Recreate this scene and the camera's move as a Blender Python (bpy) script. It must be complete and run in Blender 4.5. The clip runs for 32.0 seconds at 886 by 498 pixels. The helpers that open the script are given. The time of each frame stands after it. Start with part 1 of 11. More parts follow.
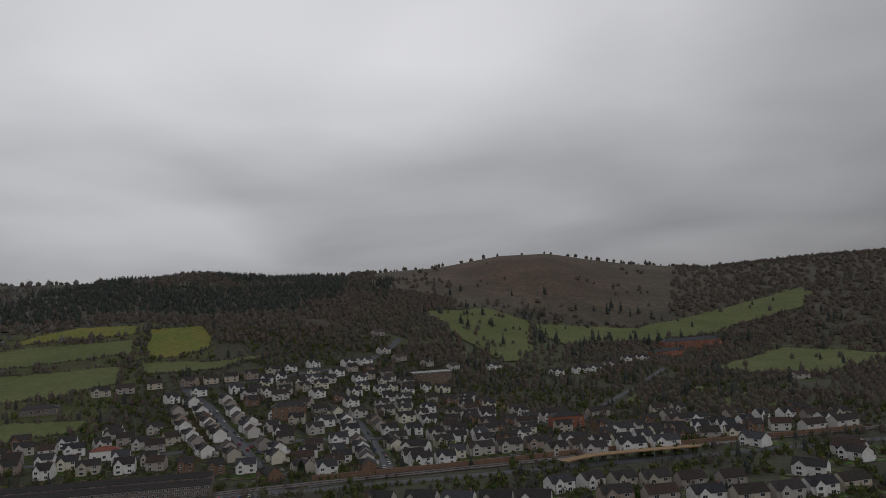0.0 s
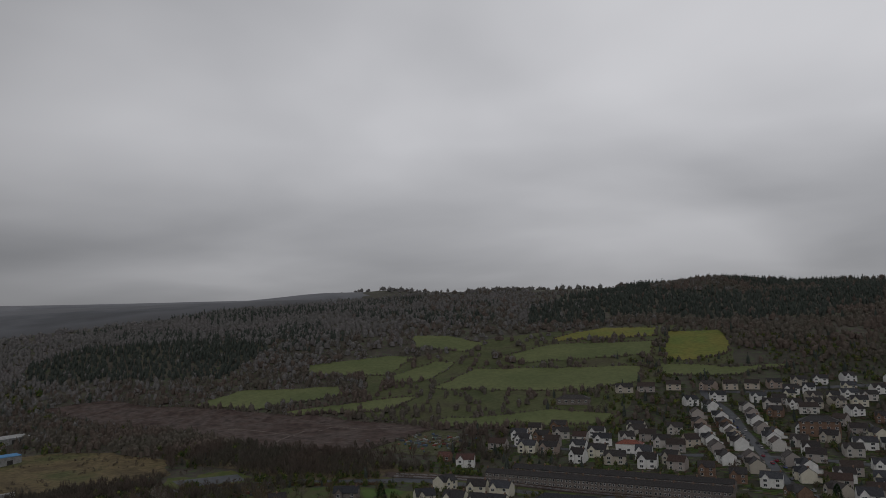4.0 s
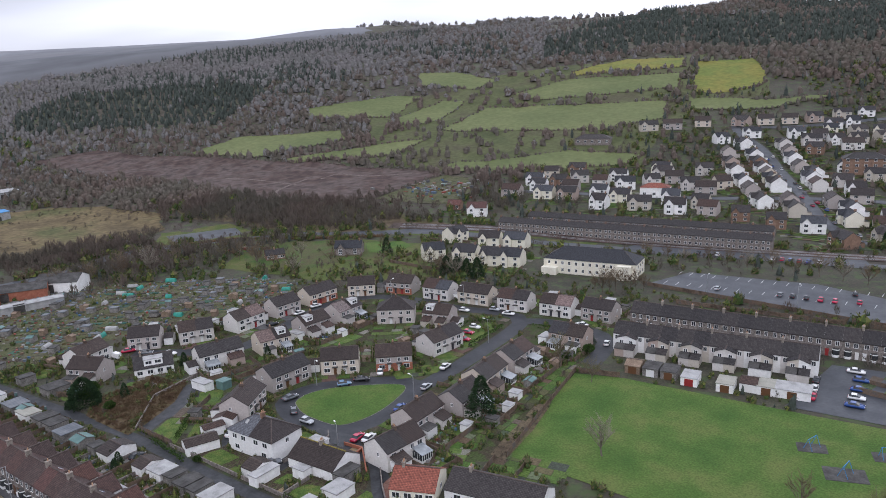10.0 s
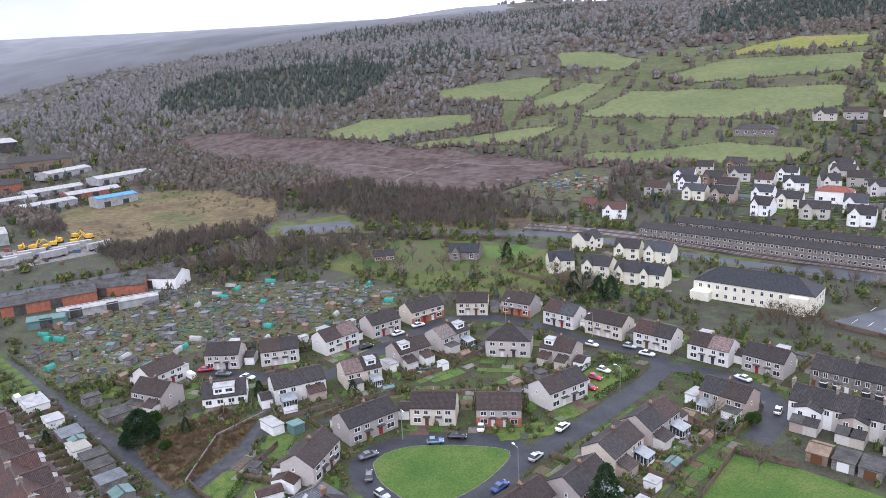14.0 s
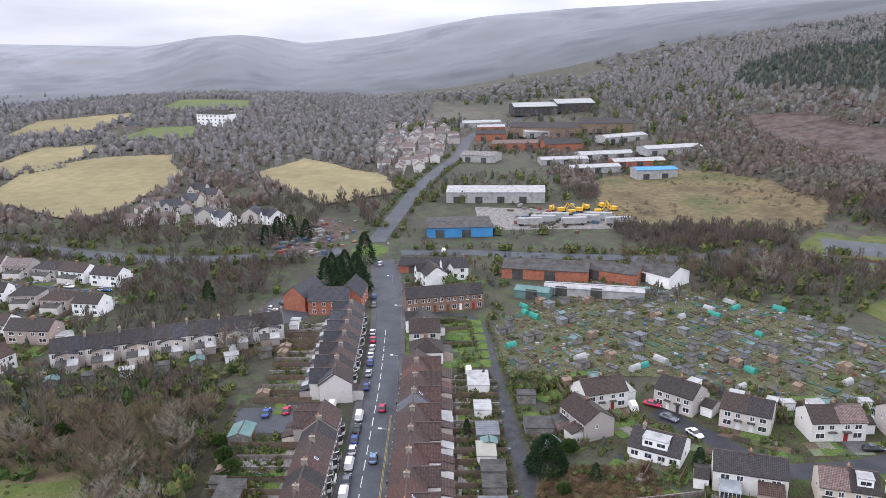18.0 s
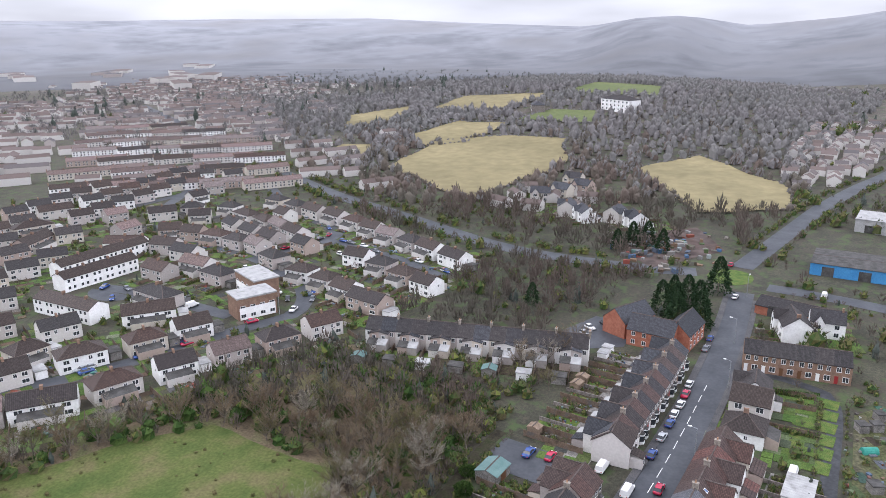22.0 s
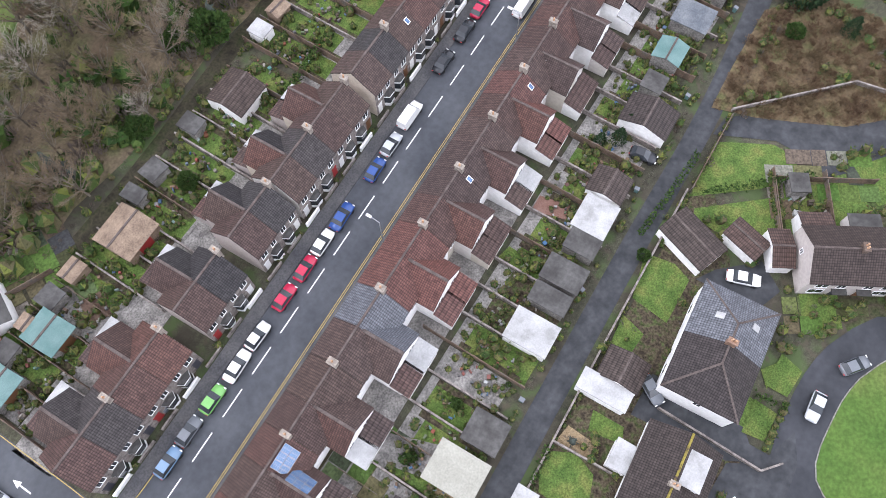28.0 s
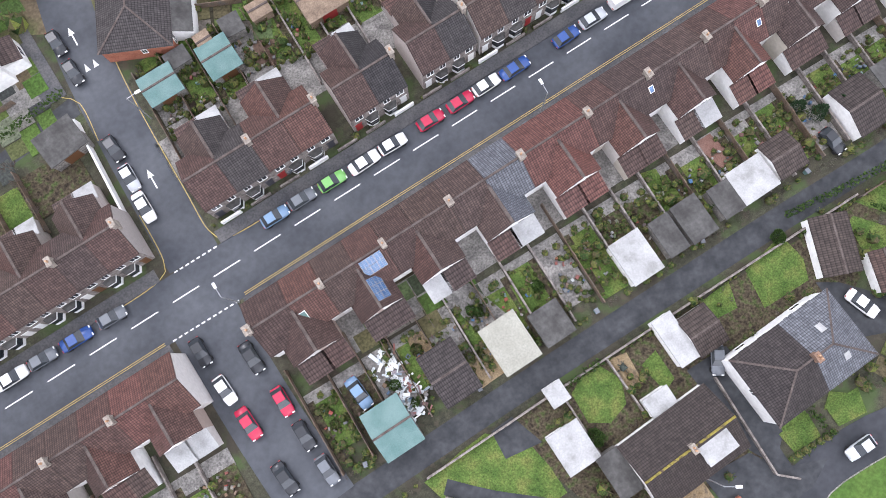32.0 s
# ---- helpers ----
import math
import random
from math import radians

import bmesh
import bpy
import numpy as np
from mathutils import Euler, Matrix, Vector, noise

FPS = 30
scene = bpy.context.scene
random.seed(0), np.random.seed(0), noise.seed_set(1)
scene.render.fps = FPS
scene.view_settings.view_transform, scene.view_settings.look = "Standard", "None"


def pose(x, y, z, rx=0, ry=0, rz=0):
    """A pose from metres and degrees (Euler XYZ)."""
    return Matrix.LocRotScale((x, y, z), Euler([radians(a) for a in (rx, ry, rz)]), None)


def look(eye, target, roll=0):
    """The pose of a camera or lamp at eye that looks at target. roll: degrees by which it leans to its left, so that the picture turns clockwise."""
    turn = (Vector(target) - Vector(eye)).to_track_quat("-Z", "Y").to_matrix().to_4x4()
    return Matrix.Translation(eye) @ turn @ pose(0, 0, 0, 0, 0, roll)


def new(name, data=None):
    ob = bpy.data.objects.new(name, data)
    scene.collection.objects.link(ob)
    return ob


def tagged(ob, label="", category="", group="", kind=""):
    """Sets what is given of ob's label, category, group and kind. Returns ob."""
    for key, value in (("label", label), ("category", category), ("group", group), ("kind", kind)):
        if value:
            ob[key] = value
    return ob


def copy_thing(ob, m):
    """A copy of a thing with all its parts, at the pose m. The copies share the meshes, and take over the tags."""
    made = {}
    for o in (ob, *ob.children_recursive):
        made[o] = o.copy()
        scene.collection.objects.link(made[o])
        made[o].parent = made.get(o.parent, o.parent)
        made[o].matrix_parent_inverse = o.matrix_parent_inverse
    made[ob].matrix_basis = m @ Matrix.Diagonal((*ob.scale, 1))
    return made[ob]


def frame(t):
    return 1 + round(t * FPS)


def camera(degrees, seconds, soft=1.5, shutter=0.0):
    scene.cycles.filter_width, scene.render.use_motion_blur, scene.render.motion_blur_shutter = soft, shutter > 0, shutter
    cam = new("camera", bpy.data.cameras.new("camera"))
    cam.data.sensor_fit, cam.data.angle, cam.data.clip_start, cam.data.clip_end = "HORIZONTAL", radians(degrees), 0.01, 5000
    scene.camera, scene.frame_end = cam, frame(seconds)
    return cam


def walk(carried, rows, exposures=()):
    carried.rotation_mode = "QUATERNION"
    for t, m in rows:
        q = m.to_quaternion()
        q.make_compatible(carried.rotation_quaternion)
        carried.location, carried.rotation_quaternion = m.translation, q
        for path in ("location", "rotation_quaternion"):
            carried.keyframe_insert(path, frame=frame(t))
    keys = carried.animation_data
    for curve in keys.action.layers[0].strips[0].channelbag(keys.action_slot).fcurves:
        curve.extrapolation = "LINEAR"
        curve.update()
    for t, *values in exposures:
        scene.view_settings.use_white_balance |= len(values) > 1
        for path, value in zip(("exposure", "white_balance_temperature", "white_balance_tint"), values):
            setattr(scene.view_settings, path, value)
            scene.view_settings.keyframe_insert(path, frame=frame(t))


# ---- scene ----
cam = camera(61.79, 32.0, 0.9)


def aim(x, y, z, yaw, pitch, roll):
    """Pose from a place, a heading (left of +y), a tilt up and a lean."""
    return pose(x, y, z, 0, 0, yaw) @ pose(0, 0, 0, 90 + pitch) @ pose(0, 0, 0, 0, 0, roll)


PATH = [
    (0, aim(126.39, -119.23, 85.60, -1.21, 4.57, -3.22)),
    (0.5, aim(125.24, -119.01, 85.78, 1.95, 4.75, -3.02)),
    (1, aim(125.15, -118.25, 85.14, 13.33, 5.44, -2.58)),
    (1.5, aim(125.20, -117.67, 84.41, 27.22, 6.09, -1.69)),
    (2, aim(128.52, -116.20, 83.79, 36.91, 6.42, -1.18)),
    (2.5, aim(128.83, -116.02, 83.39, 37.07, 6.49, -1.18)),
    (4.5, aim(123.37, -113.43, 84.15, 37.30, 6.50, -1.30)),
    (5, aim(121.58, -111.37, 84.23, 37.38, 6.38, -1.33)),
    (5.5, aim(119.17, -108.44, 83.80, 37.46, 5.08, -1.39)),
    (6, aim(116.99, -105.09, 83.40, 37.54, 2.35, -1.60)),
    (6.5, aim(114.56, -101.77, 83.42, 37.68, -1.00, -1.78)),
    (7, aim(112.64, -98.25, 83.24, 37.85, -3.72, -1.96)),
    (7.5, aim(110.21, -94.65, 83.47, 37.98, -6.34, -2.15)),
    (8, aim(107.55, -90.92, 83.30, 38.16, -8.85, -2.29)),
    (8.5, aim(104.83, -86.77, 83.55, 38.31, -11.27, -2.41)),
    (9, aim(101.92, -82.62, 83.44, 38.45, -12.35, -2.51)),
    (9.5, aim(98.93, -78.69, 83.50, 38.58, -13.42, -2.57)),
    (10, aim(96.09, -74.55, 83.51, 38.71, -13.54, -2.66)),
    (10.5, aim(92.85, -70.42, 83.39, 38.78, -13.53, -2.71)),
    (11, aim(90.04, -66.18, 83.28, 38.94, -14.27, -2.85)),
    (11.5, aim(86.95, -61.47, 83.35, 39.09, -14.92, -2.98)),
    (12, aim(83.89, -56.89, 83.53, 39.19, -14.96, -3.06)),
    (12.5, aim(81.22, -52.82, 84.14, 40.11, -14.98, -3.11)),
    (13, aim(77.26, -48.33, 84.09, 45.16, -14.80, -2.90)),
    (13.5, aim(73.95, -43.62, 84.16, 48.08, -14.69, -2.78)),
    (15.5, aim(60.11, -25.19, 84.97, 59.23, -14.78, -2.35)),
    (16, aim(55.89, -21.48, 85.13, 66.86, -15.15, -2.01)),
    (16.5, aim(51.96, -16.88, 85.31, 70.94, -15.12, -1.95)),
    (17, aim(48.12, -14.21, 85.75, 71.58, -15.20, -1.85)),
    (17.5, aim(43.81, -9.94, 85.61, 79.48, -15.36, -1.67)),
    (18, aim(39.33, -6.84, 85.55, 92.17, -15.51, -1.23)),
    (18.5, aim(35.21, -2.82, 85.82, 97.09, -15.65, -1.14)),
    (19, aim(31.51, -1.41, 85.95, 107.35, -15.84, -0.74)),
    (19.5, aim(26.51, 2.48, 85.84, 118.28, -16.25, -0.68)),
    (20, aim(23.07, 3.81, 86.69, 123.13, -16.49, -0.33)),
    (20.5, aim(18.47, 5.61, 86.82, 123.91, -16.52, -0.30)),
    (21, aim(14.20, 6.76, 87.30, 124.04, -16.58, -0.39)),
    (21.5, aim(10.45, 7.82, 88.48, 124.21, -16.67, -0.45)),
    (22, aim(6.36, 7.89, 88.46, 124.21, -16.48, -0.44)),
    (22.5, aim(3.51, 8.19, 88.61, 124.25, -16.78, -0.48)),
    (23, aim(1.85, 8.71, 88.99, 124.29, -18.43, -0.61)),
    (23.5, aim(0.61, 8.94, 88.78, 124.30, -21.42, -0.72)),
    (24, aim(0.26, 9.47, 89.03, 124.35, -25.99, -0.97)),
    (24.5, aim(0.53, 9.37, 89.39, 124.31, -31.34, -1.09)),
    (25, aim(0.77, 9.64, 89.26, 124.47, -36.43, -1.39)),
    (25.5, aim(1.11, 9.89, 89.64, 124.76, -41.76, -1.91)),
    (26, aim(1.44, 9.96, 89.35, 125.12, -46.97, -2.36)),
    (26.5, aim(2.12, 9.22, 89.46, 124.69, -52.30, -2.07)),
    (28.5, aim(-1.03, 2.92, 93.71, 121.85, -73.60, 0.54)),
    (29, aim(-0.97, 2.52, 93.77, 121.25, -77.29, 1.16)),
    (29.5, aim(-1.48, 2.17, 94.25, 120.79, -79.88, 1.46)),
    (30, aim(-1.29, 0.90, 95.09, 126.27, -81.27, 2.93)),
    (30.5, aim(-1.25, 0.32, 95.44, 135.25, -81.53, 0.58)),
    (31, aim(-1.18, 0.03, 95.81, 140.84, -81.65, -1.41)),
    (31.5, aim(-0.40, 0.11, 95.86, 147.13, -81.37, -2.96)),
    (32, aim(0.00, -0.00, 95.76, 154.75, -81.31, -5.98)),
]
walk(cam, PATH, [(0, -1.22, 6400, 12), (1.5, -1.40, 6400, 12), (4.8, -1.40, 6400, 12), (6.0, -1.32, 6380, 13), (7.0, -1.05, 6250, 13), (8.0, -0.40, 6050, 15), (9.0, 0.16, 6000, 16), (10.5, 0.58, 5800, 18), (12.0, 0.95, 5720, 19), (13.0, 1.11, 5720, 19), (16.0, 1.12, 5850, 18), (19.0, 1.08, 5950, 17), (23.0, 1.14, 5950, 17), (26.0, 1.45, 5950, 17), (29.0, 1.44, 5950, 17), (32.0, 1.4, 6000, 17)])

# ---- sky and sun: a closed overcast sky with broken brightness ----
world = bpy.data.worlds.new("overcast")
scene.world = world
world.use_nodes = True
wn, wl = world.node_tree.nodes, world.node_tree.links
wn.clear()
w_out, w_bg = wn.new("ShaderNodeOutputWorld"), wn.new("ShaderNodeBackground")
w_sky = wn.new("ShaderNodeTexSky")
w_sky.sky_type, w_sky.sun_disc = "NISHITA", False
w_sky.sun_elevation, w_sky.sun_rotation = radians(49), radians(153)
w_co, w_sep = wn.new("ShaderNodeTexCoord"), wn.new("ShaderNodeSeparateXYZ")
w_up = wn.new("ShaderNodeMath")
w_up.operation, w_up.inputs[1].default_value = "MAXIMUM", 0.0
w_add = wn.new("ShaderNodeMath")
w_add.operation, w_add.inputs[1].default_value = "ADD", 0.17
w_div = wn.new("ShaderNodeVectorMath")
w_div.operation = "DIVIDE"
w_cmb = wn.new("ShaderNodeCombineXYZ")
w_noise = wn.new("ShaderNodeTexNoise")
w_noise.inputs["Scale"].default_value, w_noise.inputs["Detail"].default_value = 0.78, 4.0
w_noise.inputs["Roughness"].default_value, w_noise.inputs["Distortion"].default_value = 0.40, 0.25
w_ramp = wn.new("ShaderNodeValToRGB")
w_ramp.color_ramp.elements[0].position, w_ramp.color_ramp.elements[0].color = 0.33, (0.62, 0.628, 0.645, 1)
w_ramp.color_ramp.elements[1].position, w_ramp.color_ramp.elements[1].color = 0.70, (0.98, 0.985, 1.0, 1)
w_mix = wn.new("ShaderNodeMix")
w_mix.data_type = "RGBA"
w_mix.inputs["Factor"].default_value = 0.996
w_low = wn.new("ShaderNodeMapRange")
w_low.inputs["From Min"].default_value, w_low.inputs["From Max"].default_value = 0.0, 0.25
w_low.inputs["To Min"].default_value, w_low.inputs["To Max"].default_value = 0.53, 1.12
w_thin = wn.new("ShaderNodeVectorMath")
w_thin.operation, w_thin.inputs[1].default_value = "DOT_PRODUCT", (-0.352, 0.871, 0.342)
w_thin_r = wn.new("ShaderNodeMapRange")
w_thin_r.interpolation_type = "SMOOTHSTEP"
w_thin_r.inputs["From Min"].default_value, w_thin_r.inputs["From Max"].default_value = 0.52, 1.0
w_thin_r.inputs["To Min"].default_value, w_thin_r.inputs["To Max"].default_value = 1.0, 1.72
w_thin_m = wn.new("ShaderNodeMath")
w_thin_m.operation = "MULTIPLY"
w_mul = wn.new("ShaderNodeMix")
w_mul.data_type, w_mul.blend_type = "RGBA", "MULTIPLY"
w_mul.inputs["Factor"].default_value = 1.0
wl.new(w_co.outputs["Generated"], w_sep.inputs[0])
wl.new(w_sep.outputs["Z"], w_up.inputs[0])
wl.new(w_up.outputs[0], w_add.inputs[0])
for axis in "XYZ":
    wl.new(w_add.outputs[0], w_cmb.inputs[axis])
wl.new(w_co.outputs["Generated"], w_div.inputs[0])
wl.new(w_cmb.outputs[0], w_div.inputs[1])
wl.new(w_div.outputs[0], w_noise.inputs["Vector"])
wl.new(w_noise.outputs["Fac"], w_ramp.inputs[0])
wl.new(w_up.outputs[0], w_low.inputs["Value"])
wl.new(w_ramp.outputs[0], w_mul.inputs[6])
wl.new(w_co.outputs["Generated"], w_thin.inputs[0])
wl.new(w_thin.outputs["Value"], w_thin_r.inputs["Value"])
wl.new(w_low.outputs[0], w_thin_m.inputs[0])
wl.new(w_thin_r.outputs[0], w_thin_m.inputs[1])
wl.new(w_thin_m.outputs[0], w_mul.inputs[7])
wl.new(w_sky.outputs[0], w_mix.inputs[6])
wl.new(w_mul.outputs[2], w_mix.inputs[7])
wl.new(w_mix.outputs[2], w_bg.inputs["Color"])
w_bg.inputs["Strength"].default_value = 0.85
wl.new(w_bg.outputs[0], w_out.inputs["Surface"])

sun = new("sun", bpy.data.lights.new("sun", "SUN"))
sun.data.energy, sun.data.angle, sun.data.color = 0.8, radians(35), (1.0, 0.97, 0.93)
sun.matrix_world = look((250, -500, 640), (0, 0, 0))

# ---- materials ----


def mat(name, cols, scale=1.0, rough=0.85, bump=0.0, bump_scale=8.0, metal=0.0, spread=0.35, source="noise", fine=0.25, tint=0.0):
    """cols: 2 or more colours. source: noise (by place), random (one tone a thing), island (one tone a piece)."""
    m = bpy.data.materials.new(name)
    m.use_nodes = True
    n, l = m.node_tree.nodes, m.node_tree.links
    b = n["Principled BSDF"]
    b.inputs["Roughness"].default_value, b.inputs["Metallic"].default_value = rough, metal
    b.inputs["Specular IOR Level"].default_value = 0.5 if rough < 0.4 else 0.18
    geo = n.new("ShaderNodeNewGeometry")
    tex = n.new("ShaderNodeTexNoise")
    tex.inputs["Scale"].default_value, tex.inputs["Detail"].default_value = scale, 5.0
    l.new(geo.outputs["Position"], tex.inputs["Vector"])
    ramp = n.new("ShaderNodeValToRGB")
    e = ramp.color_ramp.elements
    while len(e) < len(cols):
        e.new(0.5)
    lo, hi = (0.5 - spread / 2, 0.5 + spread / 2) if source == "noise" else (0.0, 1.0)
    for i, c in enumerate(cols):
        e[i].position = lo + (hi - lo) * i / max(1, len(cols) - 1)
        e[i].color = (*c, 1)
    if source == "noise":
        l.new(tex.outputs["Fac"], ramp.inputs[0])
    elif source == "random":
        info = n.new("ShaderNodeObjectInfo")
        l.new(info.outputs["Random"], ramp.inputs[0])
        ramp.color_ramp.interpolation = "CONSTANT" if len(cols) > 3 else "LINEAR"
        for i in range(len(cols)):
            e[i].position = i / len(cols) if len(cols) > 3 else e[i].position
    else:
        l.new(geo.outputs["Random Per Island"], ramp.inputs[0])
    tex2 = n.new("ShaderNodeTexNoise")
    tex2.inputs["Scale"].default_value, tex2.inputs["Detail"].default_value = bump_scale, 4.0
    l.new(geo.outputs["Position"], tex2.inputs["Vector"])
    rng = n.new("ShaderNodeMapRange")
    rng.inputs["From Min"].default_value, rng.inputs["From Max"].default_value = 0.3, 0.7
    rng.inputs["To Min"].default_value, rng.inputs["To Max"].default_value = 1 - fine, 1 + fine
    l.new(tex2.outputs["Fac"], rng.inputs["Value"])
    mx = n.new("ShaderNodeMix")
    mx.data_type, mx.blend_type = "RGBA", "MULTIPLY"
    mx.inputs["Factor"].default_value = 1.0
    l.new(ramp.outputs[0], mx.inputs[6])
    l.new(rng.outputs[0], mx.inputs[7])
    l.new(mx.outputs[2], b.inputs["Base Color"])
    if bump:
        bp = n.new("ShaderNodeBump")
        bp.inputs["Strength"].default_value, bp.inputs["Distance"].default_value = min(1, bump), 0.15
        l.new(tex2.outputs["Fac"], bp.inputs["Height"])
        l.new(bp.outputs[0], b.inputs["Normal"])
    return m


def roof_mat(name, cols, rough=0.55, course=0.3):
    """Tiles in courses: rows by height on the slope, columns along the ridge; one tone a roof, moss and wear over it."""
    m = mat(name, cols, 0.5, rough, 0, 1.7, source="random", fine=0.2)
    n, l = m.node_tree.nodes, m.node_tree.links
    b = n["Principled BSDF"]
    co, mp = n.new("ShaderNodeTexCoord"), n.new("ShaderNodeSeparateXYZ")
    l.new(co.outputs["Object"], mp.inputs[0])

    def calc(op, x, y=None):
        k = n.new("ShaderNodeMath")
        k.operation = op
        for i, v in enumerate((x, y)):
            if isinstance(v, (int, float)):
                k.inputs[i].default_value = v
            elif v is not None:
                l.new(v, k.inputs[i])
        return k.outputs[0]

    row = calc("DIVIDE", mp.outputs["Z"], course * 0.6)
    nor = n.new("ShaderNodeSeparateXYZ")
    l.new(co.outputs["Normal"], nor.inputs[0])
    nx, ny = nor.outputs["X"], nor.outputs["Y"]
    flat = calc("MAXIMUM", calc("SQRT", calc("ADD", calc("MULTIPLY", nx, nx), calc("MULTIPLY", ny, ny))), 0.001)
    along = calc("DIVIDE", calc("SUBTRACT", calc("MULTIPLY", mp.outputs["X"], ny), calc("MULTIPLY", mp.outputs["Y"], nx)), flat)
    colm = calc("DIVIDE", along, course)
    roll = calc("ABSOLUTE", calc("SUBTRACT", calc("FRACT", colm), 0.5))
    trough = n.new("ShaderNodeMapRange")
    trough.inputs["From Min"].default_value, trough.inputs["From Max"].default_value = 0.22, 0.5
    trough.inputs["To Min"].default_value, trough.inputs["To Max"].default_value = 1.12, 0.55
    l.new(roll, trough.inputs["Value"])
    edge = calc("FRACT", row)
    joint = n.new("ShaderNodeMapRange")
    joint.inputs["From Min"].default_value, joint.inputs["From Max"].default_value = 0.0, 0.45
    joint.inputs["To Min"].default_value, joint.inputs["To Max"].default_value = 0.42, 1.04
    l.new(edge, joint.inputs["Value"])
    cell, wht = n.new("ShaderNodeCombineXYZ"), n.new("ShaderNodeTexWhiteNoise")
    l.new(calc("FLOOR", colm), cell.inputs[0])
    l.new(calc("FLOOR", row), cell.inputs[1])
    l.new(cell.outputs[0], wht.inputs["Vector"])
    tone = n.new("ShaderNodeMapRange")
    tone.inputs["To Min"].default_value, tone.inputs["To Max"].default_value = 0.78, 1.22
    l.new(wht.outputs["Value"], tone.inputs["Value"])
    old = b.inputs["Base Color"].links[0].from_socket
    mul = n.new("ShaderNodeMix")
    mul.data_type, mul.blend_type = "RGBA", "MULTIPLY"
    mul.inputs["Factor"].default_value = 1.0
    l.new(old, mul.inputs[6])
    l.new(calc("MULTIPLY", calc("MULTIPLY", joint.outputs[0], trough.outputs[0]), tone.outputs[0]), mul.inputs[7])
    l.new(mul.outputs[2], b.inputs["Base Color"])
    bp = n.new("ShaderNodeBump")
    bp.inputs["Strength"].default_value, bp.inputs["Distance"].default_value = 0.6, 0.05
    l.new(calc("SUBTRACT", edge, roll), bp.inputs["Height"])
    l.new(bp.outputs[0], b.inputs["Normal"])
    return m


M = {}
M["asphalt"] = mat("asphalt", [(0.048, 0.052, 0.060), (0.076, 0.081, 0.090)], 0.15, 0.6, 0.05, 1.1, fine=0.12)
M["estate_road"] = mat("estate_asphalt", [(0.026, 0.028, 0.032), (0.044, 0.046, 0.052)], 0.2, 0.6, 0.05, 1.1, fine=0.15)
M["brick_drive"] = mat("brick_paved_drive", [(0.075, 0.046, 0.038), (0.115, 0.068, 0.055), (0.085, 0.066, 0.058)], 0.5, 0.8, 0.15, 5.0, fine=0.3)
M["estate_ground"] = mat("estate_plots", [(0.034, 0.044, 0.016), (0.052, 0.042, 0.029), (0.046, 0.068, 0.020), (0.066, 0.054, 0.040)], 0.20, 0.95, 0.4, 2.2, spread=0.4, fine=0.45)
M["lane"] = mat("worn_asphalt", [(0.026, 0.028, 0.031), (0.050, 0.052, 0.056)], 0.5, 0.55, 0.05, 1.4, fine=0.2)
M["paving"] = mat("paving", [(0.062, 0.062, 0.067), (0.105, 0.102, 0.10)], 0.3, 0.8, 0.1, 4.0)
M["concrete"] = mat("concrete", [(0.12, 0.113, 0.105), (0.24, 0.228, 0.21)], 0.7, 0.85, 0.15, 4.0, fine=0.4)
M["lawn"] = mat("lawn", [(0.048, 0.086, 0.019), (0.076, 0.116, 0.027), (0.112, 0.128, 0.036)], 0.45, 0.95, 0.4, 5.0, fine=0.42)
M["field"] = mat("sports_grass", [(0.044, 0.092, 0.018), (0.066, 0.114, 0.024), (0.10, 0.128, 0.036)], 0.09, 0.95, 0.4, 2.2, fine=0.26)
M["rough_grass"] = mat("rough_grass", [(0.053, 0.079, 0.020), (0.080, 0.099, 0.028), (0.115, 0.106, 0.047)], 0.13, 0.95, 0.5, 1.5, fine=0.22)
M["pasture"] = mat("pasture", [(0.098, 0.120, 0.048), (0.132, 0.148, 0.062)], 0.02, 0.95, 0.3, 0.25, fine=0.15)
M["pasture_gold"] = mat("gorse_pasture", [(0.12, 0.15, 0.035), (0.18, 0.16, 0.04)], 0.03, 0.95, 0.3, 0.25, fine=0.2)
M["straw"] = mat("straw_field", [(0.175, 0.150, 0.080), (0.235, 0.20, 0.108)], 0.02, 0.95, 0.3, 0.15, fine=0.14)
M["bramble"] = mat("bramble", [(0.068, 0.048, 0.029), (0.108, 0.080, 0.045), (0.080, 0.080, 0.033)], 0.35, 0.95, 0.8, 2.5, fine=0.35)
M["spoil"] = mat("bare_spoil", [(0.050, 0.034, 0.030), (0.072, 0.050, 0.043), (0.092, 0.072, 0.064), (0.060, 0.044, 0.040)], 0.06, 0.95, 0.4, 0.2, fine=0.35)
M["sedge"] = mat("sedge", [(0.085, 0.066, 0.036), (0.135, 0.105, 0.055), (0.075, 0.08, 0.032)], 0.03, 0.95, 0.4, 0.3, fine=0.3)
M["soil"] = mat("garden_soil", [(0.030, 0.023, 0.017), (0.066, 0.053, 0.034), (0.045, 0.064, 0.020)], 1.1, 0.95, 0.4, 3.5, fine=0.55)
M["allot"] = mat("allotment_ground", [(0.045, 0.040, 0.027), (0.066, 0.074, 0.030), (0.088, 0.086, 0.050), (0.05, 0.045, 0.034)], 0.22, 0.95, 0.4, 1.6, spread=0.4, fine=0.45)
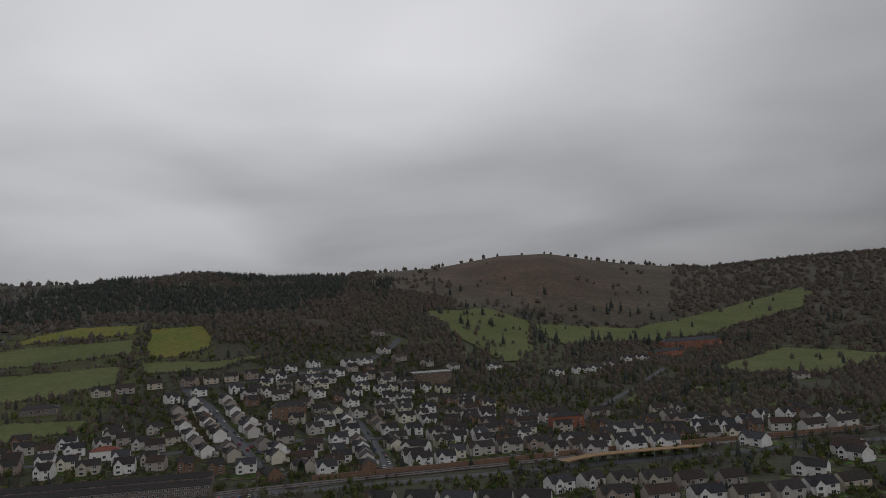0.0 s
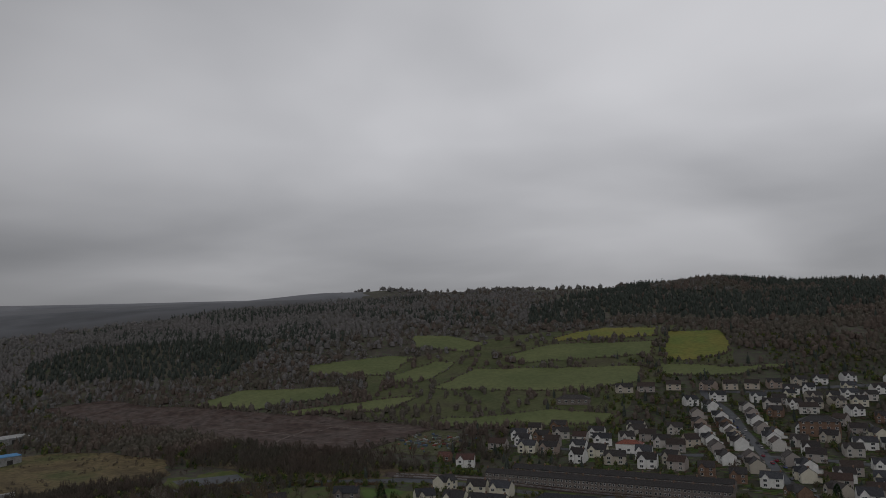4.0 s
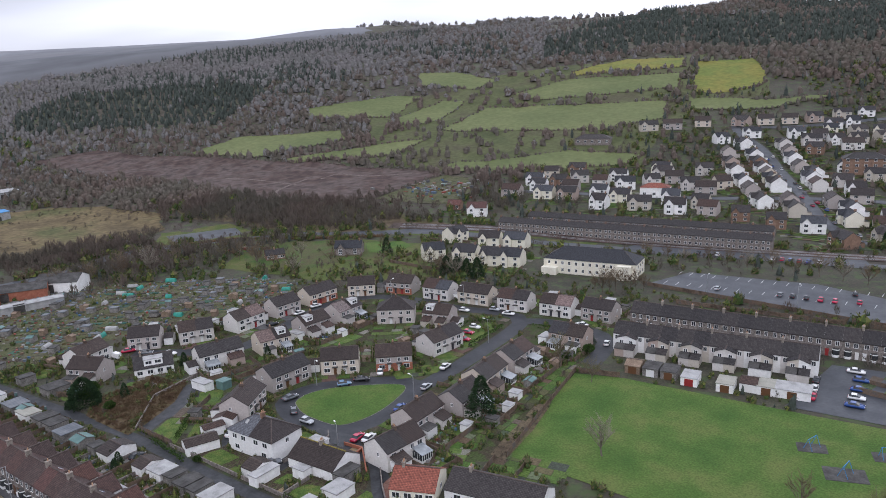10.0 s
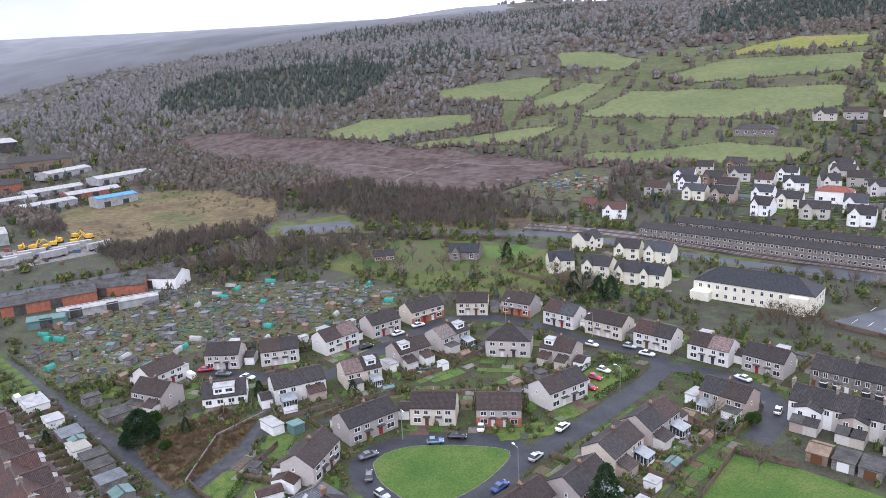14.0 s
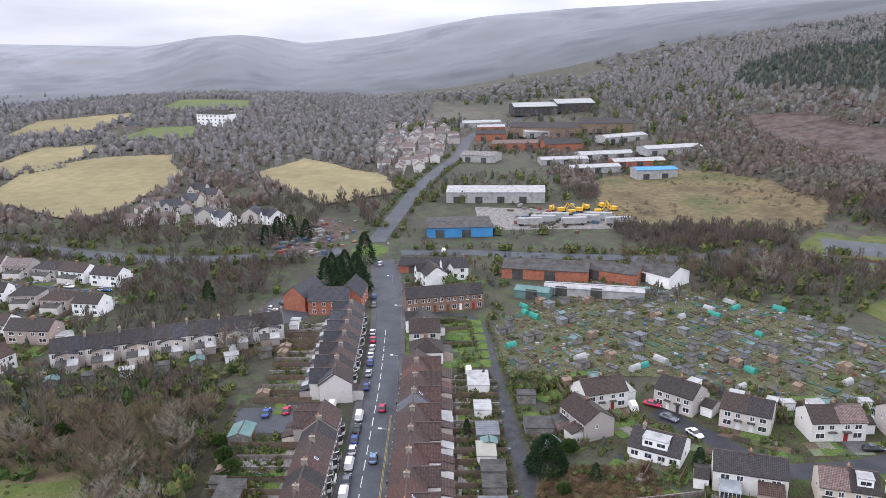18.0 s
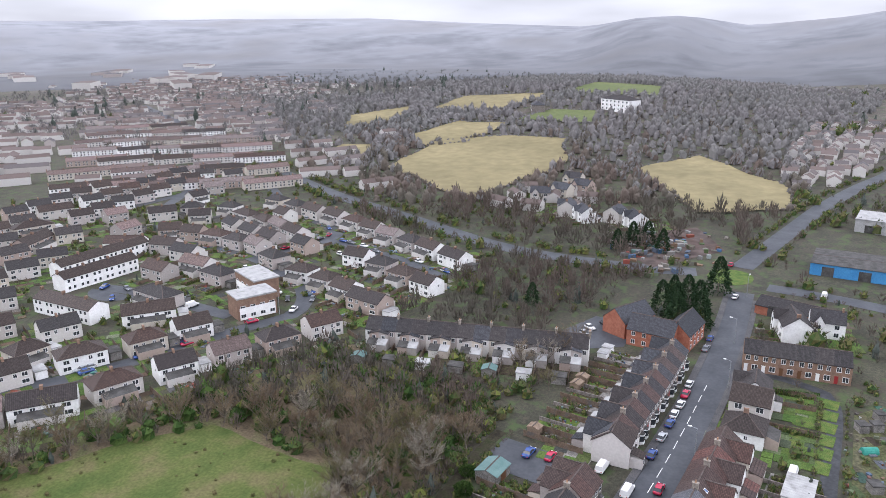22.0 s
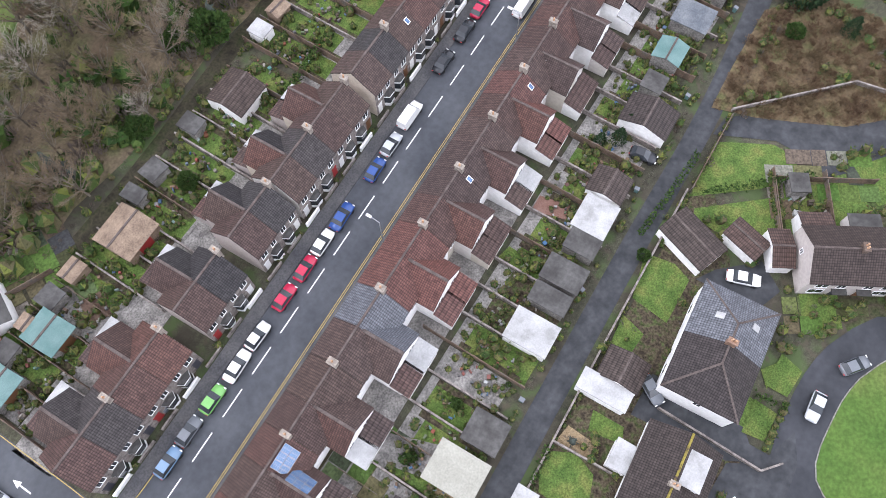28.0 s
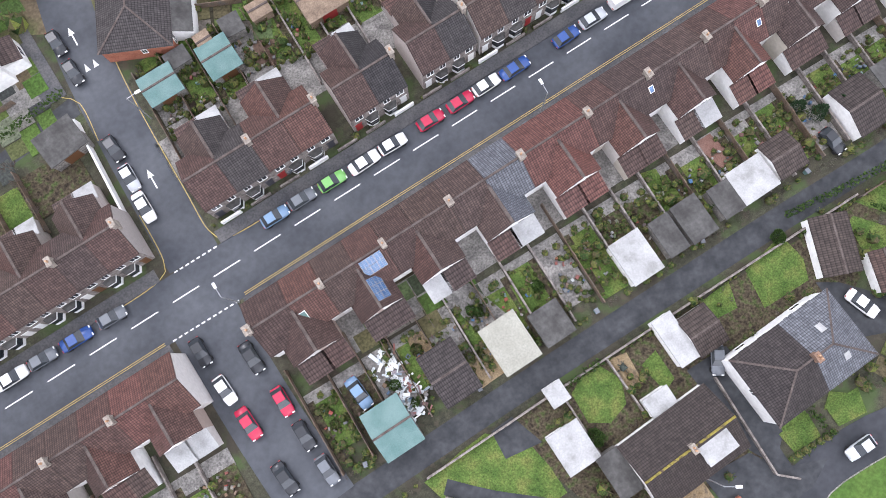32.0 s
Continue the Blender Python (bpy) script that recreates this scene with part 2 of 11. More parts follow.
M["beds"] = mat("allotment_beds", [(0.034, 0.027, 0.020), (0.062, 0.050, 0.034), (0.046, 0.060, 0.022), (0.072, 0.086, 0.034), (0.085, 0.066, 0.045), (0.075, 0.082, 0.095), (0.14, 0.15, 0.165), (0.045, 0.037, 0.030), (0.03, 0.09, 0.07), (0.06, 0.075, 0.03)], source="island", fine=0.35, bump_scale=2.0)
M["white"] = mat("white_paint", [(0.70, 0.70, 0.69), (0.80, 0.80, 0.79)], 1.0, 0.6, fine=0.06)
M["road_white"] = mat("road_white", [(0.55, 0.55, 0.54), (0.72, 0.72, 0.71)], 2.0, 0.7, fine=0.15)
M["road_yellow"] = mat("road_yellow", [(0.30, 0.23, 0.08), (0.42, 0.32, 0.11)], 1.0, 0.7, fine=0.15)
M["render"] = mat("house_render", [(0.35, 0.315, 0.295), (0.43, 0.39, 0.365), (0.52, 0.46, 0.385), (0.34, 0.31, 0.29), (0.60, 0.58, 0.55), (0.40, 0.355, 0.33)], source="random", bump=0.15, bump_scale=2.5, fine=0.1)
M["pale"] = mat("pale_render", [(0.54, 0.51, 0.485), (0.48, 0.45, 0.42), (0.70, 0.695, 0.68), (0.46, 0.42, 0.36), (0.56, 0.535, 0.51), (0.36, 0.29, 0.25)], source="random", bump=0.1, bump_scale=2.0, fine=0.08)
M["white_render"] = mat("white_render", [(0.70, 0.69, 0.67), (0.82, 0.815, 0.80)], 0.4, 0.8, 0.1, 2.0, fine=0.08)
M["cream_render"] = mat("cream_render", [(0.64, 0.60, 0.49), (0.72, 0.69, 0.58)], 0.4, 0.8, 0.1, 2.0, fine=0.07)
M["stone"] = mat("grey_stone", [(0.115, 0.10, 0.092), (0.19, 0.167, 0.152), (0.26, 0.235, 0.21)], 1.5, 0.9, 0.4, 5.0, fine=0.25)
M["brick"] = mat("red_brick", [(0.26, 0.095, 0.06), (0.34, 0.14, 0.09)], 0.8, 0.85, 0.2, 6.0, fine=0.2)
M["ridge_moss"] = mat("mossy_ridge", [(0.10, 0.085, 0.035), (0.22, 0.18, 0.04), (0.07, 0.05, 0.04)], 1.6, 0.95, 0.2, 6.0, fine=0.3)
M["semi_stack"] = mat("sooty_brick", [(0.085, 0.062, 0.050), (0.14, 0.105, 0.085)], 0.8, 0.9, 0.2, 6.0, fine=0.2)
M["brown_brick"] = mat("brown_brick", [(0.17, 0.11, 0.08), (0.25, 0.16, 0.115)], 0.8, 0.85, 0.2, 6.0, fine=0.2)
M["roof"] = roof_mat("brown_tiles", [(0.046, 0.034, 0.030), (0.056, 0.041, 0.035), (0.042, 0.033, 0.030), (0.064, 0.041, 0.034), (0.050, 0.038, 0.033), (0.041, 0.034, 0.033)])
M["roof_row"] = roof_mat("maroon_tiles", [(0.070, 0.045, 0.039), (0.077, 0.047, 0.041), (0.062, 0.044, 0.040), (0.094, 0.050, 0.041), (0.073, 0.051, 0.045), (0.066, 0.043, 0.038), (0.081, 0.047, 0.040), (0.070, 0.048, 0.041)])
M["litter"] = mat("leaf_litter", [(0.072, 0.055, 0.036), (0.12, 0.094, 0.060), (0.09, 0.10, 0.04)], 0.15, 0.95, 0.4, 2.0, fine=0.3)
M["plots"] = mat("garden_plots", [(0.058, 0.112, 0.021), (0.040, 0.029, 0.021), (0.080, 0.130, 0.027), (0.11, 0.070, 0.054), (0.052, 0.102, 0.020), (0.086, 0.134, 0.030), (0.045, 0.045, 0.048), (0.070, 0.122, 0.024), (0.075, 0.054, 0.037), (0.18, 0.168, 0.15), (0.064, 0.112, 0.024), (0.092, 0.128, 0.034)], source="island", bump=0.3, bump_scale=3.0, fine=0.4)
M["tip_track"] = mat("worn_tip_track", [(0.075, 0.054, 0.047), (0.14, 0.115, 0.10), (0.10, 0.08, 0.07)], 0.12, 0.95, 0.3, 1.0, spread=0.3, fine=0.35)
M["farm_ground"] = mat("winter_pasture", [(0.060, 0.072, 0.030), (0.086, 0.096, 0.042), (0.074, 0.070, 0.040)], 0.03, 0.95, 0.3, 0.3, fine=0.2)
M["gravel"] = mat("tan_gravel", [(0.16, 0.115, 0.065), (0.24, 0.18, 0.105), (0.13, 0.10, 0.07)], 1.2, 0.95, 0.4, 6.0, fine=0.3)
M["red_slabs"] = mat("red_gravel", [(0.16, 0.085, 0.065), (0.21, 0.125, 0.10)], 1.0, 0.9, 0.3, 6.0, fine=0.25)
M["clearing"] = mat("rough_meadow", [(0.044, 0.082, 0.018), (0.068, 0.088, 0.028), (0.080, 0.072, 0.036), (0.058, 0.100, 0.024)], 0.07, 0.95, 0.5, 1.5, fine=0.25)
M["canopy"] = mat("station_canopy", [(0.26, 0.165, 0.085), (0.33, 0.22, 0.12)], 0.5, 0.7, fine=0.15)
M["buff"] = mat("buff_render", [(0.19, 0.165, 0.14), (0.30, 0.265, 0.225)], 1.5, 0.85, 0.2, 6.0, fine=0.2)
M["red_row"] = roof_mat("rust_tiles", [(0.125, 0.058, 0.048), (0.108, 0.053, 0.045), (0.098, 0.052, 0.045)])
M["slate_row"] = roof_mat("grey_slates", [(0.093, 0.098, 0.111), (0.115, 0.119, 0.132)], 0.45)
M["ridge"] = mat("ridge_tiles", [(0.062, 0.048, 0.043), (0.105, 0.086, 0.078)], 1.2, 0.85, fine=0.25)
M["slate"] = roof_mat("slate", [(0.040, 0.042, 0.048), (0.055, 0.056, 0.063), (0.046, 0.044, 0.047), (0.063, 0.066, 0.075), (0.044, 0.039, 0.039)], 0.65)
M["roof_dark"] = roof_mat("dark_tiles", [(0.038, 0.035, 0.036), (0.046, 0.042, 0.042), (0.052, 0.046, 0.045), (0.042, 0.039, 0.039)], 0.6)
M["roof_pink"] = roof_mat("faded_tiles", [(0.158, 0.115, 0.104), (0.194, 0.140, 0.130), (0.115, 0.086, 0.079), (0.180, 0.148, 0.140)], 0.7)
M["red_roof"] = roof_mat("red_tiles", [(0.22, 0.075, 0.05), (0.25, 0.085, 0.06)], 0.6)
M["glass"] = mat("window_glass", [(0.025, 0.03, 0.036), (0.05, 0.055, 0.06)], 0.3, 0.12, fine=0.1)
M["pot"] = mat("chimney_pot", [(0.34, 0.20, 0.12), (0.42, 0.27, 0.17)], 1.0, 0.8)
M["door"] = mat("door_paint", [(0.65, 0.65, 0.64), (0.25, 0.03, 0.03), (0.05, 0.05, 0.06), (0.7, 0.69, 0.66), (0.12, 0.06, 0.03)], source="random", rough=0.5, fine=0.04)
M["flat_white"] = mat("pale_sheet_roof", [(0.23, 0.23, 0.222), (0.30, 0.30, 0.295), (0.33, 0.33, 0.325), (0.37, 0.37, 0.36)], 0.5, 0.6, 0.1, 5.0, fine=0.10)
M["slate_sheet"] = mat("blue_grey_sheet", [(0.085, 0.095, 0.108), (0.15, 0.16, 0.17)], 0.6, 0.5, 0.1, 4.0, fine=0.2)
M["cream_sheet"] = mat("cream_sheet", [(0.25, 0.245, 0.205), (0.30, 0.295, 0.25)], 0.6, 0.6, 0.1, 4.0, fine=0.12)
M["flat_grey"] = mat("felt_roof", [(0.042, 0.040, 0.038), (0.085, 0.083, 0.079)], 0.4, 0.8, 0.1, 2.0, fine=0.2)
M["teal"] = mat("green_sheet_roof", [(0.085, 0.155, 0.145), (0.13, 0.205, 0.195)], 0.5, 0.5, fine=0.12)
M["tan"] = mat("timber_boards", [(0.15, 0.11, 0.08), (0.24, 0.18, 0.13)], 0.8, 0.85, 0.2, 5.0)
M["fence"] = mat("fence_boards", [(0.075, 0.055, 0.042), (0.15, 0.108, 0.078), (0.11, 0.098, 0.088)], 0.6, 0.9, 0.2, 6.0, fine=0.25)
M["clutter"] = mat("garden_clutter", [(0.05, 0.15, 0.13), (0.33, 0.33, 0.32), (0.05, 0.042, 0.036), (0.11, 0.075, 0.05), (0.20, 0.13, 0.085), (0.10, 0.105, 0.11), (0.26, 0.24, 0.21), (0.07, 0.055, 0.04), (0.06, 0.10, 0.035), (0.17, 0.155, 0.135), (0.05, 0.11, 0.20), (0.09, 0.085, 0.08), (0.22, 0.06, 0.045), (0.045, 0.07, 0.025)], source="island", rough=0.7, fine=0.2)
M["hedge"] = mat("hedge_leaves", [(0.018, 0.040, 0.009), (0.036, 0.070, 0.015), (0.065, 0.10, 0.025)], source="island", rough=0.9, fine=0.3)
M["shrub"] = mat("shrub_leaves", [(0.024, 0.048, 0.014), (0.055, 0.082, 0.022), (0.085, 0.068, 0.04), (0.12, 0.14, 0.03)], source="island", rough=0.9, fine=0.3)
M["conifer"] = mat("conifer_needles", [(0.014, 0.032, 0.014), (0.030, 0.055, 0.022)], source="island", rough=0.9, fine=0.3)
M["bark"] = mat("bark", [(0.105, 0.086, 0.064), (0.17, 0.15, 0.12)], 1.0, 0.9, fine=0.25)
M["twig"] = mat("bare_twigs", [(0.120, 0.086, 0.056), (0.150, 0.113, 0.073), (0.235, 0.21, 0.17), (0.125, 0.112, 0.056), (0.165, 0.127, 0.086)], source="random", rough=0.95, fine=0.25)
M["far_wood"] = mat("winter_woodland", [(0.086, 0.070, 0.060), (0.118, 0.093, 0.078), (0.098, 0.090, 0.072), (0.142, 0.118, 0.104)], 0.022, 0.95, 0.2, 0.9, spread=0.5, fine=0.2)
# Winter wood again, greyer and paler: the mist is painted into the colour.
M["misty_wood"] = mat("birch_woodland", [(0.128, 0.122, 0.122), (0.165, 0.155, 0.152), (0.145, 0.142, 0.136), (0.185, 0.175, 0.172)], 0.016, 0.95, 0.2, 0.8, spread=0.5, fine=0.15)
M["far_fir"] = mat("plantation", [(0.036, 0.046, 0.040), (0.058, 0.068, 0.058), (0.048, 0.060, 0.050)], 0.03, 0.95, 0.5, 1.0, spread=0.5, fine=0.35)
M["metal"] = mat("galvanised", [(0.32, 0.33, 0.34), (0.42, 0.43, 0.44)], 1.0, 0.45, metal=0.6, fine=0.1)
M["tyre"] = mat("tyre", [(0.02, 0.02, 0.02), (0.03, 0.03, 0.03)], 1.0, 0.8)
M["blue_panel"] = mat("blue_cladding", [(0.05, 0.20, 0.42), (0.07, 0.25, 0.48)], 0.3, 0.5)
M["solar"] = mat("solar_cells", [(0.05, 0.10, 0.20), (0.08, 0.16, 0.30)], 1.0, 0.15)
M["yellow"] = mat("plant_yellow", [(0.55, 0.32, 0.03), (0.62, 0.38, 0.05)], 1.0, 0.5)
PAINT = {"white": (0.72, 0.72, 0.71), "silver": (0.42, 0.44, 0.46), "grey": (0.13, 0.14, 0.155), "black": (0.022, 0.024, 0.028), "blue": (0.03, 0.072, 0.24), "sky": (0.15, 0.24, 0.36), "red": (0.40, 0.022, 0.06), "green": (0.17, 0.40, 0.11)}
for k, c in PAINT.items():
    M["car_" + k] = mat("paint_" + k, [c, tuple(v * 0.92 for v in c)], 1.0, 0.25, fine=0.03)

# ---- land form ----


def ss(a, b, x):
    t = np.clip((x - a) / (b - a), 0, 1)
    return t * t * (3 - 2 * t)


# heading left of +y, skyline elevation in degrees, distance of the crest
CREST = [(-180, 1.2, 2600), (-60, 2.0, 2000), (-31, 2.4, 1900), (-22, 2.1, 1900), (-16.4, 2.8, 1850), (-10.6, 4.0, 1700), (-7, 4.05, 1700), (-2, 3.4, 1750), (5, 3.2, 1700), (11, 3.2, 1500), (16, 3.8, 1350), (20, 3.5, 1400), (24, 3.4, 1600), (38, 3.35, 1900), (42, 3.6, 1900), (47, 3.2, 2000), (52, 2.7, 2200), (68, 2.4, 2300), (80, 2.2, 2300), (87, 1.8, 2300), (94, 0.7, 2400), (100, 0.2, 2500), (104, 0.9, 2300), (107, 0.8, 2300), (111, 0.2, 2600), (119, 0.5, 2800), (127, 0.9, 2900), (137, 0.9, 3000), (146, 0.8, 3000), (160, 0.9, 3000), (180, 1.2, 2600)]
C_AZ, C_EL, C_D = (np.array(v, float) for v in zip(*CREST))


def land(x, y):
    """Height of the ground: a flat valley floor, the northern slope, a knoll in the west, hills all round."""
    x, y = np.asarray(x, float), np.asarray(y, float)
    s = -0.35 * x + 0.94 * y
    s = s - 200 * ss(0, 250, x) * (1 - ss(700, 1300, s))
    z = np.interp(s, [-9999, 250, 400, 560, 700, 1000, 1200], [0, 0, 14, 45, 80, 128, 150])
    z = z * (1 - 0.55 * ss(200, 700, x))
    z = z + 30 * np.exp(-((x + 800) ** 2 + (y + 330) ** 2) / 280.0**2)
    dx, dy = x - 90, y + 80
    r, az = np.hypot(dx, dy), np.degrees(np.arctan2(-dx, dy))
    d, el = np.interp(az, C_AZ, C_D), np.interp(az, C_AZ, C_EL)
    top = 78 + d * np.tan(np.radians(el))
    near = np.where((az > -40) & (az < 75), 0.42, 0.6)
    ring = top * ss(0, 1, (r - near * d) / ((1 - near) * d)) - 60 * ss(1.02, 1.6, r / d)
    wob = 7 * np.sin(x / 170.0 + 1.3) * np.sin(y / 210.0) * ss(500, 1100, r) * ss(8, 60, ring)
    return np.maximum(z, ring + wob * (1 - ss(0.85, 0.98, r / d)))


def lz(x, y):
    return float(land(x, y))


KEEP = []  # places that trees stay clear of


def from_arrays(name, verts, faces, material, smooth=False):
    me = bpy.data.meshes.new(name)
    me.from_pydata([tuple(v) for v in verts], [], [tuple(f) for f in faces])
    me.materials.append(material)
    if smooth:
        me.polygons.foreach_set("use_smooth", [True] * len(me.polygons))
    me.update()
    return me


def part(name, bm, material, parent=None, label=""):
    """A bmesh as one mesh object; material may be a list, used by the faces' index."""
    me = bpy.data.meshes.new(name)
    bmesh.ops.recalc_face_normals(bm, faces=bm.faces[:])
    bm.to_mesh(me)
    bm.free()
    for m in material if isinstance(material, list) else [material]:
        me.materials.append(m)
    ob = new(name, me)
    if parent:
        ob.parent = parent
    if label:
        tagged(ob, label)
    return ob


def empty(name, label, category, group=""):
    ob = new(name)
    ob.empty_display_size = 0.5
    return tagged(ob, label, category, group)


def quadface(bm, pts, mi=0):
    f = bm.faces.new([bm.verts.new(p) for p in pts])
    f.material_index = mi
    return f


def box(bm, x0, x1, y0, y1, z0, z1, mi=0):
    v = [bm.verts.new(p) for p in ((x0, y0, z0), (x1, y0, z0), (x1, y1, z0), (x0, y1, z0), (x0, y0, z1), (x1, y0, z1), (x1, y1, z1), (x0, y1, z1))]
    for f in ((3, 2, 1, 0), (4, 5, 6, 7), (0, 1, 5, 4), (1, 2, 6, 5), (2, 3, 7, 6), (3, 0, 4, 7)):
        bm.faces.new([v[i] for i in f]).material_index = mi


def solid(bm, ring, z0, z1, mi=0):
    """A prism over a ring of plan points."""
    lo, hi = [bm.verts.new((x, y, z0)) for x, y in ring], [bm.verts.new((x, y, z1)) for x, y in ring]
    n = len(ring)
    bm.faces.new(hi).material_index = mi
    bm.faces.new(lo[::-1]).material_index = mi
    for i in range(n):
        bm.faces.new((lo[i], lo[(i + 1) % n], hi[(i + 1) % n], hi[i])).material_index = mi


def smooth_line(pts, step=6.0):
    p = [pts[0]] + list(pts) + [pts[-1]]
    out = []
    for i in range(1, len(p) - 2):
        a, b, c, d = (np.array(q, float) for q in p[i - 1 : i + 3])
        n = max(1, int(np.hypot(*(c - b)) / step))
        for k in range(n):
            t = k / n
            out.append(0.5 * (2 * b + (c - a) * t + (2 * a - 5 * b + 4 * c - d) * t * t + (3 * b - a - 3 * c + d) * t**3))
    out.append(np.array(pts[-1], float))
    return np.array(out)


def ribbon(name, pts, left, right, material, lift=0.06, thick=0.0, label="", kind="structure", category="", step=6.0, curved=True):
    """A strip that follows a line over the land, from left to right metres beside it (left is positive)."""
    line = smooth_line(pts, step) if curved else np.array(pts, float)
    if name in ("road", "railway"):
        KEEP.extend((float(p[0]), float(p[1]), max(abs(left), abs(right)) + 1.5) for p in line)
    t = np.gradient(line, axis=0)
    t /= np.hypot(t[:, 0], t[:, 1])[:, None] + 1e-9
    nrm = np.stack([-t[:, 1], t[:, 0]], 1)
    cross = np.linspace(left, right, max(2, int(abs(left - right) / 8) + 2))
    rows = [line + nrm * o for o in cross]
    n, k = len(line), len(cross)
    verts = [(p[0], p[1], lz(p[0], p[1]) + lift) for r in rows for p in r]
    faces = [(j * n + i, (j + 1) * n + i, (j + 1) * n + i + 1, j * n + i + 1) for j in range(k - 1) for i in range(n - 1)]
    if thick:
        base = len(verts)
        verts += [(v[0], v[1], v[2] - thick) for v in verts]
        for i in range(n - 1):
            faces.append((i, i + 1, base + i + 1, base + i))
            a = (k - 1) * n + i
            faces.append((a + 1, a, base + a, base + a + 1))
    ob = new(name, from_arrays(name, verts, faces, material))
    return tagged(ob, label, category, kind=kind)


def patch(name, ring, material, lift=0.08, step=0, label="", kind="structure", category=""):
    """A piece of ground cover over a ring of plan points, draped over the land."""
    bm = bmesh.new()
    bm.faces.new([bm.verts.new((x, y, 0)) for x, y in ring])
    if step:
        xs, ys = [p[0] for p in ring], [p[1] for p in ring]
        for lo, hi, ax in ((min(xs), max(xs), (1, 0, 0)), (min(ys), max(ys), (0, 1, 0))):
            c = lo + step
            while c < hi:
                bmesh.ops.bisect_plane(bm, geom=bm.verts[:] + bm.edges[:] + bm.faces[:], plane_co=(c * ax[0], c * ax[1], 0), plane_no=ax)
                c += step
    bmesh.ops.triangulate(bm, faces=bm.faces[:])
    for v in bm.verts:
        v.co.z = lz(v.co.x, v.co.y) + lift
    bm.normal_update()
    for f in bm.faces:
        if f.normal.z < 0:
            f.normal_flip()
    me = bpy.data.meshes.new(name)
    bm.to_mesh(me)
    bm.free()
    me.materials.append(material)
    return tagged(new(name, me), label, category, kind=kind)


def wobbly(ring, amount=3.0, step=14.0):
    """A ring with more corners and an uneven edge."""
    out, n = [], len(ring)
    for i in range(n):
        a, b = np.array(ring[i], float), np.array(ring[(i + 1) % n], float)
        k = max(1, int(np.hypot(*(b - a)) / step))
        for j in range(k):
            p = a + (b - a) * j / k
            p = p + amount * np.array([noise.noise((p[0] * 0.05, p[1] * 0.05, 3.1)), noise.noise((p[0] * 0.05, p[1] * 0.05, 9.7))])
            out.append((float(p[0]), float(p[1])))
    return out


def inside(x, y, ring):
    hit, j = False, len(ring) - 1
    for i in range(len(ring)):
        (xi, yi), (xj, yj) = ring[i], ring[j]
        if (yi > y) != (yj > y) and x < (xj - xi) * (y - yi) / (yj - yi) + xi:
            hit = not hit
        j = i
    return hit


def grow(edge, far, first, rate):
    out, step = [edge], first
    while out[-1] < far:
        step *= rate
        out.append(out[-1] + step)
    return out[1:]


def make_ground():
    """One sheet from the valley floor to the crests, its cover told by place."""
    xs = [-v for v in grow(520, 4300, 12, 1.10)][::-1] + list(np.arange(-520, 420, 12.0)) + grow(408, 3200, 12, 1.10)
    ys = [-v for v in grow(420, 3800, 12, 1.10)][::-1] + list(np.arange(-420, 900, 12.0)) + grow(888, 4300, 12, 1.10)
    gx, gy = np.meshgrid(xs, ys)
    gz = land(gx, gy)
    nx, ny = len(xs), len(ys)
    verts = np.stack([gx.ravel(), gy.ravel(), gz.ravel()], 1)
    i, j = np.meshgrid(np.arange(nx - 1), np.arange(ny - 1))
    a = (j * nx + i).ravel()
    me = from_arrays("ground", verts, np.stack([a, a + 1, a + nx + 1, a + nx], 1), M["ground"], True)
    col = me.color_attributes.new("cover", "FLOAT_COLOR", "POINT")
    x, y = gx.ravel(), gy.ravel()
    az = np.degrees(np.arctan2(-(x - 90), y + 80))
    r = np.hypot(x - 90, y + 80)
    s = -0.35 * x + 0.94 * y
    base = np.tile(np.array([0.050, 0.049, 0.029]), (len(x), 1))
    wood = np.array([0.098, 0.080, 0.066])
    brack = np.array([0.125, 0.062, 0.048])
    gold = np.array([0.085, 0.095, 0.045])
    k = np.maximum(ss(560, 700, s) * ss(-40, -10, az), ss(450, 800, r) * (np.abs(az) > 60))[:, None]
    base = base * (1 - k) + wood * k
    k = (ss(950, 1200, r) * (az < -10) * (az > -70))[:, None]
    base = base * (1 - k) + wood * k
    k = (np.exp(-((az + 8) / 11.0) ** 2) * ss(1000, 1350, r))[:, None]
    base = base * (1 - k) + brack * k
    k = np.maximum(ss(0, 40, y - 0.35 * (x + 300) - 165) * ss(-120, -170, x), ss(-210, -250, x) * ss(50, 80, y))[:, None]
    base = base * (1 - k) + np.array([0.074, 0.062, 0.046]) * k
    k = (ss(0, 60, x) * ss(600, 760, y) * (1 - ss(980, 1100, r)) * ss(-45, -35, az))[:, None]
    base = base * (1 - k) + gold * k
    k = (np.exp(-(((x + 1500) / 300.0) ** 2 + ((y + 500) / 250.0) ** 2)))[:, None]
    base = base * (1 - k) + brack * k
    col.data.foreach_set("color", np.c_[base, np.ones(len(x))].ravel())
    tagged(new("ground", me), "valley ground of rough winter grass, leaf litter and bracken", "ground", kind="structure")


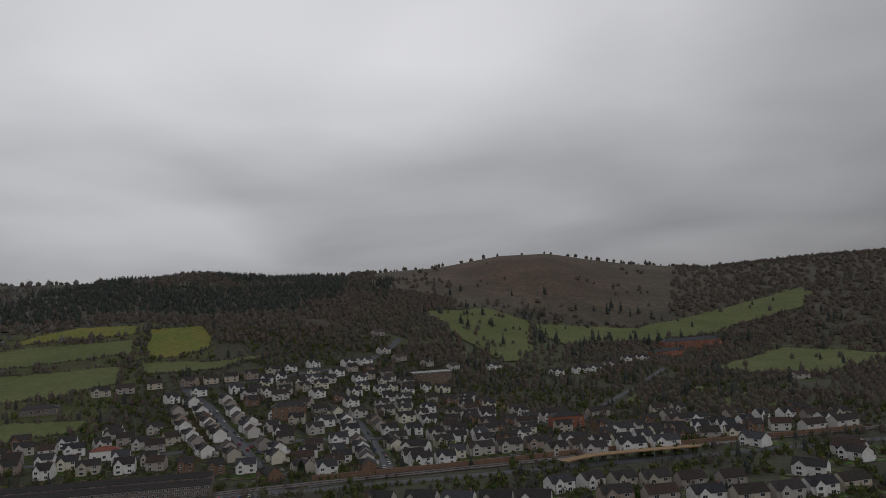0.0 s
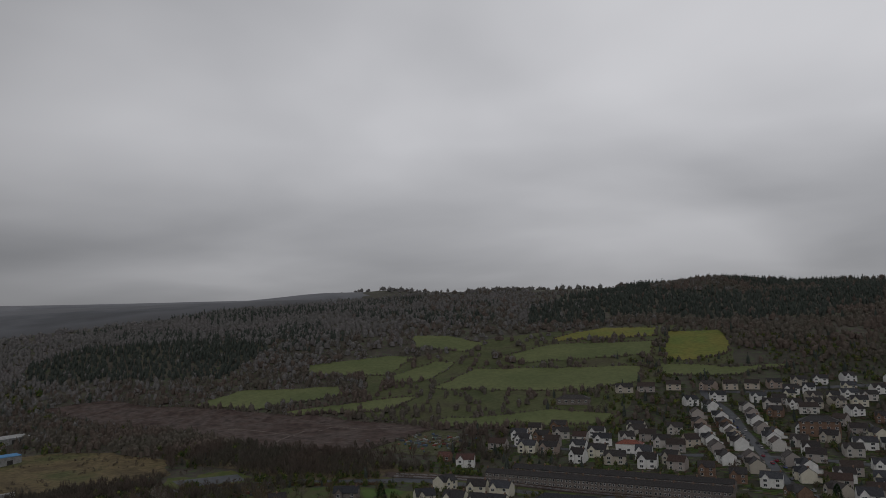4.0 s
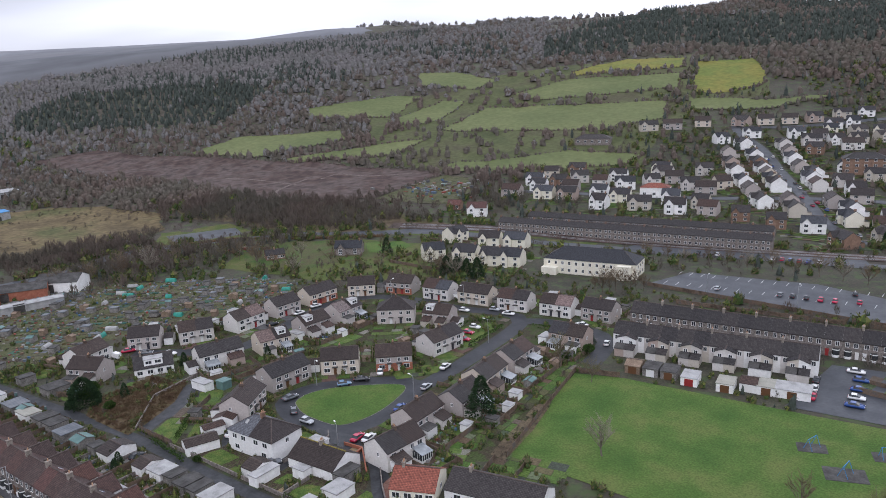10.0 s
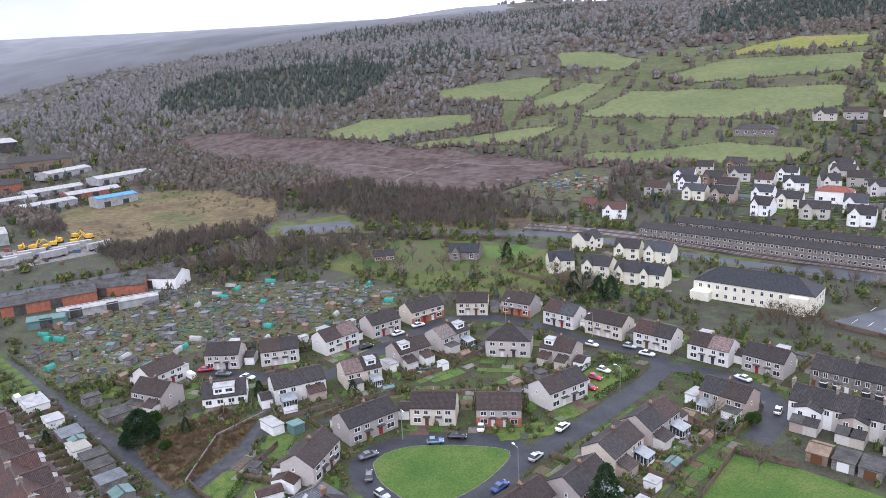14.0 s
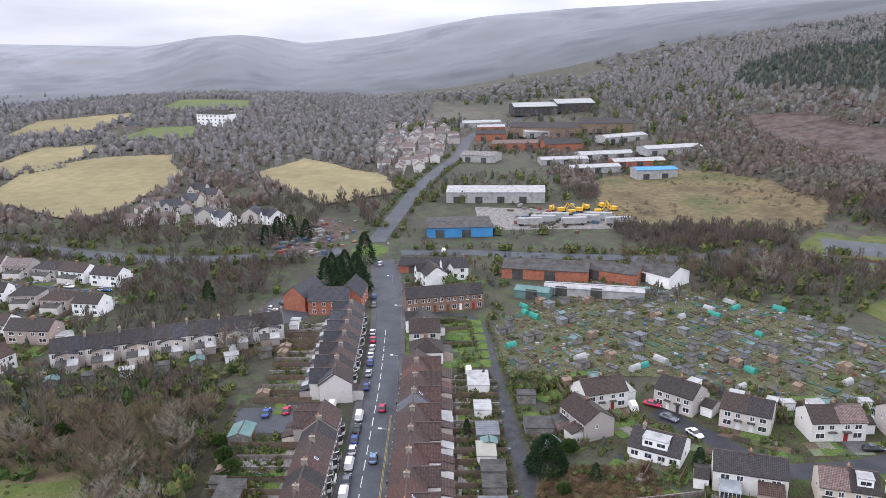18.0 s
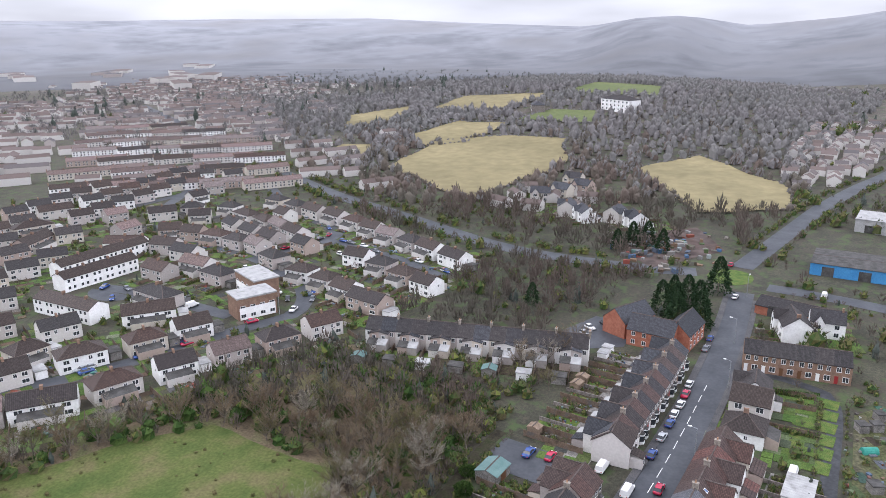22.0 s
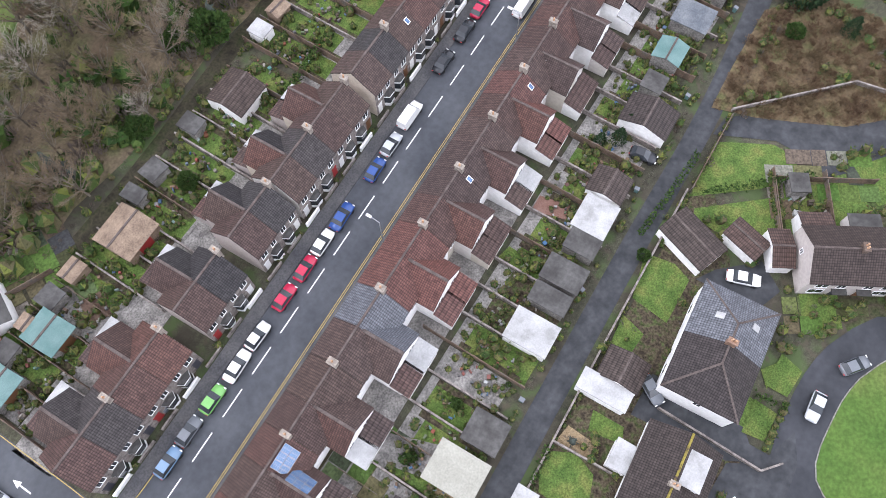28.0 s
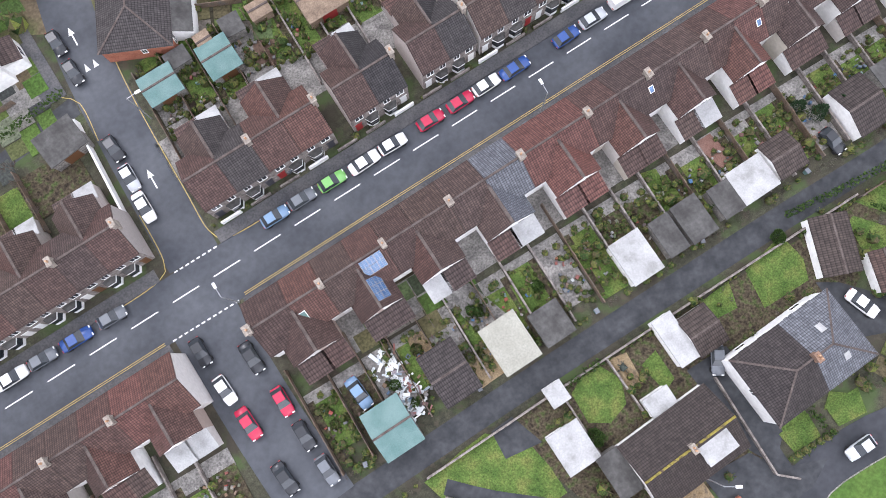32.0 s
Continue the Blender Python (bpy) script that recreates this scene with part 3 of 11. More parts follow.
def ground_mat():
    m = bpy.data.materials.new("ground_cover")
    m.use_nodes = True
    n, l = m.node_tree.nodes, m.node_tree.links
    b = n["Principled BSDF"]
    b.inputs["Roughness"].default_value = 0.95
    at, geo = n.new("ShaderNodeAttribute"), n.new("ShaderNodeNewGeometry")
    at.attribute_name = "cover"
    last = at.outputs["Color"]
    for scale, lo, hi in ((0.012, 0.65, 1.35), (0.12, 0.62, 1.2), (1.3, 0.55, 1.3), (5.0, 0.6, 1.25)):
        t, r, x = n.new("ShaderNodeTexNoise"), n.new("ShaderNodeMapRange"), n.new("ShaderNodeMix")
        t.inputs["Scale"].default_value, t.inputs["Detail"].default_value = scale, 4.0
        l.new(geo.outputs["Position"], t.inputs["Vector"])
        r.inputs["From Min"].default_value, r.inputs["From Max"].default_value = 0.3, 0.7
        r.inputs["To Min"].default_value, r.inputs["To Max"].default_value = lo, hi
        l.new(t.outputs["Fac"], r.inputs["Value"])
        x.data_type, x.blend_type = "RGBA", "MULTIPLY"
        x.inputs["Factor"].default_value = 1.0
        l.new(last, x.inputs[6])
        l.new(r.outputs[0], x.inputs[7])
        last = x.outputs[2]
    for scale, lo, hi, tone in ((0.09, 0.50, 0.62, (0.042, 0.034, 0.024)), (0.21, 0.51, 0.63, (0.046, 0.076, 0.019)), (0.6, 0.58, 0.66, (0.060, 0.048, 0.032))):
        t, r, x = n.new("ShaderNodeTexNoise"), n.new("ShaderNodeMapRange"), n.new("ShaderNodeMix")
        t.inputs["Scale"].default_value, t.inputs["Detail"].default_value = scale, 5.0
        l.new(geo.outputs["Position"], t.inputs["Vector"])
        r.inputs["From Min"].default_value, r.inputs["From Max"].default_value = lo, hi
        r.inputs["To Min"].default_value, r.inputs["To Max"].default_value = 0.0, 0.75
        l.new(t.outputs["Fac"], r.inputs["Value"])
        x.data_type = "RGBA"
        l.new(r.outputs[0], x.inputs[0])
        l.new(last, x.inputs[6])
        x.inputs[7].default_value = (*tone, 1)
        last = x.outputs[2]
    l.new(last, b.inputs["Base Color"])
    return m


M["ground"] = ground_mat()
make_ground()

# ---- roads and pavements ----


def yc(x):
    """The centre mark of the main street, which runs west with a slight turn to the south."""
    return -25.7 + (x - 20) * 0.033 - 0.00055 * max(0.0, -130 - x) ** 2


MAIN = [(x, yc(x)) for x in (110, 60, 20, -40, -100, -140, -180, -215, -252)]
ribbon("road", MAIN, 3.3, -4.5, M["asphalt"], 0.05, label="grey asphalt main street between terraces", category="road")
for nm, lo, hi in (("pavement", 3.3, 5.1), ("pavement", -4.5, -6.1)):
    for a, b in (((110, 27.4), (18.2, -250)) if lo > 0 else ((110, 30.5), (19.5, -245))):
        xs = np.linspace(a, b, 14)
        ribbon(nm, [(x, yc(x)) for x in xs], lo, hi, M["paving"], 0.17, 0.17, "grey paved footway with a raised kerb", category="pavement")
SIDE = [(22.4, -29), (22.4, -50), (21.5, -66), (17, -90), (14, -120)]
ribbon("road", SIDE, 3.6, -3.6, M["asphalt"], 0.055, label="asphalt side street with parked cars", category="road", step=3)
LOT = [(25.2, -22), (24.6, -6), (23.6, 7)]
ribbon("road", LOT, 4.9, -4.4, M["asphalt"], 0.055, label="asphalt side street with parked cars", category="road", step=3)
LANE = [(60, 10.0), (14, 7.9), (-12, 7.0), (-44, 6.3), (-70, 6.0), (-100, 3.4), (-140, -0.5), (-180, -4.5), (-188, -12), (-190, -30)]
ribbon("road", LANE, 1.65, -1.65, M["lane"], 0.05, label="narrow worn asphalt back lane", category="lane", step=4)
BACK = [(10, -57), (-18, -57.5), (-37, -59), (-66, -60.5), (-90, -62.5), (-117, -66), (-126, -66)]
M["path_mud"] = mat("muddy_path", [(0.022, 0.018, 0.013), (0.040, 0.036, 0.022), (0.030, 0.036, 0.014)], 0.4, 0.9, 0.3, 2.5, fine=0.35)
ribbon("footpath", BACK, 1.3, -1.3, M["path_mud"], 0.05, label="dark overgrown path behind the gardens", category="path", step=4)
# the loop and its roads
ribbon("road", [(-28, 62), (-27, 72), (-28, 95), (-32, 125), (-42, 130.5), (-58, 127), (-80, 126.5), (-97, 121), (-104, 107), (-101, 86), (-97, 70), (-97, 55), (-108, 47), (-122, 37)], 2.9, -2.9, M["estate_road"], 0.05, label="asphalt estate road round the semis", category="road", step=4)
ribbon("road", [(-33, 126), (-22, 131), (-4, 128), (2, 118), (4, 105)], 2.9, -2.9, M["estate_road"], 0.06, label="asphalt estate road", category="road", step=4)
GREEN_RING = [(-49, 41.2), (-44, 38.6), (-37.8, 37.6), (-29.6, 38.6), (-26.7, 46.3), (-27.6, 56.6), (-31.5, 65.0), (-40.2, 60), (-48.1, 52), (-50.4, 45.6), (-49, 41.2)]
lp = smooth_line(GREEN_RING, 2.0)[:-1]
lt = np.roll(lp, -2, 0) - np.roll(lp, 2, 0)
lt /= np.hypot(lt[:, 0], lt[:, 1])[:, None]
area = np.sum(lp[:, 0] * np.roll(lp[:, 1], -1) - np.roll(lp[:, 0], -1) * lp[:, 1])
side_n = np.stack([lt[:, 1], -lt[:, 0]], 1) * (1 if area > 0 else -1)
KEEP.extend((float(x), float(y), 4.0) for x, y in lp + side_n * 2.7)
patch("road", [(float(x), float(y)) for x, y in lp + side_n * 5.4], M["estate_road"], 0.058, 0, "asphalt road round the oval green", category="road")
patch("kerb", [(float(x), float(y)) for x, y in lp + side_n * 0.15], M["concrete"], 0.11, 0, "pale kerb round the oval green", category="kerb")
patch("lawn", [(float(x), float(y)) for x, y in lp], M["field"], 0.14, label="oval mown green inside the road loop", category="green")
ribbon("road", [(-24, 37), (-19, 33), (-13, 31), (-6, 27.5), (2, 21)], 1.7, -1.7, M["estate_road"], 0.05, label="narrow asphalt drive off the loop", category="drive", step=2)
patch("lawn", [(-33, 71), (-29.5, 77), (-31, 84), (-36, 79), (-41, 70), (-36, 67)], M["lawn"], 0.10, label="small grass verge by the loop", category="verge")
patch("lawn", [(-44, 98), (-34, 97), (-35, 118), (-41, 121), (-46, 112)], M["lawn"], 0.10, label="corner lawn inside a clipped hedge", category="lawn")
for k in range(6):
    x_ = -147.0 - k * 6.2
    patch("lawn", [(x_, yc(x_) + 6.2), (x_ - 5.4, yc(x_) + 6.2), (x_ - 5.4, yc(x_) + 12.0), (x_, yc(x_) + 12.0)], M["lawn"], 0.12, label="small front lawn beside the street", category="lawn")
    patch("lawn", [(x_, yc(x_) + 21.0), (x_ - 5.2, yc(x_) + 21.0), (x_ - 5.2, yc(x_) + 30.0), (x_, yc(x_) + 30.0)], M["lawn"], 0.12, label="mown back garden lawn by the lane", category="lawn")
# roundabout and the roads that meet there
KEEP.extend(((-267, -50, 21), (-246, -45, 9), (-262, -30, 8), (-262, -72, 9), (-290, -50, 10), (-300, -15, 16), (-325, 20, 18), (-325, 45, 18), (-195, -70, 14), (-118, -56, 9)))
bm = bmesh.new()
solid(bm, [(-267 + 19 * math.cos(a), -50 + 16 * math.sin(a)) for a in np.linspace(0, 2 * math.pi, 40, endpoint=False)], 0.0, 0.07)
tagged(part("road", bm, M["asphalt"]), "asphalt roundabout carriageway", "roundabout", kind="structure")
bm = bmesh.new()
solid(bm, [(-267 + 9.5 * math.cos(a), -50 + 8 * math.sin(a)) for a in np.linspace(0, 2 * math.pi, 32, endpoint=False)], 0.0, 0.35)
tagged(part("roundabout_island", bm, M["lawn"]), "round grass traffic island", "traffic island", kind="structure")
ribbon("road", [(-280, -49), (-315, -46), (-360, -42), (-401, -38), (-460, -28), (-520, -15), (-640, 0), (-760, 60)], 4.2, -4.2, M["asphalt"], 0.12, label="asphalt road running out to the works", category="road", step=10)
ribbon("road", [(-266, -62), (-258, -90), (-256, -140), (-276, -208), (-299, -282), (-355, -407), (-455, -616), (-560, -830)], 5, -5, M["asphalt"], 0.12, label="bypass road beside the estate", category="road", step=10)
ribbon("road", [(-262, -36), (-262, -10), (-255, 30), (-250, 80), (-261, 107), (-252, 133), (-215, 184), (-171, 208), (-145, 222), (-60, 232), (20, 247), (90, 258), (220, 275), (420, 300)], 4, -4, M["asphalt"], 0.12, label="asphalt relief road along the valley", category="road", step=10)
ribbon("verge", [(-252, 133), (-215, 184), (-171, 208), (-145, 222), (-60, 232)], 8.0, -8.0, M["rough_grass"], 0.07, label="rough grass verge beside the relief road", category="verge", step=8)
patch("verge", wobbly([(-291, 150), (-270, 182), (-238, 178), (-234, 156), (-264, 129)], 2, 6), M["rough_grass"], 0.09, 8, "rough grass round the loop car park", category="verge")
patch("parking", [(-279, 146), (-259, 178), (-242, 171), (-256, 138)], M["asphalt"], 0.16, label="small loop car park", category="car park")
# estate roads in the south-west
for pts in ([(-190, -253), (-188, -218), (-179, -187), (-167, -168), (-151, -159), (-134, -164), (-106, -170), (-86, -176), (-60, -190)], [(-189, -216), (-211, -211), (-232, -212), (-243, -230), (-259, -269), (-300, -330)], [(-223, -208), (-219, -170), (-211, -139)], [(-190, -253), (-196, -285), (-220, -320), (-260, -350)], [(-140, -175), (-138, -215), (-134, -236)], [(-118, -290), (-190, -335), (-280, -345)]):
    ribbon("road", pts, 3, -3, M["asphalt"], 0.07, label="asphalt estate road", category="road", step=6)
bm = bmesh.new()
solid(bm, [(-134 + 9 * math.cos(a), -228 + 11 * math.sin(a)) for a in np.linspace(0, 2 * math.pi, 28, endpoint=False)], 0.0, 0.09)
tagged(part("parking", bm, M["asphalt"]), "asphalt turning circle in the estate", "turning circle", kind="structure")
# hillside streets
for pts in ([(44, 290), (23, 314), (1, 360), (-40, 443), (-73, 487), (-85, 520)], [(99, 290), (90, 346), (68, 426), (40, 470)], [(-80, 500), (-45, 508), (0, 538), (40, 575), (70, 640), (90, 730)], [(60, 262), (150, 300), (260, 335), (380, 320)], [(-150, 310), (-60, 330), (0, 352), (60, 372), (150, 400), (230, 420)], [(230, 420), (300, 560), (380, 700)]):
    ribbon("road", pts, 3, -3, M["asphalt"], 0.25, label="asphalt hillside street", category="road", step=6)

# ---- marks ----


def dashes(name, line, off, long, gap, width, material, start=0.0, label=""):
    """Short painted bars along a line, each a piece of its own."""
    p = smooth_line(line, 1.0)
    d = np.r_[0, np.cumsum(np.hypot(*np.diff(p, axis=0).T))]
    root = empty(name, label, "road marking")
    tagged(root, kind="structure")
    mesh = None
    s = start
    while s + long < d[-1]:
        x, y = np.interp(s + long / 2, d, p[:, 0]), np.interp(s + long / 2, d, p[:, 1])
        x2, y2 = np.interp(s + long / 2 + 0.5, d, p[:, 0]), np.interp(s + long / 2 + 0.5, d, p[:, 1])
        a = math.atan2(y2 - y, x2 - x)
        if mesh is None:
            bm = bmesh.new()
            box(bm, -long / 2, long / 2, -width / 2, width / 2, 0, 0.006)
            mesh = bpy.data.meshes.new("dash")
            bm.to_mesh(mesh)
            bm.free()
            mesh.materials.append(material)
        ob = new("dash", mesh)
        ob.parent = root
        ob.matrix_basis = pose(x - off * math.sin(a), y + off * math.cos(a), lz(x, y) + 0.066, 0, 0, math.degrees(a))
        s += long + gap
    return root


dashes("lane_marks", MAIN[:-2], 0, 4.0, 2.2, 0.16, M["road_white"], 2.0, "white broken centre line on the street")
for off in (-4.25, -4.0):
    ribbon("yellow_line", [(x, yc(x)) for x in np.linspace(19, -120, 12)], off + 0.05, off - 0.05, M["road_yellow"], 0.062, label="yellow no-parking line by the kerb", category="road marking")
    ribbon("yellow_line", [(x, yc(x)) for x in np.linspace(110, 31, 6)], off + 0.05, off - 0.05, M["road_yellow"], 0.062, label="yellow no-parking line by the kerb", category="road marking")
for pts in ([(12, yc(12) - 3.1), (17.2, -29.3), (18.9, -31.5), (19.0, -38), (19.0, -52), (18.4, -62)], [(34, yc(34) - 3.1), (27.6, -28.9), (25.9, -31), (25.8, -38)], [(25.8, -50), (25.6, -56), (28, -58.5)]):
    ribbon("yellow_line", pts, 0.06, -0.06, M["road_yellow"], 0.07, label="yellow line round the corner kerb", category="road marking", step=1.0)
for a, b in (((18.9, -29.0), (26.2, -28.8)), ((19.8, -21.2), (30.4, -21.0))):
    dashes("give_way_marks", [a, ((a[0] + b[0]) / 2, (a[1] + b[1]) / 2), b], 0, 0.5, 0.35, 0.2, M["road_white"], 0.1, "white give-way dashes at the junction")
for y0 in (-63.6, -40.0):
    bm = bmesh.new()
    v = [bm.verts.new(p) for p in ((21.95, y0, 0.07), (21.95, y0 - 1.8, 0.07), (21.6, y0 - 1.8, 0.07), (22.05, y0 - 3.0, 0.07), (22.5, y0 - 1.8, 0.07), (22.15, y0 - 1.8, 0.07), (22.15, y0, 0.07))]
    bm.faces.new(v)
    tagged(part("arrow_mark", bm, M["road_white"]), "white direction arrow on the side street", "road marking", "arrow marks", kind="structure")
for x in (20.8, 22.1, 23.4):
    bm = bmesh.new()
    bm.faces.new([bm.verts.new(p) for p in ((x, -59.5, 0.07), (x + 0.38, -60.7, 0.07), (x + 0.76, -59.5, 0.07))])
    tagged(part("hump_mark", bm, M["road_white"]), "white triangle on the road hump", "road marking", "hump marks", kind="structure")

# ---- open ground ----
PARK = [(13, 49), (8, 70), (3.5, 97), (16, 101), (60, 104), (110, 109), (150, 112), (150, 60), (60, 48)]
patch("playing_field", PARK, M["field"], 0.09, 12, "wide mown playing field", category="field")
patch("path_corner", [(26.1, -57.5), (40, -55), (70, -52), (70, -49.5), (40, -52.6), (26.1, -54.6)], M["lane"], 0.05, label="worn back lane off the side street", category="lane")
FIELD = [(-53, -141), (-71, -136), (-90, -124), (-93, -104), (-92, -88), (-83, -81), (-70, -86), (-58, -89), (-48, -99), (-36, -95), (-24, -87), (-10, -82), (10, -84), (24, -100), (20, -125), (-10, -140)]
patch("meadow", wobbly(FIELD, 4, 6), M["rough_grass"], 0.09, 12, "tussocky rough meadow inside the wood", category="meadow")
patch("bramble_patch", wobbly([(-90, 5.4), (-98, 14), (-98, 30), (-86, 33), (-78, 24), (-72, 12), (-70, 6)], 1.2, 4), M["bramble"], 0.12, label="brown bramble-grown waste plot", category="scrub")
HILL_FARM = [(-423, 463), (-377, 522), (-356, 591), (-300, 648), (-196, 729), (-105, 675), (-82, 601), (-122, 527), (-120, 456), (-104, 392), (-168, 356), (-229, 336), (-300, 334), (-360, 400)]
patch("pasture", wobbly(HILL_FARM, 6, 14), M["farm_ground"], 0.35, 14, "dull winter pasture on the hillside between hedges", category="pasture")
for i, ring in enumerate(([(-453, 582), (-412, 594), (-345, 578), (-346, 543), (-417, 539)], [(-486, 441), (-420, 505), (-389, 510), (-376, 446), (-457, 419)], [(-369, 439), (-358, 502), (-333, 506), (-322, 447), (-339, 427)], [(-298, 425), (-303, 492), (-154, 557), (-136, 507), (-172, 462), (-284, 423)], [(-300, 536), (-272, 597), (-176, 639), (-159, 595), (-269, 527)], [(-282, 617), (-252, 688), (-193, 704), (-181, 659), (-271, 609)], [(-144, 589), (-172, 680), (-126, 703), (-99, 656), (-94, 612), (-124, 584)], [(-140, 565), (-76, 583), (-29, 606), (-68, 556), (-125, 534)])):
    patch("pasture", wobbly(ring, 5, 12), M["pasture_gold"] if i in (5, 6) else M["pasture"], 0.7, 14, "green hillside pasture between hedges", category="pasture")
for ring in ([(-478, 293), (-476, 344), (-390, 396), (-364, 373), (-408, 309)], [(-378, 314), (-293, 402), (-292, 357), (-360, 310)], [(-238, 347), (-167, 407), (-114, 417), (-115, 392), (-219, 336)]):
    patch("pasture", wobbly(ring, 5, 12), M["pasture"], 0.7, 14, "green valley pasture between hedges", category="pasture")
for ring in ([(98, 886), (210, 1000), (270, 953), (233, 750), (199, 733), (139, 867)], [(268, 941), (407, 977), (766, 1130), (690, 986), (470, 916), (297, 840)], [(420, 700), (560, 800), (640, 700), (500, 600)]):
    patch("fairway", wobbly(ring, 18, 30), M["pasture"], 1.2, 25, "green golf fairway below the hill", category="fairway")
for ring in ([(-368, -293), (-457, -315), (-500, -271), (-508, -228), (-439, -195), (-317, -195)], [(-438, -153), (-502, -126), (-436, -58), (-387, -49), (-357, -87)], [(-470, -349), (-536, -347), (-542, -295), (-465, -290), (-436, -310)], [(-400, -330), (-430, -350), (-420, -372), (-385, -360)], [(-570, -400), (-660, -420), (-690, -330), (-600, -330)], [(-470, -420), (-540, -470), (-600, -440), (-530, -400)]):
    patch("straw_field", wobbly(ring, 7, 14), M["straw"], 0.8, 14, "straw-coloured winter field", category="field")
for ring in ([(-560, -300), (-610, -290), (-620, -250), (-570, -235)], [(-700, -320), (-800, -330), (-800, -250), (-720, -230)], [(-900, -150), (-1000, -160), (-1010, -80), (-920, -90)], [(-840, -420), (-930, -430), (-940, -350)]):
    patch("pasture", wobbly(ring, 7, 14), M["pasture"], 0.8, 14, "green farm pasture", category="pasture")
SPOIL = [(-620, 222), (-585, 270), (-521, 275), (-469, 292), (-397, 305), (-347, 317), (-300, 322), (-255, 331), (-223, 328), (-226, 306), (-228, 264), (-241, 250), (-266, 241), (-294, 231), (-351, 233), (-429, 232), (-497, 217)]
VALLEY_WOOD = [(-458, 203), (-413, 226), (-342, 226), (-286, 224), (-259, 235), (-235, 248), (-210, 243), (-183, 240), (-145, 237), (-147, 228), (-172, 214), (-205, 193), (-240, 184), (-268, 186), (-304, 176), (-349, 194), (-405, 180)]
WORKS_WOOD = [(-632, 67), (-458, 71), (-363, 79), (-302, 99), (-292, 122), (-260, 128), (-258, 104), (-264, 85), (-281, 60), (-337, 54), (-414, 50), (-608, 50)]
patch("wood_floor", wobbly(VALLEY_WOOD, 2, 10), M["litter"], 0.14, 14, "brown leaf litter under the valley trees", category="ground")
patch("allotment_ground", [(-224, 260), (-227, 306), (-221, 327), (-202, 328), (-172, 292), (-174, 268), (-192, 262)], M["allot"], 0.3, 12, "weedy plots below the hillside pasture", category="allotments")
patch("grass_island", wobbly([(-272, 154), (-262, 169), (-252, 166), (-260, 148)], 1, 4), M["field"], 0.22, label="grass island of the loop car park", category="island")
patch("spoil_ground", wobbly(SPOIL, 4, 14), M["spoil"], 0.5, 18, "dark reddish bare tip ground with pale ruts", category="waste ground")
for line in ([(-311, 280), (-308, 259), (-302, 244), (-287, 238), (-268, 242)], [(-375, 257), (-354, 263), (-305, 265)], [(-300, 284), (-299, 301), (-273, 304), (-247, 322)]):
    ribbon("track", line, 1.3, -1.1, M["tip_track"], 0.62, label="pale wheel-worn track over the tip", category="track", step=4)
patch("sedge_ground", wobbly([(-429, 75), (-455, 128), (-394, 167), (-330, 172), (-296, 160), (-292, 120), (-298, 77), (-345, 60)], 8, 14), M["sedge"], 0.3, 18, "brown sedge-grown waste ground", category="waste ground")
patch("car_park", [(-14, 189), (-6, 211), (40, 217), (74, 206), (70, 182), (24, 184)], M["asphalt"], 0.10, 0, "wet asphalt car park with white bays", category="car park")
patch("car_park", [(-46, 234), (-44, 246), (48, 262), (54, 248)], M["asphalt"], 0.22, 10, "asphalt station car park", category="car park")
patch("yard", [(56, 106), (80, 108), (78, 142), (60, 139)], M["asphalt"], 0.10, label="asphalt yard beside the terrace end", category="yard")
patch("yard", [(-124, -64), (-124, -48), (-112, -46), (-112, -64)], M["asphalt"], 0.10, label="dark asphalt garage yard", category="yard")
patch("yard", [(-204, -76), (-206, -62), (-186, -60), (-176, -72), (-188, -80)], M["asphalt"], 0.10, label="asphalt parking court of the brick flats", category="car park")
patch("yard", [(-300, -2), (-300, 60), (-335, 70), (-350, -4)], M["concrete"], 0.10, label="works yard with lorries and machines", category="yard")
patch("yard", [(-262, -78), (-300, -60), (-330, -80), (-290, -112)], M["spoil"], 0.12, label="earth scrapyard full of cars", category="yard")
patch("drive", [(-66.2, 8.0), (-70, 8.4), (-77, 19), (-84, 29), (-85, 38), (-80, 40), (-76, 32), (-68.4, 24.4), (-69.9, 19.1), (-70.0, 16.1)], M["lane"], 0.09, label="curved asphalt drive behind a stone wall", category="drive")
patch("estate_ground", [(-130, 30), (-122, 60), (-121, 112), (-104, 135), (-92, 143), (-5, 152), (4, 146), (4, 100), (12, 46), (-2, 33), (-30, 40), (-46, 38), (-60, 24), (-84, 42), (-104, 26), (-112, 12), (-128, 14)], M["estate_ground"], 0.028, 10, "garden ground of soil, moss and grass round the estate houses", category="garden")
patch("lawn", wobbly([(-55.4, 9.4), (-65.4, 8.9), (-69.4, 16.1), (-69.2, 19.1), (-66.6, 21.6), (-61.8, 17.2)], 0.3, 3), M["lawn"], 0.11, label="mown lawn beside the curved drive", category="lawn")
for ring in ([(-54.2, 10.8), (-61.2, 18.9), (-56.6, 22.3), (-53.9, 19.8), (-52.6, 14.5), (-53.2, 11.2)], [(-61.8, 20.0), (-65.0, 24.7), (-60.4, 27.2), (-57.0, 23.6)]):
    patch("lawn", ring, M["lawn"], 0.115, label="fenced garden lawn behind the garages", category="lawn")
patch("drive", [(-45.0, 15.4), (-47.6, 17.0), (-52.0, 21.8), (-49.4, 25.5), (-45.4, 24.0)], M["lane"], 0.10, label="dark asphalt drive between the houses", category="drive")
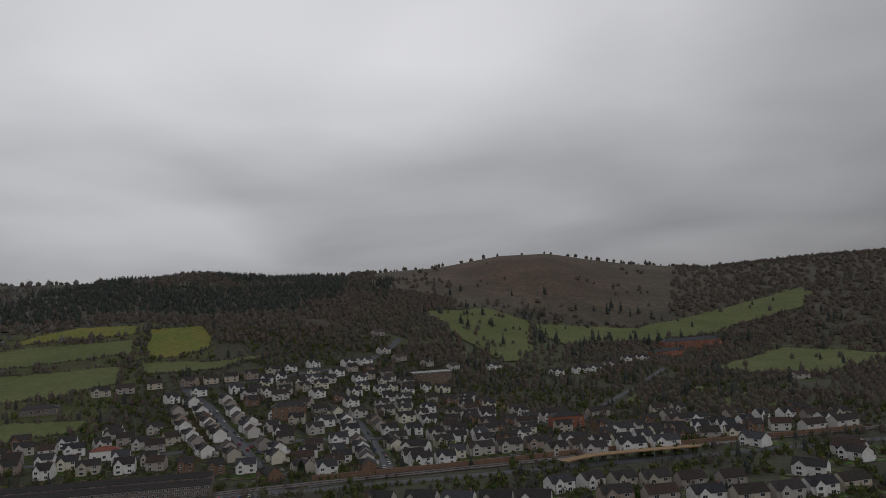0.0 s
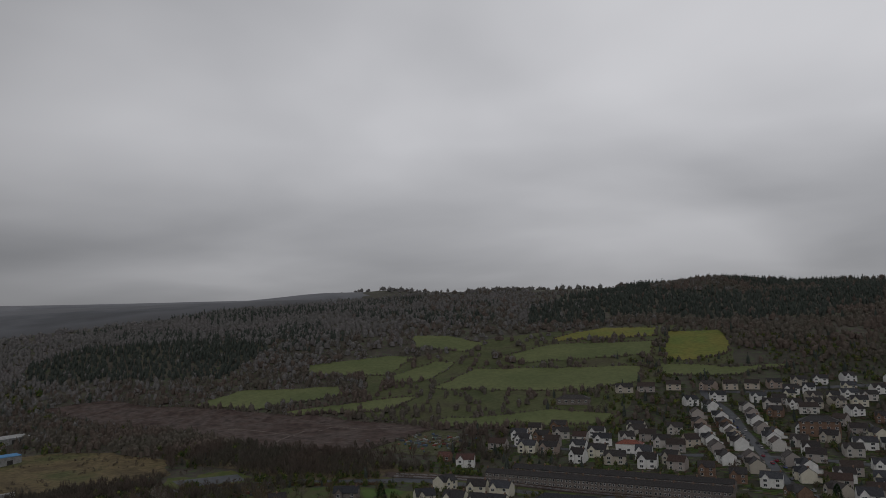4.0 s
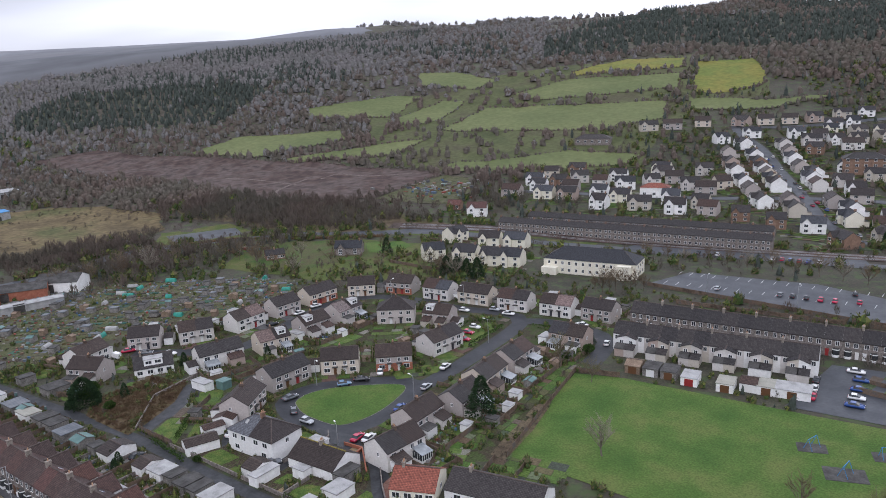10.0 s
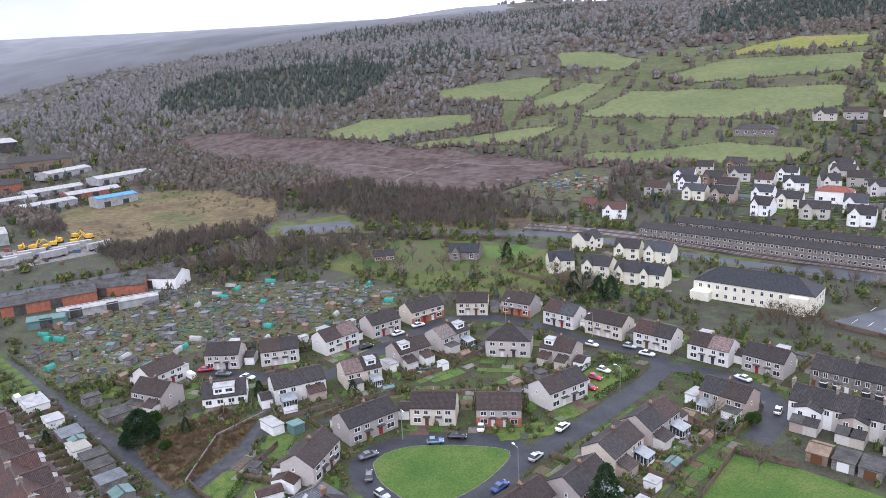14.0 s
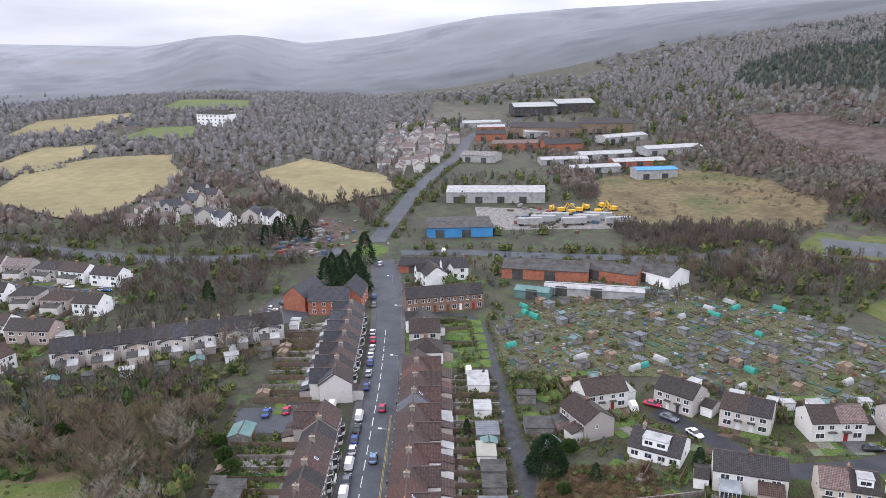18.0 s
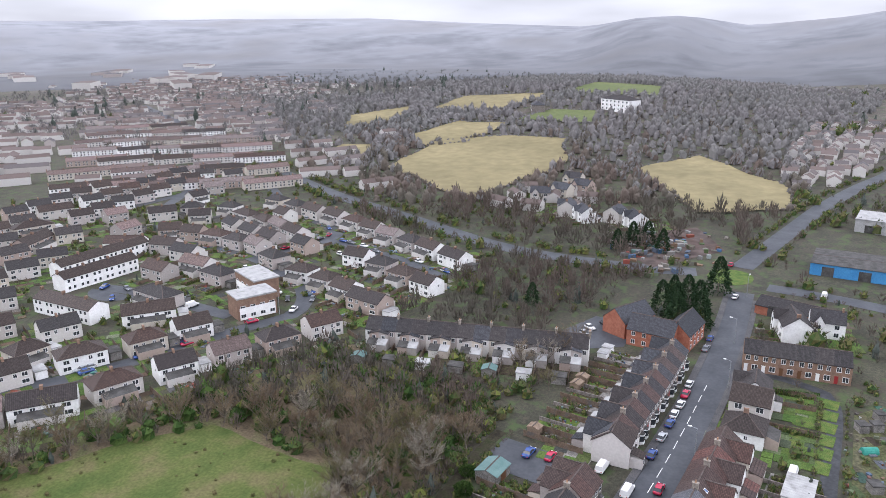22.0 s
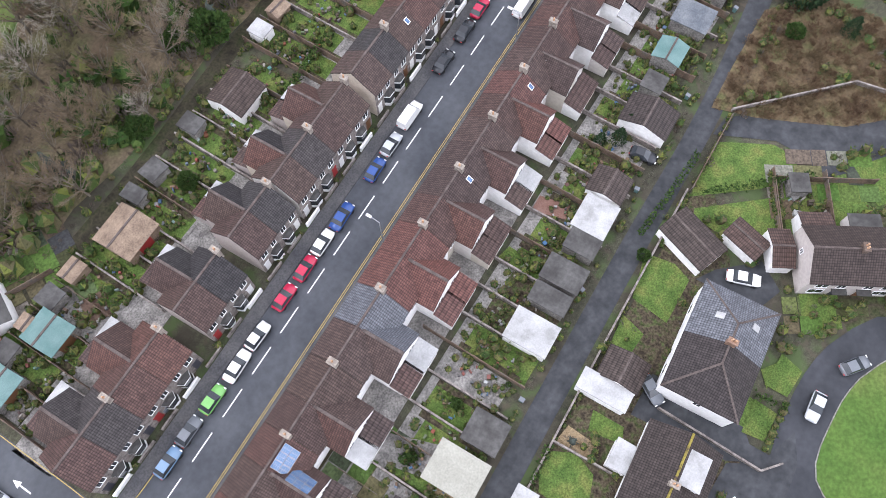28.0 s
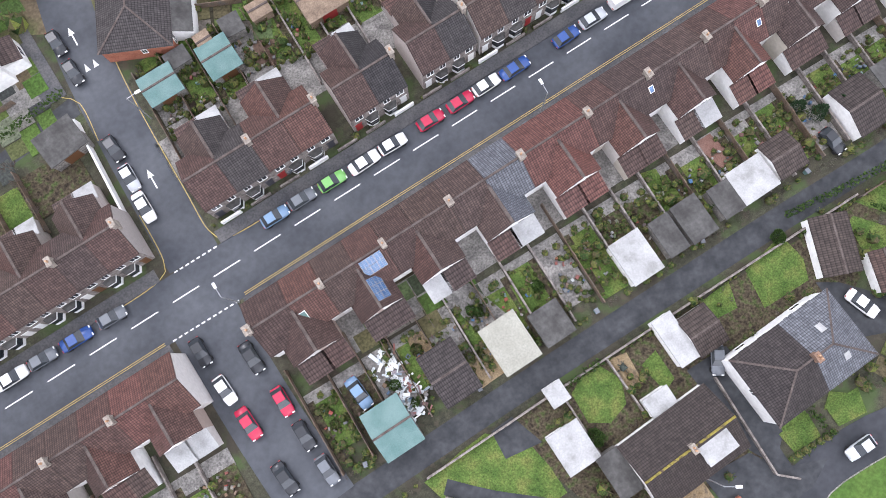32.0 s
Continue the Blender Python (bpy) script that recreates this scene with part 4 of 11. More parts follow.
for ring in ([(-129.5, 7.6), (-126.2, 11.3), (-129, 18), (-135.4, 17.4)], [(-121.5, 4.9), (-116.0, 5.2), (-116.5, 10.1), (-121.2, 9.9)], [(-105.3, 11.2), (-108.2, 14.9), (-103.2, 16.3), (-102.2, 12.3)]):
    patch("lawn", wobbly(ring, 0.3, 3), M["lawn"], 0.115, label="back garden lawn beside the overgrown path", category="lawn")
patch("lawn", [(-72, 27), (-77, 31), (-73, 36), (-68, 32)], M["lawn"], 0.12, label="mown lawn", category="lawn")
patch("lawn", [(11.0, 10.8), (5, 9.9), (1.4, 9.6), (-0.5, 11.2), (-2.6, 13.0), (-3.4, 17), (-3.6, 21), (4, 21), (9, 17)], M["lawn"], 0.10, label="curved mown lawn beside the lane", category="lawn")
for nm_, ring in (("round mown lawn in a bungalow garden", [(-10.4, 11.0), (-12.5, 9.9), (-15.4, 9.9), (-16.8, 12.6), (-15.6, 15.6), (-12.6, 16.6), (-10.2, 15.2)]), ("mown lawn behind the hipped house", [(-38.0, 9.2), (-44.5, 7.9), (-45.2, 12), (-44.2, 14.6), (-37.4, 14.6)]), ("small lawn by the lane", [(-31.0, 9.8), (-35.4, 9.2), (-34.5, 12.8), (-31.0, 12.6)]), ("small lawn between white garages", [(-20.0, 12.6), (-22.6, 12.0), (-22.8, 16.2), (-20.8, 17.0)]), ("front lawn by the loop", [(-30.6, 26.8), (-34.6, 27.6), (-34.4, 29.4), (-30.8, 29.4)]), ("front lawn by the loop", [(-38.5, 27.4), (-41, 29.2), (-36.6, 29.0)])):
    patch("lawn", wobbly(ring, 0.5, 1.5), M["lawn"], 0.115, label=nm_, category="lawn")
patch("garden_ground", [(-0.5, 9.9), (-30, 9.9), (-56, 9.6), (-58, 12), (-50, 18), (-30, 28.5), (-27, 30), (-24, 30), (-10, 29), (-4.5, 22)], M["soil"], 0.07, label="mixed garden soil, paths and planting", category="garden")
CLEARING = [(-216, 150), (-203, 172), (-178, 184), (-150, 200), (-139, 194), (-137, 169), (-150, 150), (-149, 132), (-190, 132)]
patch("meadow", wobbly(CLEARING, 3, 8), M["clearing"], 0.18, 14, "open green rough meadow with scattered shrubs", category="meadow")
patch("lawn", wobbly([(-164, 186), (-150, 199), (-139, 194), (-137, 176), (-148, 174)], 2, 5), M["field"], 0.24, 8, "bright green lawn behind the stone house", category="lawn")
patch("earth_bank", wobbly([(9.0, 47.0), (7.6, 56), (7.0, 64), (5.2, 73), (6.8, 79), (9.0, 74), (11.6, 62), (12.6, 52), (13.0, 46.5)], 0.7, 2), M["litter"], 0.16, label="brown bramble bank along the field edge", category="bank")
# ground round the bungalow: footpath, drives, gravel beds, small lawns
ribbon("footpath", [(9.0, 12.6), (4.6, 16.9), (-2.2, 22.4), (-7.6, 27.6), (-12.6, 31.2), (-17.0, 34.6)], 1.0, -1.0, M["lane"], 0.14, label="narrow dark asphalt footpath between garden walls", category="path", step=2)
patch("drive", [(0.6, 9.8), (-2.6, 9.6), (-4.2, 14.2), (0.8, 13.6)], M["lane"], 0.135, label="dark asphalt drive beside the lawn", category="drive")
patch("drive", [(-24.6, 16.2), (-30.6, 16.2), (-31.5, 28.0), (-27.5, 31.5), (-25.8, 28.4)], M["lane"], 0.10, label="dark asphalt drive beside the bungalow", category="drive")
patch("forecourt", [(-25.6, 28.6), (-27.4, 31.6), (-22.0, 33.5), (-19.4, 32.4), (-19.0, 28.2)], M["lane"], 0.11, label="dark asphalt forecourt before the bungalow", category="drive")
patch("forecourt", [(-27.0, 17.5), (-28.6, 19.6), (-29.1, 27.4), (-29.2, 32.6), (-33.5, 34.2), (-30.0, 36.0), (-24.0, 36.4), (-19.0, 35.6), (-19.2, 32.6), (-25.2, 31.6), (-26.6, 30.0)], M["lane"], 0.105, label="dark asphalt apron between the drives and the loop road", category="drive")
patch("drive", [(5.4, 18.0), (-2.6, 24.8), (-3.2, 29.4), (2.2, 27.0), (7.2, 20.4)], M["red_slabs"], 0.10, label="red gravel drive beside the path", category="drive")
for ring in ([(-18.7, 28.2), (-18.9, 32.3), (-16.5, 32.6), (-15.2, 28.3)], [(-15.0, 37.0), (-16.4, 43.0), (-13.6, 43.4), (-12.2, 38.2)], [(-16.8, 9.9), (-19.3, 10.3), (-19.1, 14.6), (-17.1, 14.2)], [(3.8, -5.7), (1.7, -5.6), (1.1, -2.6), (4.0, -2.5)], [(-0.2, 0.8), (-5.0, 0.6), (-5.4, 4.4), (-0.9, 4.7)]):
    patch("gravel_bed", ring, M["gravel"], 0.15, label="tan gravel and earth garden bed", category="garden")
for ring in ([(-42.0, -8.0), (-44.6, -8.1), (-45.4, -3.8), (-43.3, -3.2)],):
    patch("patio", ring, M["red_slabs"], 0.15, label="red paved patio in a back yard", category="patio")
patch("patio", [(-3.0, -8.0), (-6.8, -7.7), (-8.9, -1.6), (-4.6, -1.2)], M["concrete"], 0.15, label="worn concrete slabs in a back yard", category="patio")
for ring in ([(-11.6, 33.4), (-15.2, 35.1), (-15.4, 36.9), (-12.0, 37.7)], [(-33.5, -8.3), (-35.8, -7.8), (-35.7, -4.4), (-33.0, -4.6)], [(-19.9, -5.0), (-21.9, -4.7), (-22.8, -0.9), (-20.6, -0.8)], [(-11.1, -4.8), (-13.0, -4.4), (-13.2, -0.4), (-11.0, -0.7)], [(-30.0, 28.6), (-34.6, 28.3), (-34.4, 31.4), (-30.4, 31.4)], [(-36.9, 28.6), (-41.8, 28.9), (-41.0, 32.0), (-37.0, 31.6)]):
    patch("lawn", wobbly(ring, 0.25, 1.2), M["lawn"], 0.16, label="small mown garden lawn", category="lawn")
patch("scrub_ground", wobbly([(-130, 128), (-190, 120), (-215, 150), (-180, 190), (-130, 200), (-90, 170), (-95, 148)], 5, 10), M["rough_grass"], 0.12, 14, "rough grass with rubble and shrubs", category="scrub")
bm = bmesh.new()
for i in range(17):
    for y0 in (191, 206):
        x = -9 + i * 4.4
        box(bm, x, x + 0.14, y0 + i * 0.35, y0 + 4.5 + i * 0.35, 0.11, 0.118)
tagged(part("bay_marks", bm, M["road_white"]), "white parking bay lines", "road marking", kind="structure")
# railway
ribbon("railway", [(-176, 220), (-170, 222), (-120, 238), (-60, 246), (0, 256), (60, 268), (150, 285), (300, 312), (520, 350)], 5, -5, M["spoil"], 0.3, label="dark ballasted railway line", category="railway", step=10)
for off in (-3.0, -1.6, 1.6, 3.0):
    ribbon("rail", [(-170, 222), (-120, 238), (-60, 246), (0, 256), (60, 268), (150, 285), (300, 312), (520, 350)], off + 0.08, off - 0.08, M["metal"], 0.45, 0.15, "steel rail", category="rail", step=12)

ribbon("retaining_wall", [(60, 276), (145, 290), (213, 304), (293, 313), (380, 325)], 0.4, -0.4, M["brown_brick"], 2.6, 3.0, "red brick retaining wall beside the railway", category="wall", step=12)
ribbon("canopy", [(190, 268), (207, 279), (235, 284), (268, 288)], 3.2, -3.2, M["canopy"], 4.0, 0.5, "long tan platform canopy roof", category="canopy", step=8)
for k in range(7):
    x_ = 200 + k * 10.5
    bm = bmesh.new()
    box(bm, -0.15, 0.15, -0.15, 0.15, 0, 3.9)
    tagged(part("canopy_post", bm, M["metal"]), "steel post under the platform canopy", "post", "canopy posts").matrix_basis = pose(x_, 277 + k * 1.6, lz(x_, 277 + k * 1.6))
patch("graveyard", wobbly([(283, 502), (316, 452), (345, 398), (390, 440), (390, 548), (349, 590), (310, 560)], 6, 12), M["pasture"], 0.6, 14, "dark green graveyard slope with trees", category="graveyard")
patch("building_site", wobbly([(140, 530), (150, 500), (190, 478), (205, 500), (180, 530)], 4, 8), M["sedge"], 0.6, 14, "bare earth building site", category="waste ground")
# station platforms and their canopies
for y0, lb in ((262, "brown station platform beside the line"), (277, "brown station platform beside the line")):
    ribbon("platform", [(186, y0 + 24), (240, y0 + 34), (300, y0 + 45)], 2, -2, M["concrete"], 1.2, 1.2, lb, category="platform", step=10)

# ---- houses ----


def window_grid(bm, w, h, at=None):
    """One connected window: frame, mullion and two panes."""
    f = 0.09
    xs, zs = (-w / 2, -w / 2 + f, -0.04, 0.04, w / 2 - f, w / 2), (-h / 2, -h / 2 + f, h / 2 - f, h / 2)
    at = at or (lambda x, y, z: (x, y, z))
    v = [[bm.verts.new(at(x, -0.05 - (0.05 if k == 0 else 0), z)) for x in xs] for k, z in enumerate(zs)]
    for k in range(3):
        for i in range(5):
            bm.faces.new((v[k][i], v[k][i + 1], v[k + 1][i + 1], v[k + 1][i])).material_index = 1 if k == 1 and i in (1, 3) else 0
    rim = v[0] + [v[1][5], v[2][5]] + v[3][::-1] + [v[2][0], v[1][0]]
    back = [bm.verts.new(at(x, 0.02, z)) for x, z in [(x, zs[0]) for x in xs] + [(xs[5], zs[1]), (xs[5], zs[2])] + [(x, zs[3]) for x in xs[::-1]] + [(xs[0], zs[2]), (xs[0], zs[1])]]
    for i in range(len(rim)):
        bm.faces.new((rim[i], back[i], back[(i + 1) % len(rim)], rim[(i + 1) % len(rim)]))


def glazing(root, rows):
    """Windows too small to tell apart, joined: rows of (x, y, z, w, h, face)."""
    bm = bmesh.new()
    for x, y, z, w, h, face in rows:
        m = pose(x, y, z, 0, 0, {-1: 0, 1: 180, 2: 90, -2: -90}[face])
        window_grid(bm, w, h, lambda a, b, c, m=m: m @ Vector((a, b, c)))
    tagged(part("glazing", bm, [M["white"], M["glass"]], root), kind="stuff")


def window(parent, x, y, z, w, h, face, name="window"):
    """A white framed window with dark panes on a wall; face: -1 front (-y), 1 back (+y), 2 right end, -2 left end."""
    key = (round(w, 2), round(h, 2))
    if key not in WIN:
        bm = bmesh.new()
        window_grid(bm, w, h)
        me = bpy.data.meshes.new("window")
        bm.to_mesh(me)
        bm.free()
        me.materials.append(M["white"])
        me.materials.append(M["glass"])
        WIN[key] = me
    ob = new(name, WIN[key])
    ob.parent = parent
    ob.matrix_basis = pose(x, y, z, 0, 0, {-1: 0, 1: 180, 2: 90, -2: -90}[face])
    return ob


WIN = {}


def door(parent, x, y, face):
    bm = bmesh.new()
    box(bm, -0.45, 0.45, -0.06, 0.02, 0, 2.05)
    box(bm, -0.55, 0.55, -0.09, 0.02, 2.05, 2.15)
    ob = part("door", bm, M["door"], parent)
    ob.matrix_basis = pose(x, y, 0.1, 0, 0, 0 if face < 0 else 180)
    return ob


def gable_walls(bm, L, W, eave, ridge, y0=0.0, mi=0):
    """Walls of a gabled house: length L along x, depth W along y."""
    a, b, t = L / 2, W / 2, 0.0
    v = {}
    for i, x in enumerate((-a, a)):
        for k, (y, z) in enumerate(((-b, 0), (b, 0), (b, eave), (0, ridge), (-b, eave))):
            v[i, k] = bm.verts.new((x, y + y0, z))
    bm.faces.new([v[0, k] for k in (4, 3, 2, 1, 0)])
    bm.faces.new([v[1, k] for k in range(5)])
    bm.faces.new((v[0, 0], v[1, 0], v[1, 4], v[0, 4]))
    bm.faces.new((v[0, 2], v[1, 2], v[1, 1], v[0, 1]))


def gable_roof(bm, L, W, eave, ridge, y0=0.0, over=0.25, thick=0.16):
    """One shell: two slopes with verges and eaves, and a ridge roll on top."""
    a, b = L / 2 + 0.12, W / 2
    k = (ridge - eave) / b
    e, ez, r = b + over, eave - k * over, 0.15
    sec = [(-e, ez + 0.01), (-e, ez + thick), (-r, ridge + thick - k * r), (-r + 0.02, ridge + thick + 0.06), (r - 0.02, ridge + thick + 0.06), (r, ridge + thick - k * r), (e, ez + thick), (e, ez + 0.01), (0, ridge + 0.01)]
    v = [[bm.verts.new((x, y0 + y, z)) for y, z in sec] for x in (-a, a)]
    n = len(sec)
    for i in range(n):
        f = bm.faces.new((v[0][i], v[1][i], v[1][(i + 1) % n], v[0][(i + 1) % n]))
        f.material_index = 1 if i in (2, 3, 4) else 0
    for side in v:
        bm.faces.new((side[0], side[1], side[2], side[8]))
        bm.faces.new((side[2], side[3], side[4], side[5], side[8])).material_index = 1
        bm.faces.new((side[5], side[6], side[7], side[8]))


def hip_roof(bm, L, W, eave, ridge, inset=None, over=0.3):
    a, b = L / 2 + over, W / 2 + over
    c = max(0.05, a - (inset if inset is not None else b))
    base = [bm.verts.new(p) for p in ((-a, -b, eave), (a, -b, eave), (a, b, eave), (-a, b, eave))]
    r0, r1 = bm.verts.new((-c, 0, ridge)), bm.verts.new((c, 0, ridge))
    bm.faces.new((base[0], base[1], r1, r0))
    bm.faces.new((base[2], base[3], r0, r1))
    bm.faces.new((base[1], base[2], r1))
    bm.faces.new((base[3], base[0], r0))
    bm.faces.new(base[::-1])
    for p, q in ((base[0], r0), (base[3], r0), (base[1], r1), (base[2], r1), (r0, r1)):
        p, q = p.co.copy(), q.co.copy()
        d = q - p
        u = Vector((-d.y, d.x, 0)).normalized() * 0.13
        f = bm.faces.new([bm.verts.new(t) for t in (p - u + Vector((0, 0, 0.05)), p + u + Vector((0, 0, 0.05)), q + u + Vector((0, 0, 0.07)), q - u + Vector((0, 0, 0.07)))])
        f.material_index = 1


def chimney(parent, x, y, z, brick="brick", pots=3):
    bm = bmesh.new()
    box(bm, -0.3, 0.3, -0.55, 0.55, -1.2, 0.9)
    box(bm, -0.38, 0.38, -0.63, 0.63, 0.9, 1.05)
    st = part("chimney", bm, M[brick], parent)
    st.location = (x, y, z)
    if "pot" not in WIN:
        bm = bmesh.new()
        bmesh.ops.create_cone(bm, cap_ends=True, segments=7, radius1=0.15, radius2=0.11, depth=0.5)
        me = bpy.data.meshes.new("chimney_pot")
        bm.to_mesh(me)
        bm.free()
        me.materials.append(M["pot"])
        WIN["pot"] = me
    for i in range(pots):
        ob = new("chimney_pot", WIN["pot"])
        ob.parent = st
        ob.location = (0, (i - (pots - 1) / 2) * 0.4, 1.3)
    return st


def rear_rooms(root, L, W, kind):
    """What the two owners have built on behind: a glazed room, or a flat-roofed or tiled kitchen."""
    for s, k in ((-1, kind[0]), (1, kind[1])):
        x0, d = s * L * 0.27, 3.2 if k == "g" else 2.8
        if k == "-":
            continue
        bm = bmesh.new()
        if k == "g":
            box(bm, x0 - 1.6, x0 + 1.6, W / 2 - 0.02, W / 2 + d, 0, 0.7)
            box(bm, x0 - 1.58, x0 + 1.58, W / 2, W / 2 + d - 0.03, 0.7, 2.15, 1)
            for i in range(6):
                box(bm, x0 - 1.6 + i * 0.62, x0 - 1.5 + i * 0.62, W / 2 + d - 0.06, W / 2 + d, 0.7, 2.2)
            for i in range(5):
                for e in (-1.6, 1.52):
                    box(bm, x0 + e, x0 + e + 0.08, W / 2 + i * (d - 0.08) / 4, W / 2 + i * (d - 0.08) / 4 + 0.08, 0.7, 2.2)
            part("conservatory", bm, [M["white"], M["glass"]], root, "white framed glazed garden room")
        else:
            box(bm, x0 - 1.9, x0 + 1.9, W / 2 - 0.02, W / 2 + d, 0, 2.5)
            part("rear_extension", bm, M["pale"], root)
        bm = bmesh.new()
        w2 = 1.7 if k == "g" else 2.05
        hi = 3.0 if k == "g" else 2.75 if k == "f" else 3.6
        pts = [(x0 - w2, W / 2 + 0.01, hi), (x0 + w2, W / 2 + 0.01, hi), (x0 + w2, W / 2 + d + 0.2, 2.2 if k == "g" else 2.55), (x0 - w2, W / 2 + d + 0.2, 2.2 if k == "g" else 2.55)]
        vt, vb = [bm.verts.new(p) for p in pts], [bm.verts.new((x, y, z - 0.1)) for x, y, z in pts]
        bm.faces.new(vt)
        bm.faces.new(vb[::-1])
        for i in range(4):
            bm.faces.new((vb[i], vb[(i + 1) % 4], vt[(i + 1) % 4], vt[i]))
        part("rear_roof", bm, M["pane_roof"] if k == "g" else M["flat_grey"] if k == "f" else M["roof"], root)


M["pane_roof"] = mat("glazed_roof", [(0.16, 0.18, 0.19), (0.26, 0.28, 0.29)], 0.8, 0.2, fine=0.1)


def semi(label, wall="render", roof="roof", L=11.5, W=7.7, eave=4.5, ridge=6.9, hip=False, full=True, brickbase=False, rear="", roof2="", dormer=0):
    """A pair of semi-detached houses."""
    root = empty("semi_detached_house", label, "house", "semis")
    bm = bmesh.new()
    if hip:
        box(bm, -L / 2, L / 2, -W / 2, W / 2, 0, eave)
    else:
        gable_walls(bm, L, W, eave, ridge)
    part("wall", bm, M[wall], root)
    bm = bmesh.new()
    if hip:
        hip_roof(bm, L, W, eave, ridge)
    else:
        gable_roof(bm, L, W, eave, ridge)
    if not full:
        box(bm, -0.3, 0.3, -0.55, 0.55, ridge - 1.0, ridge + 0.9, 2)
    if roof2:
        half = bm.copy()
        bmesh.ops.bisect_plane(half, geom=half.verts[:] + half.edges[:] + half.faces[:], plane_co=(0.01, 0, 0), plane_no=(1, 0, 0), clear_inner=True)
        bmesh.ops.bisect_plane(bm, geom=bm.verts[:] + bm.edges[:] + bm.faces[:], plane_co=(-0.01, 0, 0), plane_no=(1, 0, 0), clear_outer=True)
        part("roof", half, [M[roof2], M["ridge"]], root)
    part("roof", bm, [M[roof], M["ridge"], M["brown_brick"]], root)
    if dormer:
        bm = bmesh.new()
        x0, yf = dormer * L * 0.25, W / 2 - 0.9
        box(bm, x0 - 1.5, x0 + 1.5, 0.3, yf, eave + 0.3, ridge - 0.1)
        box(bm, x0 - 1.65, x0 + 1.65, 0.15, yf + 0.15, ridge - 0.1, ridge + 0.04, 1)
        window(part("dormer", bm, [M["white"], M["flat_white"]], root), x0, yf, ridge - 0.95, 2.2, 0.95, 1)
    if brickbase:
        bm = bmesh.new()
        box(bm, -L / 2 - 0.04, L / 2 + 0.04, -W / 2 - 0.04, -W / 2, 0, 2.4)
        part("brick_front", bm, M["brick"], root)
    if full:
        chimney(root, 0, 0, ridge - 0.3, "semi_stack", 2)
    if not full:
        bm = bmesh.new()
        xa, xb, ya, yb = -L * 0.3, L * 0.36, W / 2 - 0.02, W / 2 + 2.9
        lo = [bm.verts.new(p) for p in ((xa, ya, 0), (xb, ya, 0), (xb, yb, 0), (xa, yb, 0))]
        hi = [bm.verts.new(p) for p in ((xa, ya, 3.3), (xb, ya, 3.3), (xb, yb, 2.4), (xa, yb, 2.4))]
        bm.faces.new(hi).material_index = 1
        for i in range(4):
            bm.faces.new((lo[i], lo[(i + 1) % 4], hi[(i + 1) % 4], hi[i]))
        part("rear_extension", bm, [M["pale"], M["flat_grey"]], root)
        glazing(root, [(s * L * k, face * W / 2, z, wd, 1.2, face) for s in (-1, 1) for face in (-1, 1) for k, z, wd in ((0.34, eave - 1.05, 1.5), (0.14, eave - 1.05, 1.0), (0.34, 1.45, 1.9))] + [(s * L / 2, 0.8, eave - 1.1, 0.8, 1.0, 2 * s) for s in (-1, 1)])
    for s in (-1, 1) if full else ():
        for face in (-1, 1):
            y = face * W / 2 + (-0.045 if brickbase and face < 0 else 0)
            window(root, s * L * 0.34, face * W / 2, eave - 1.05, 1.5, 1.15, face)
            if full:
                window(root, s * L * 0.14, face * W / 2, eave - 1.05, 1.1, 1.15, face)
            window(root, s * L * 0.34, y, 1.45, 1.9, 1.3, face)
        if full:
            door(root, s * L * 0.13, -W / 2 - (0.05 if brickbase else 0), -1)
            if not hip:
                window(root, s * L / 2, 0.8, eave - 1.1, 0.7, 0.9, 2 * s)
    if full:
        for s in (-1, 1):
            bm = bmesh.new()
            box(bm, s * L * 0.13 - 0.9, s * L * 0.13 + 0.9, -W / 2 - 0.85, -W / 2 + 0.02, 2.35, 2.5)
            part("porch_hood", bm, M["flat_grey"], root)
    if rear:
        rear_rooms(root, L, W, rear)
    return root


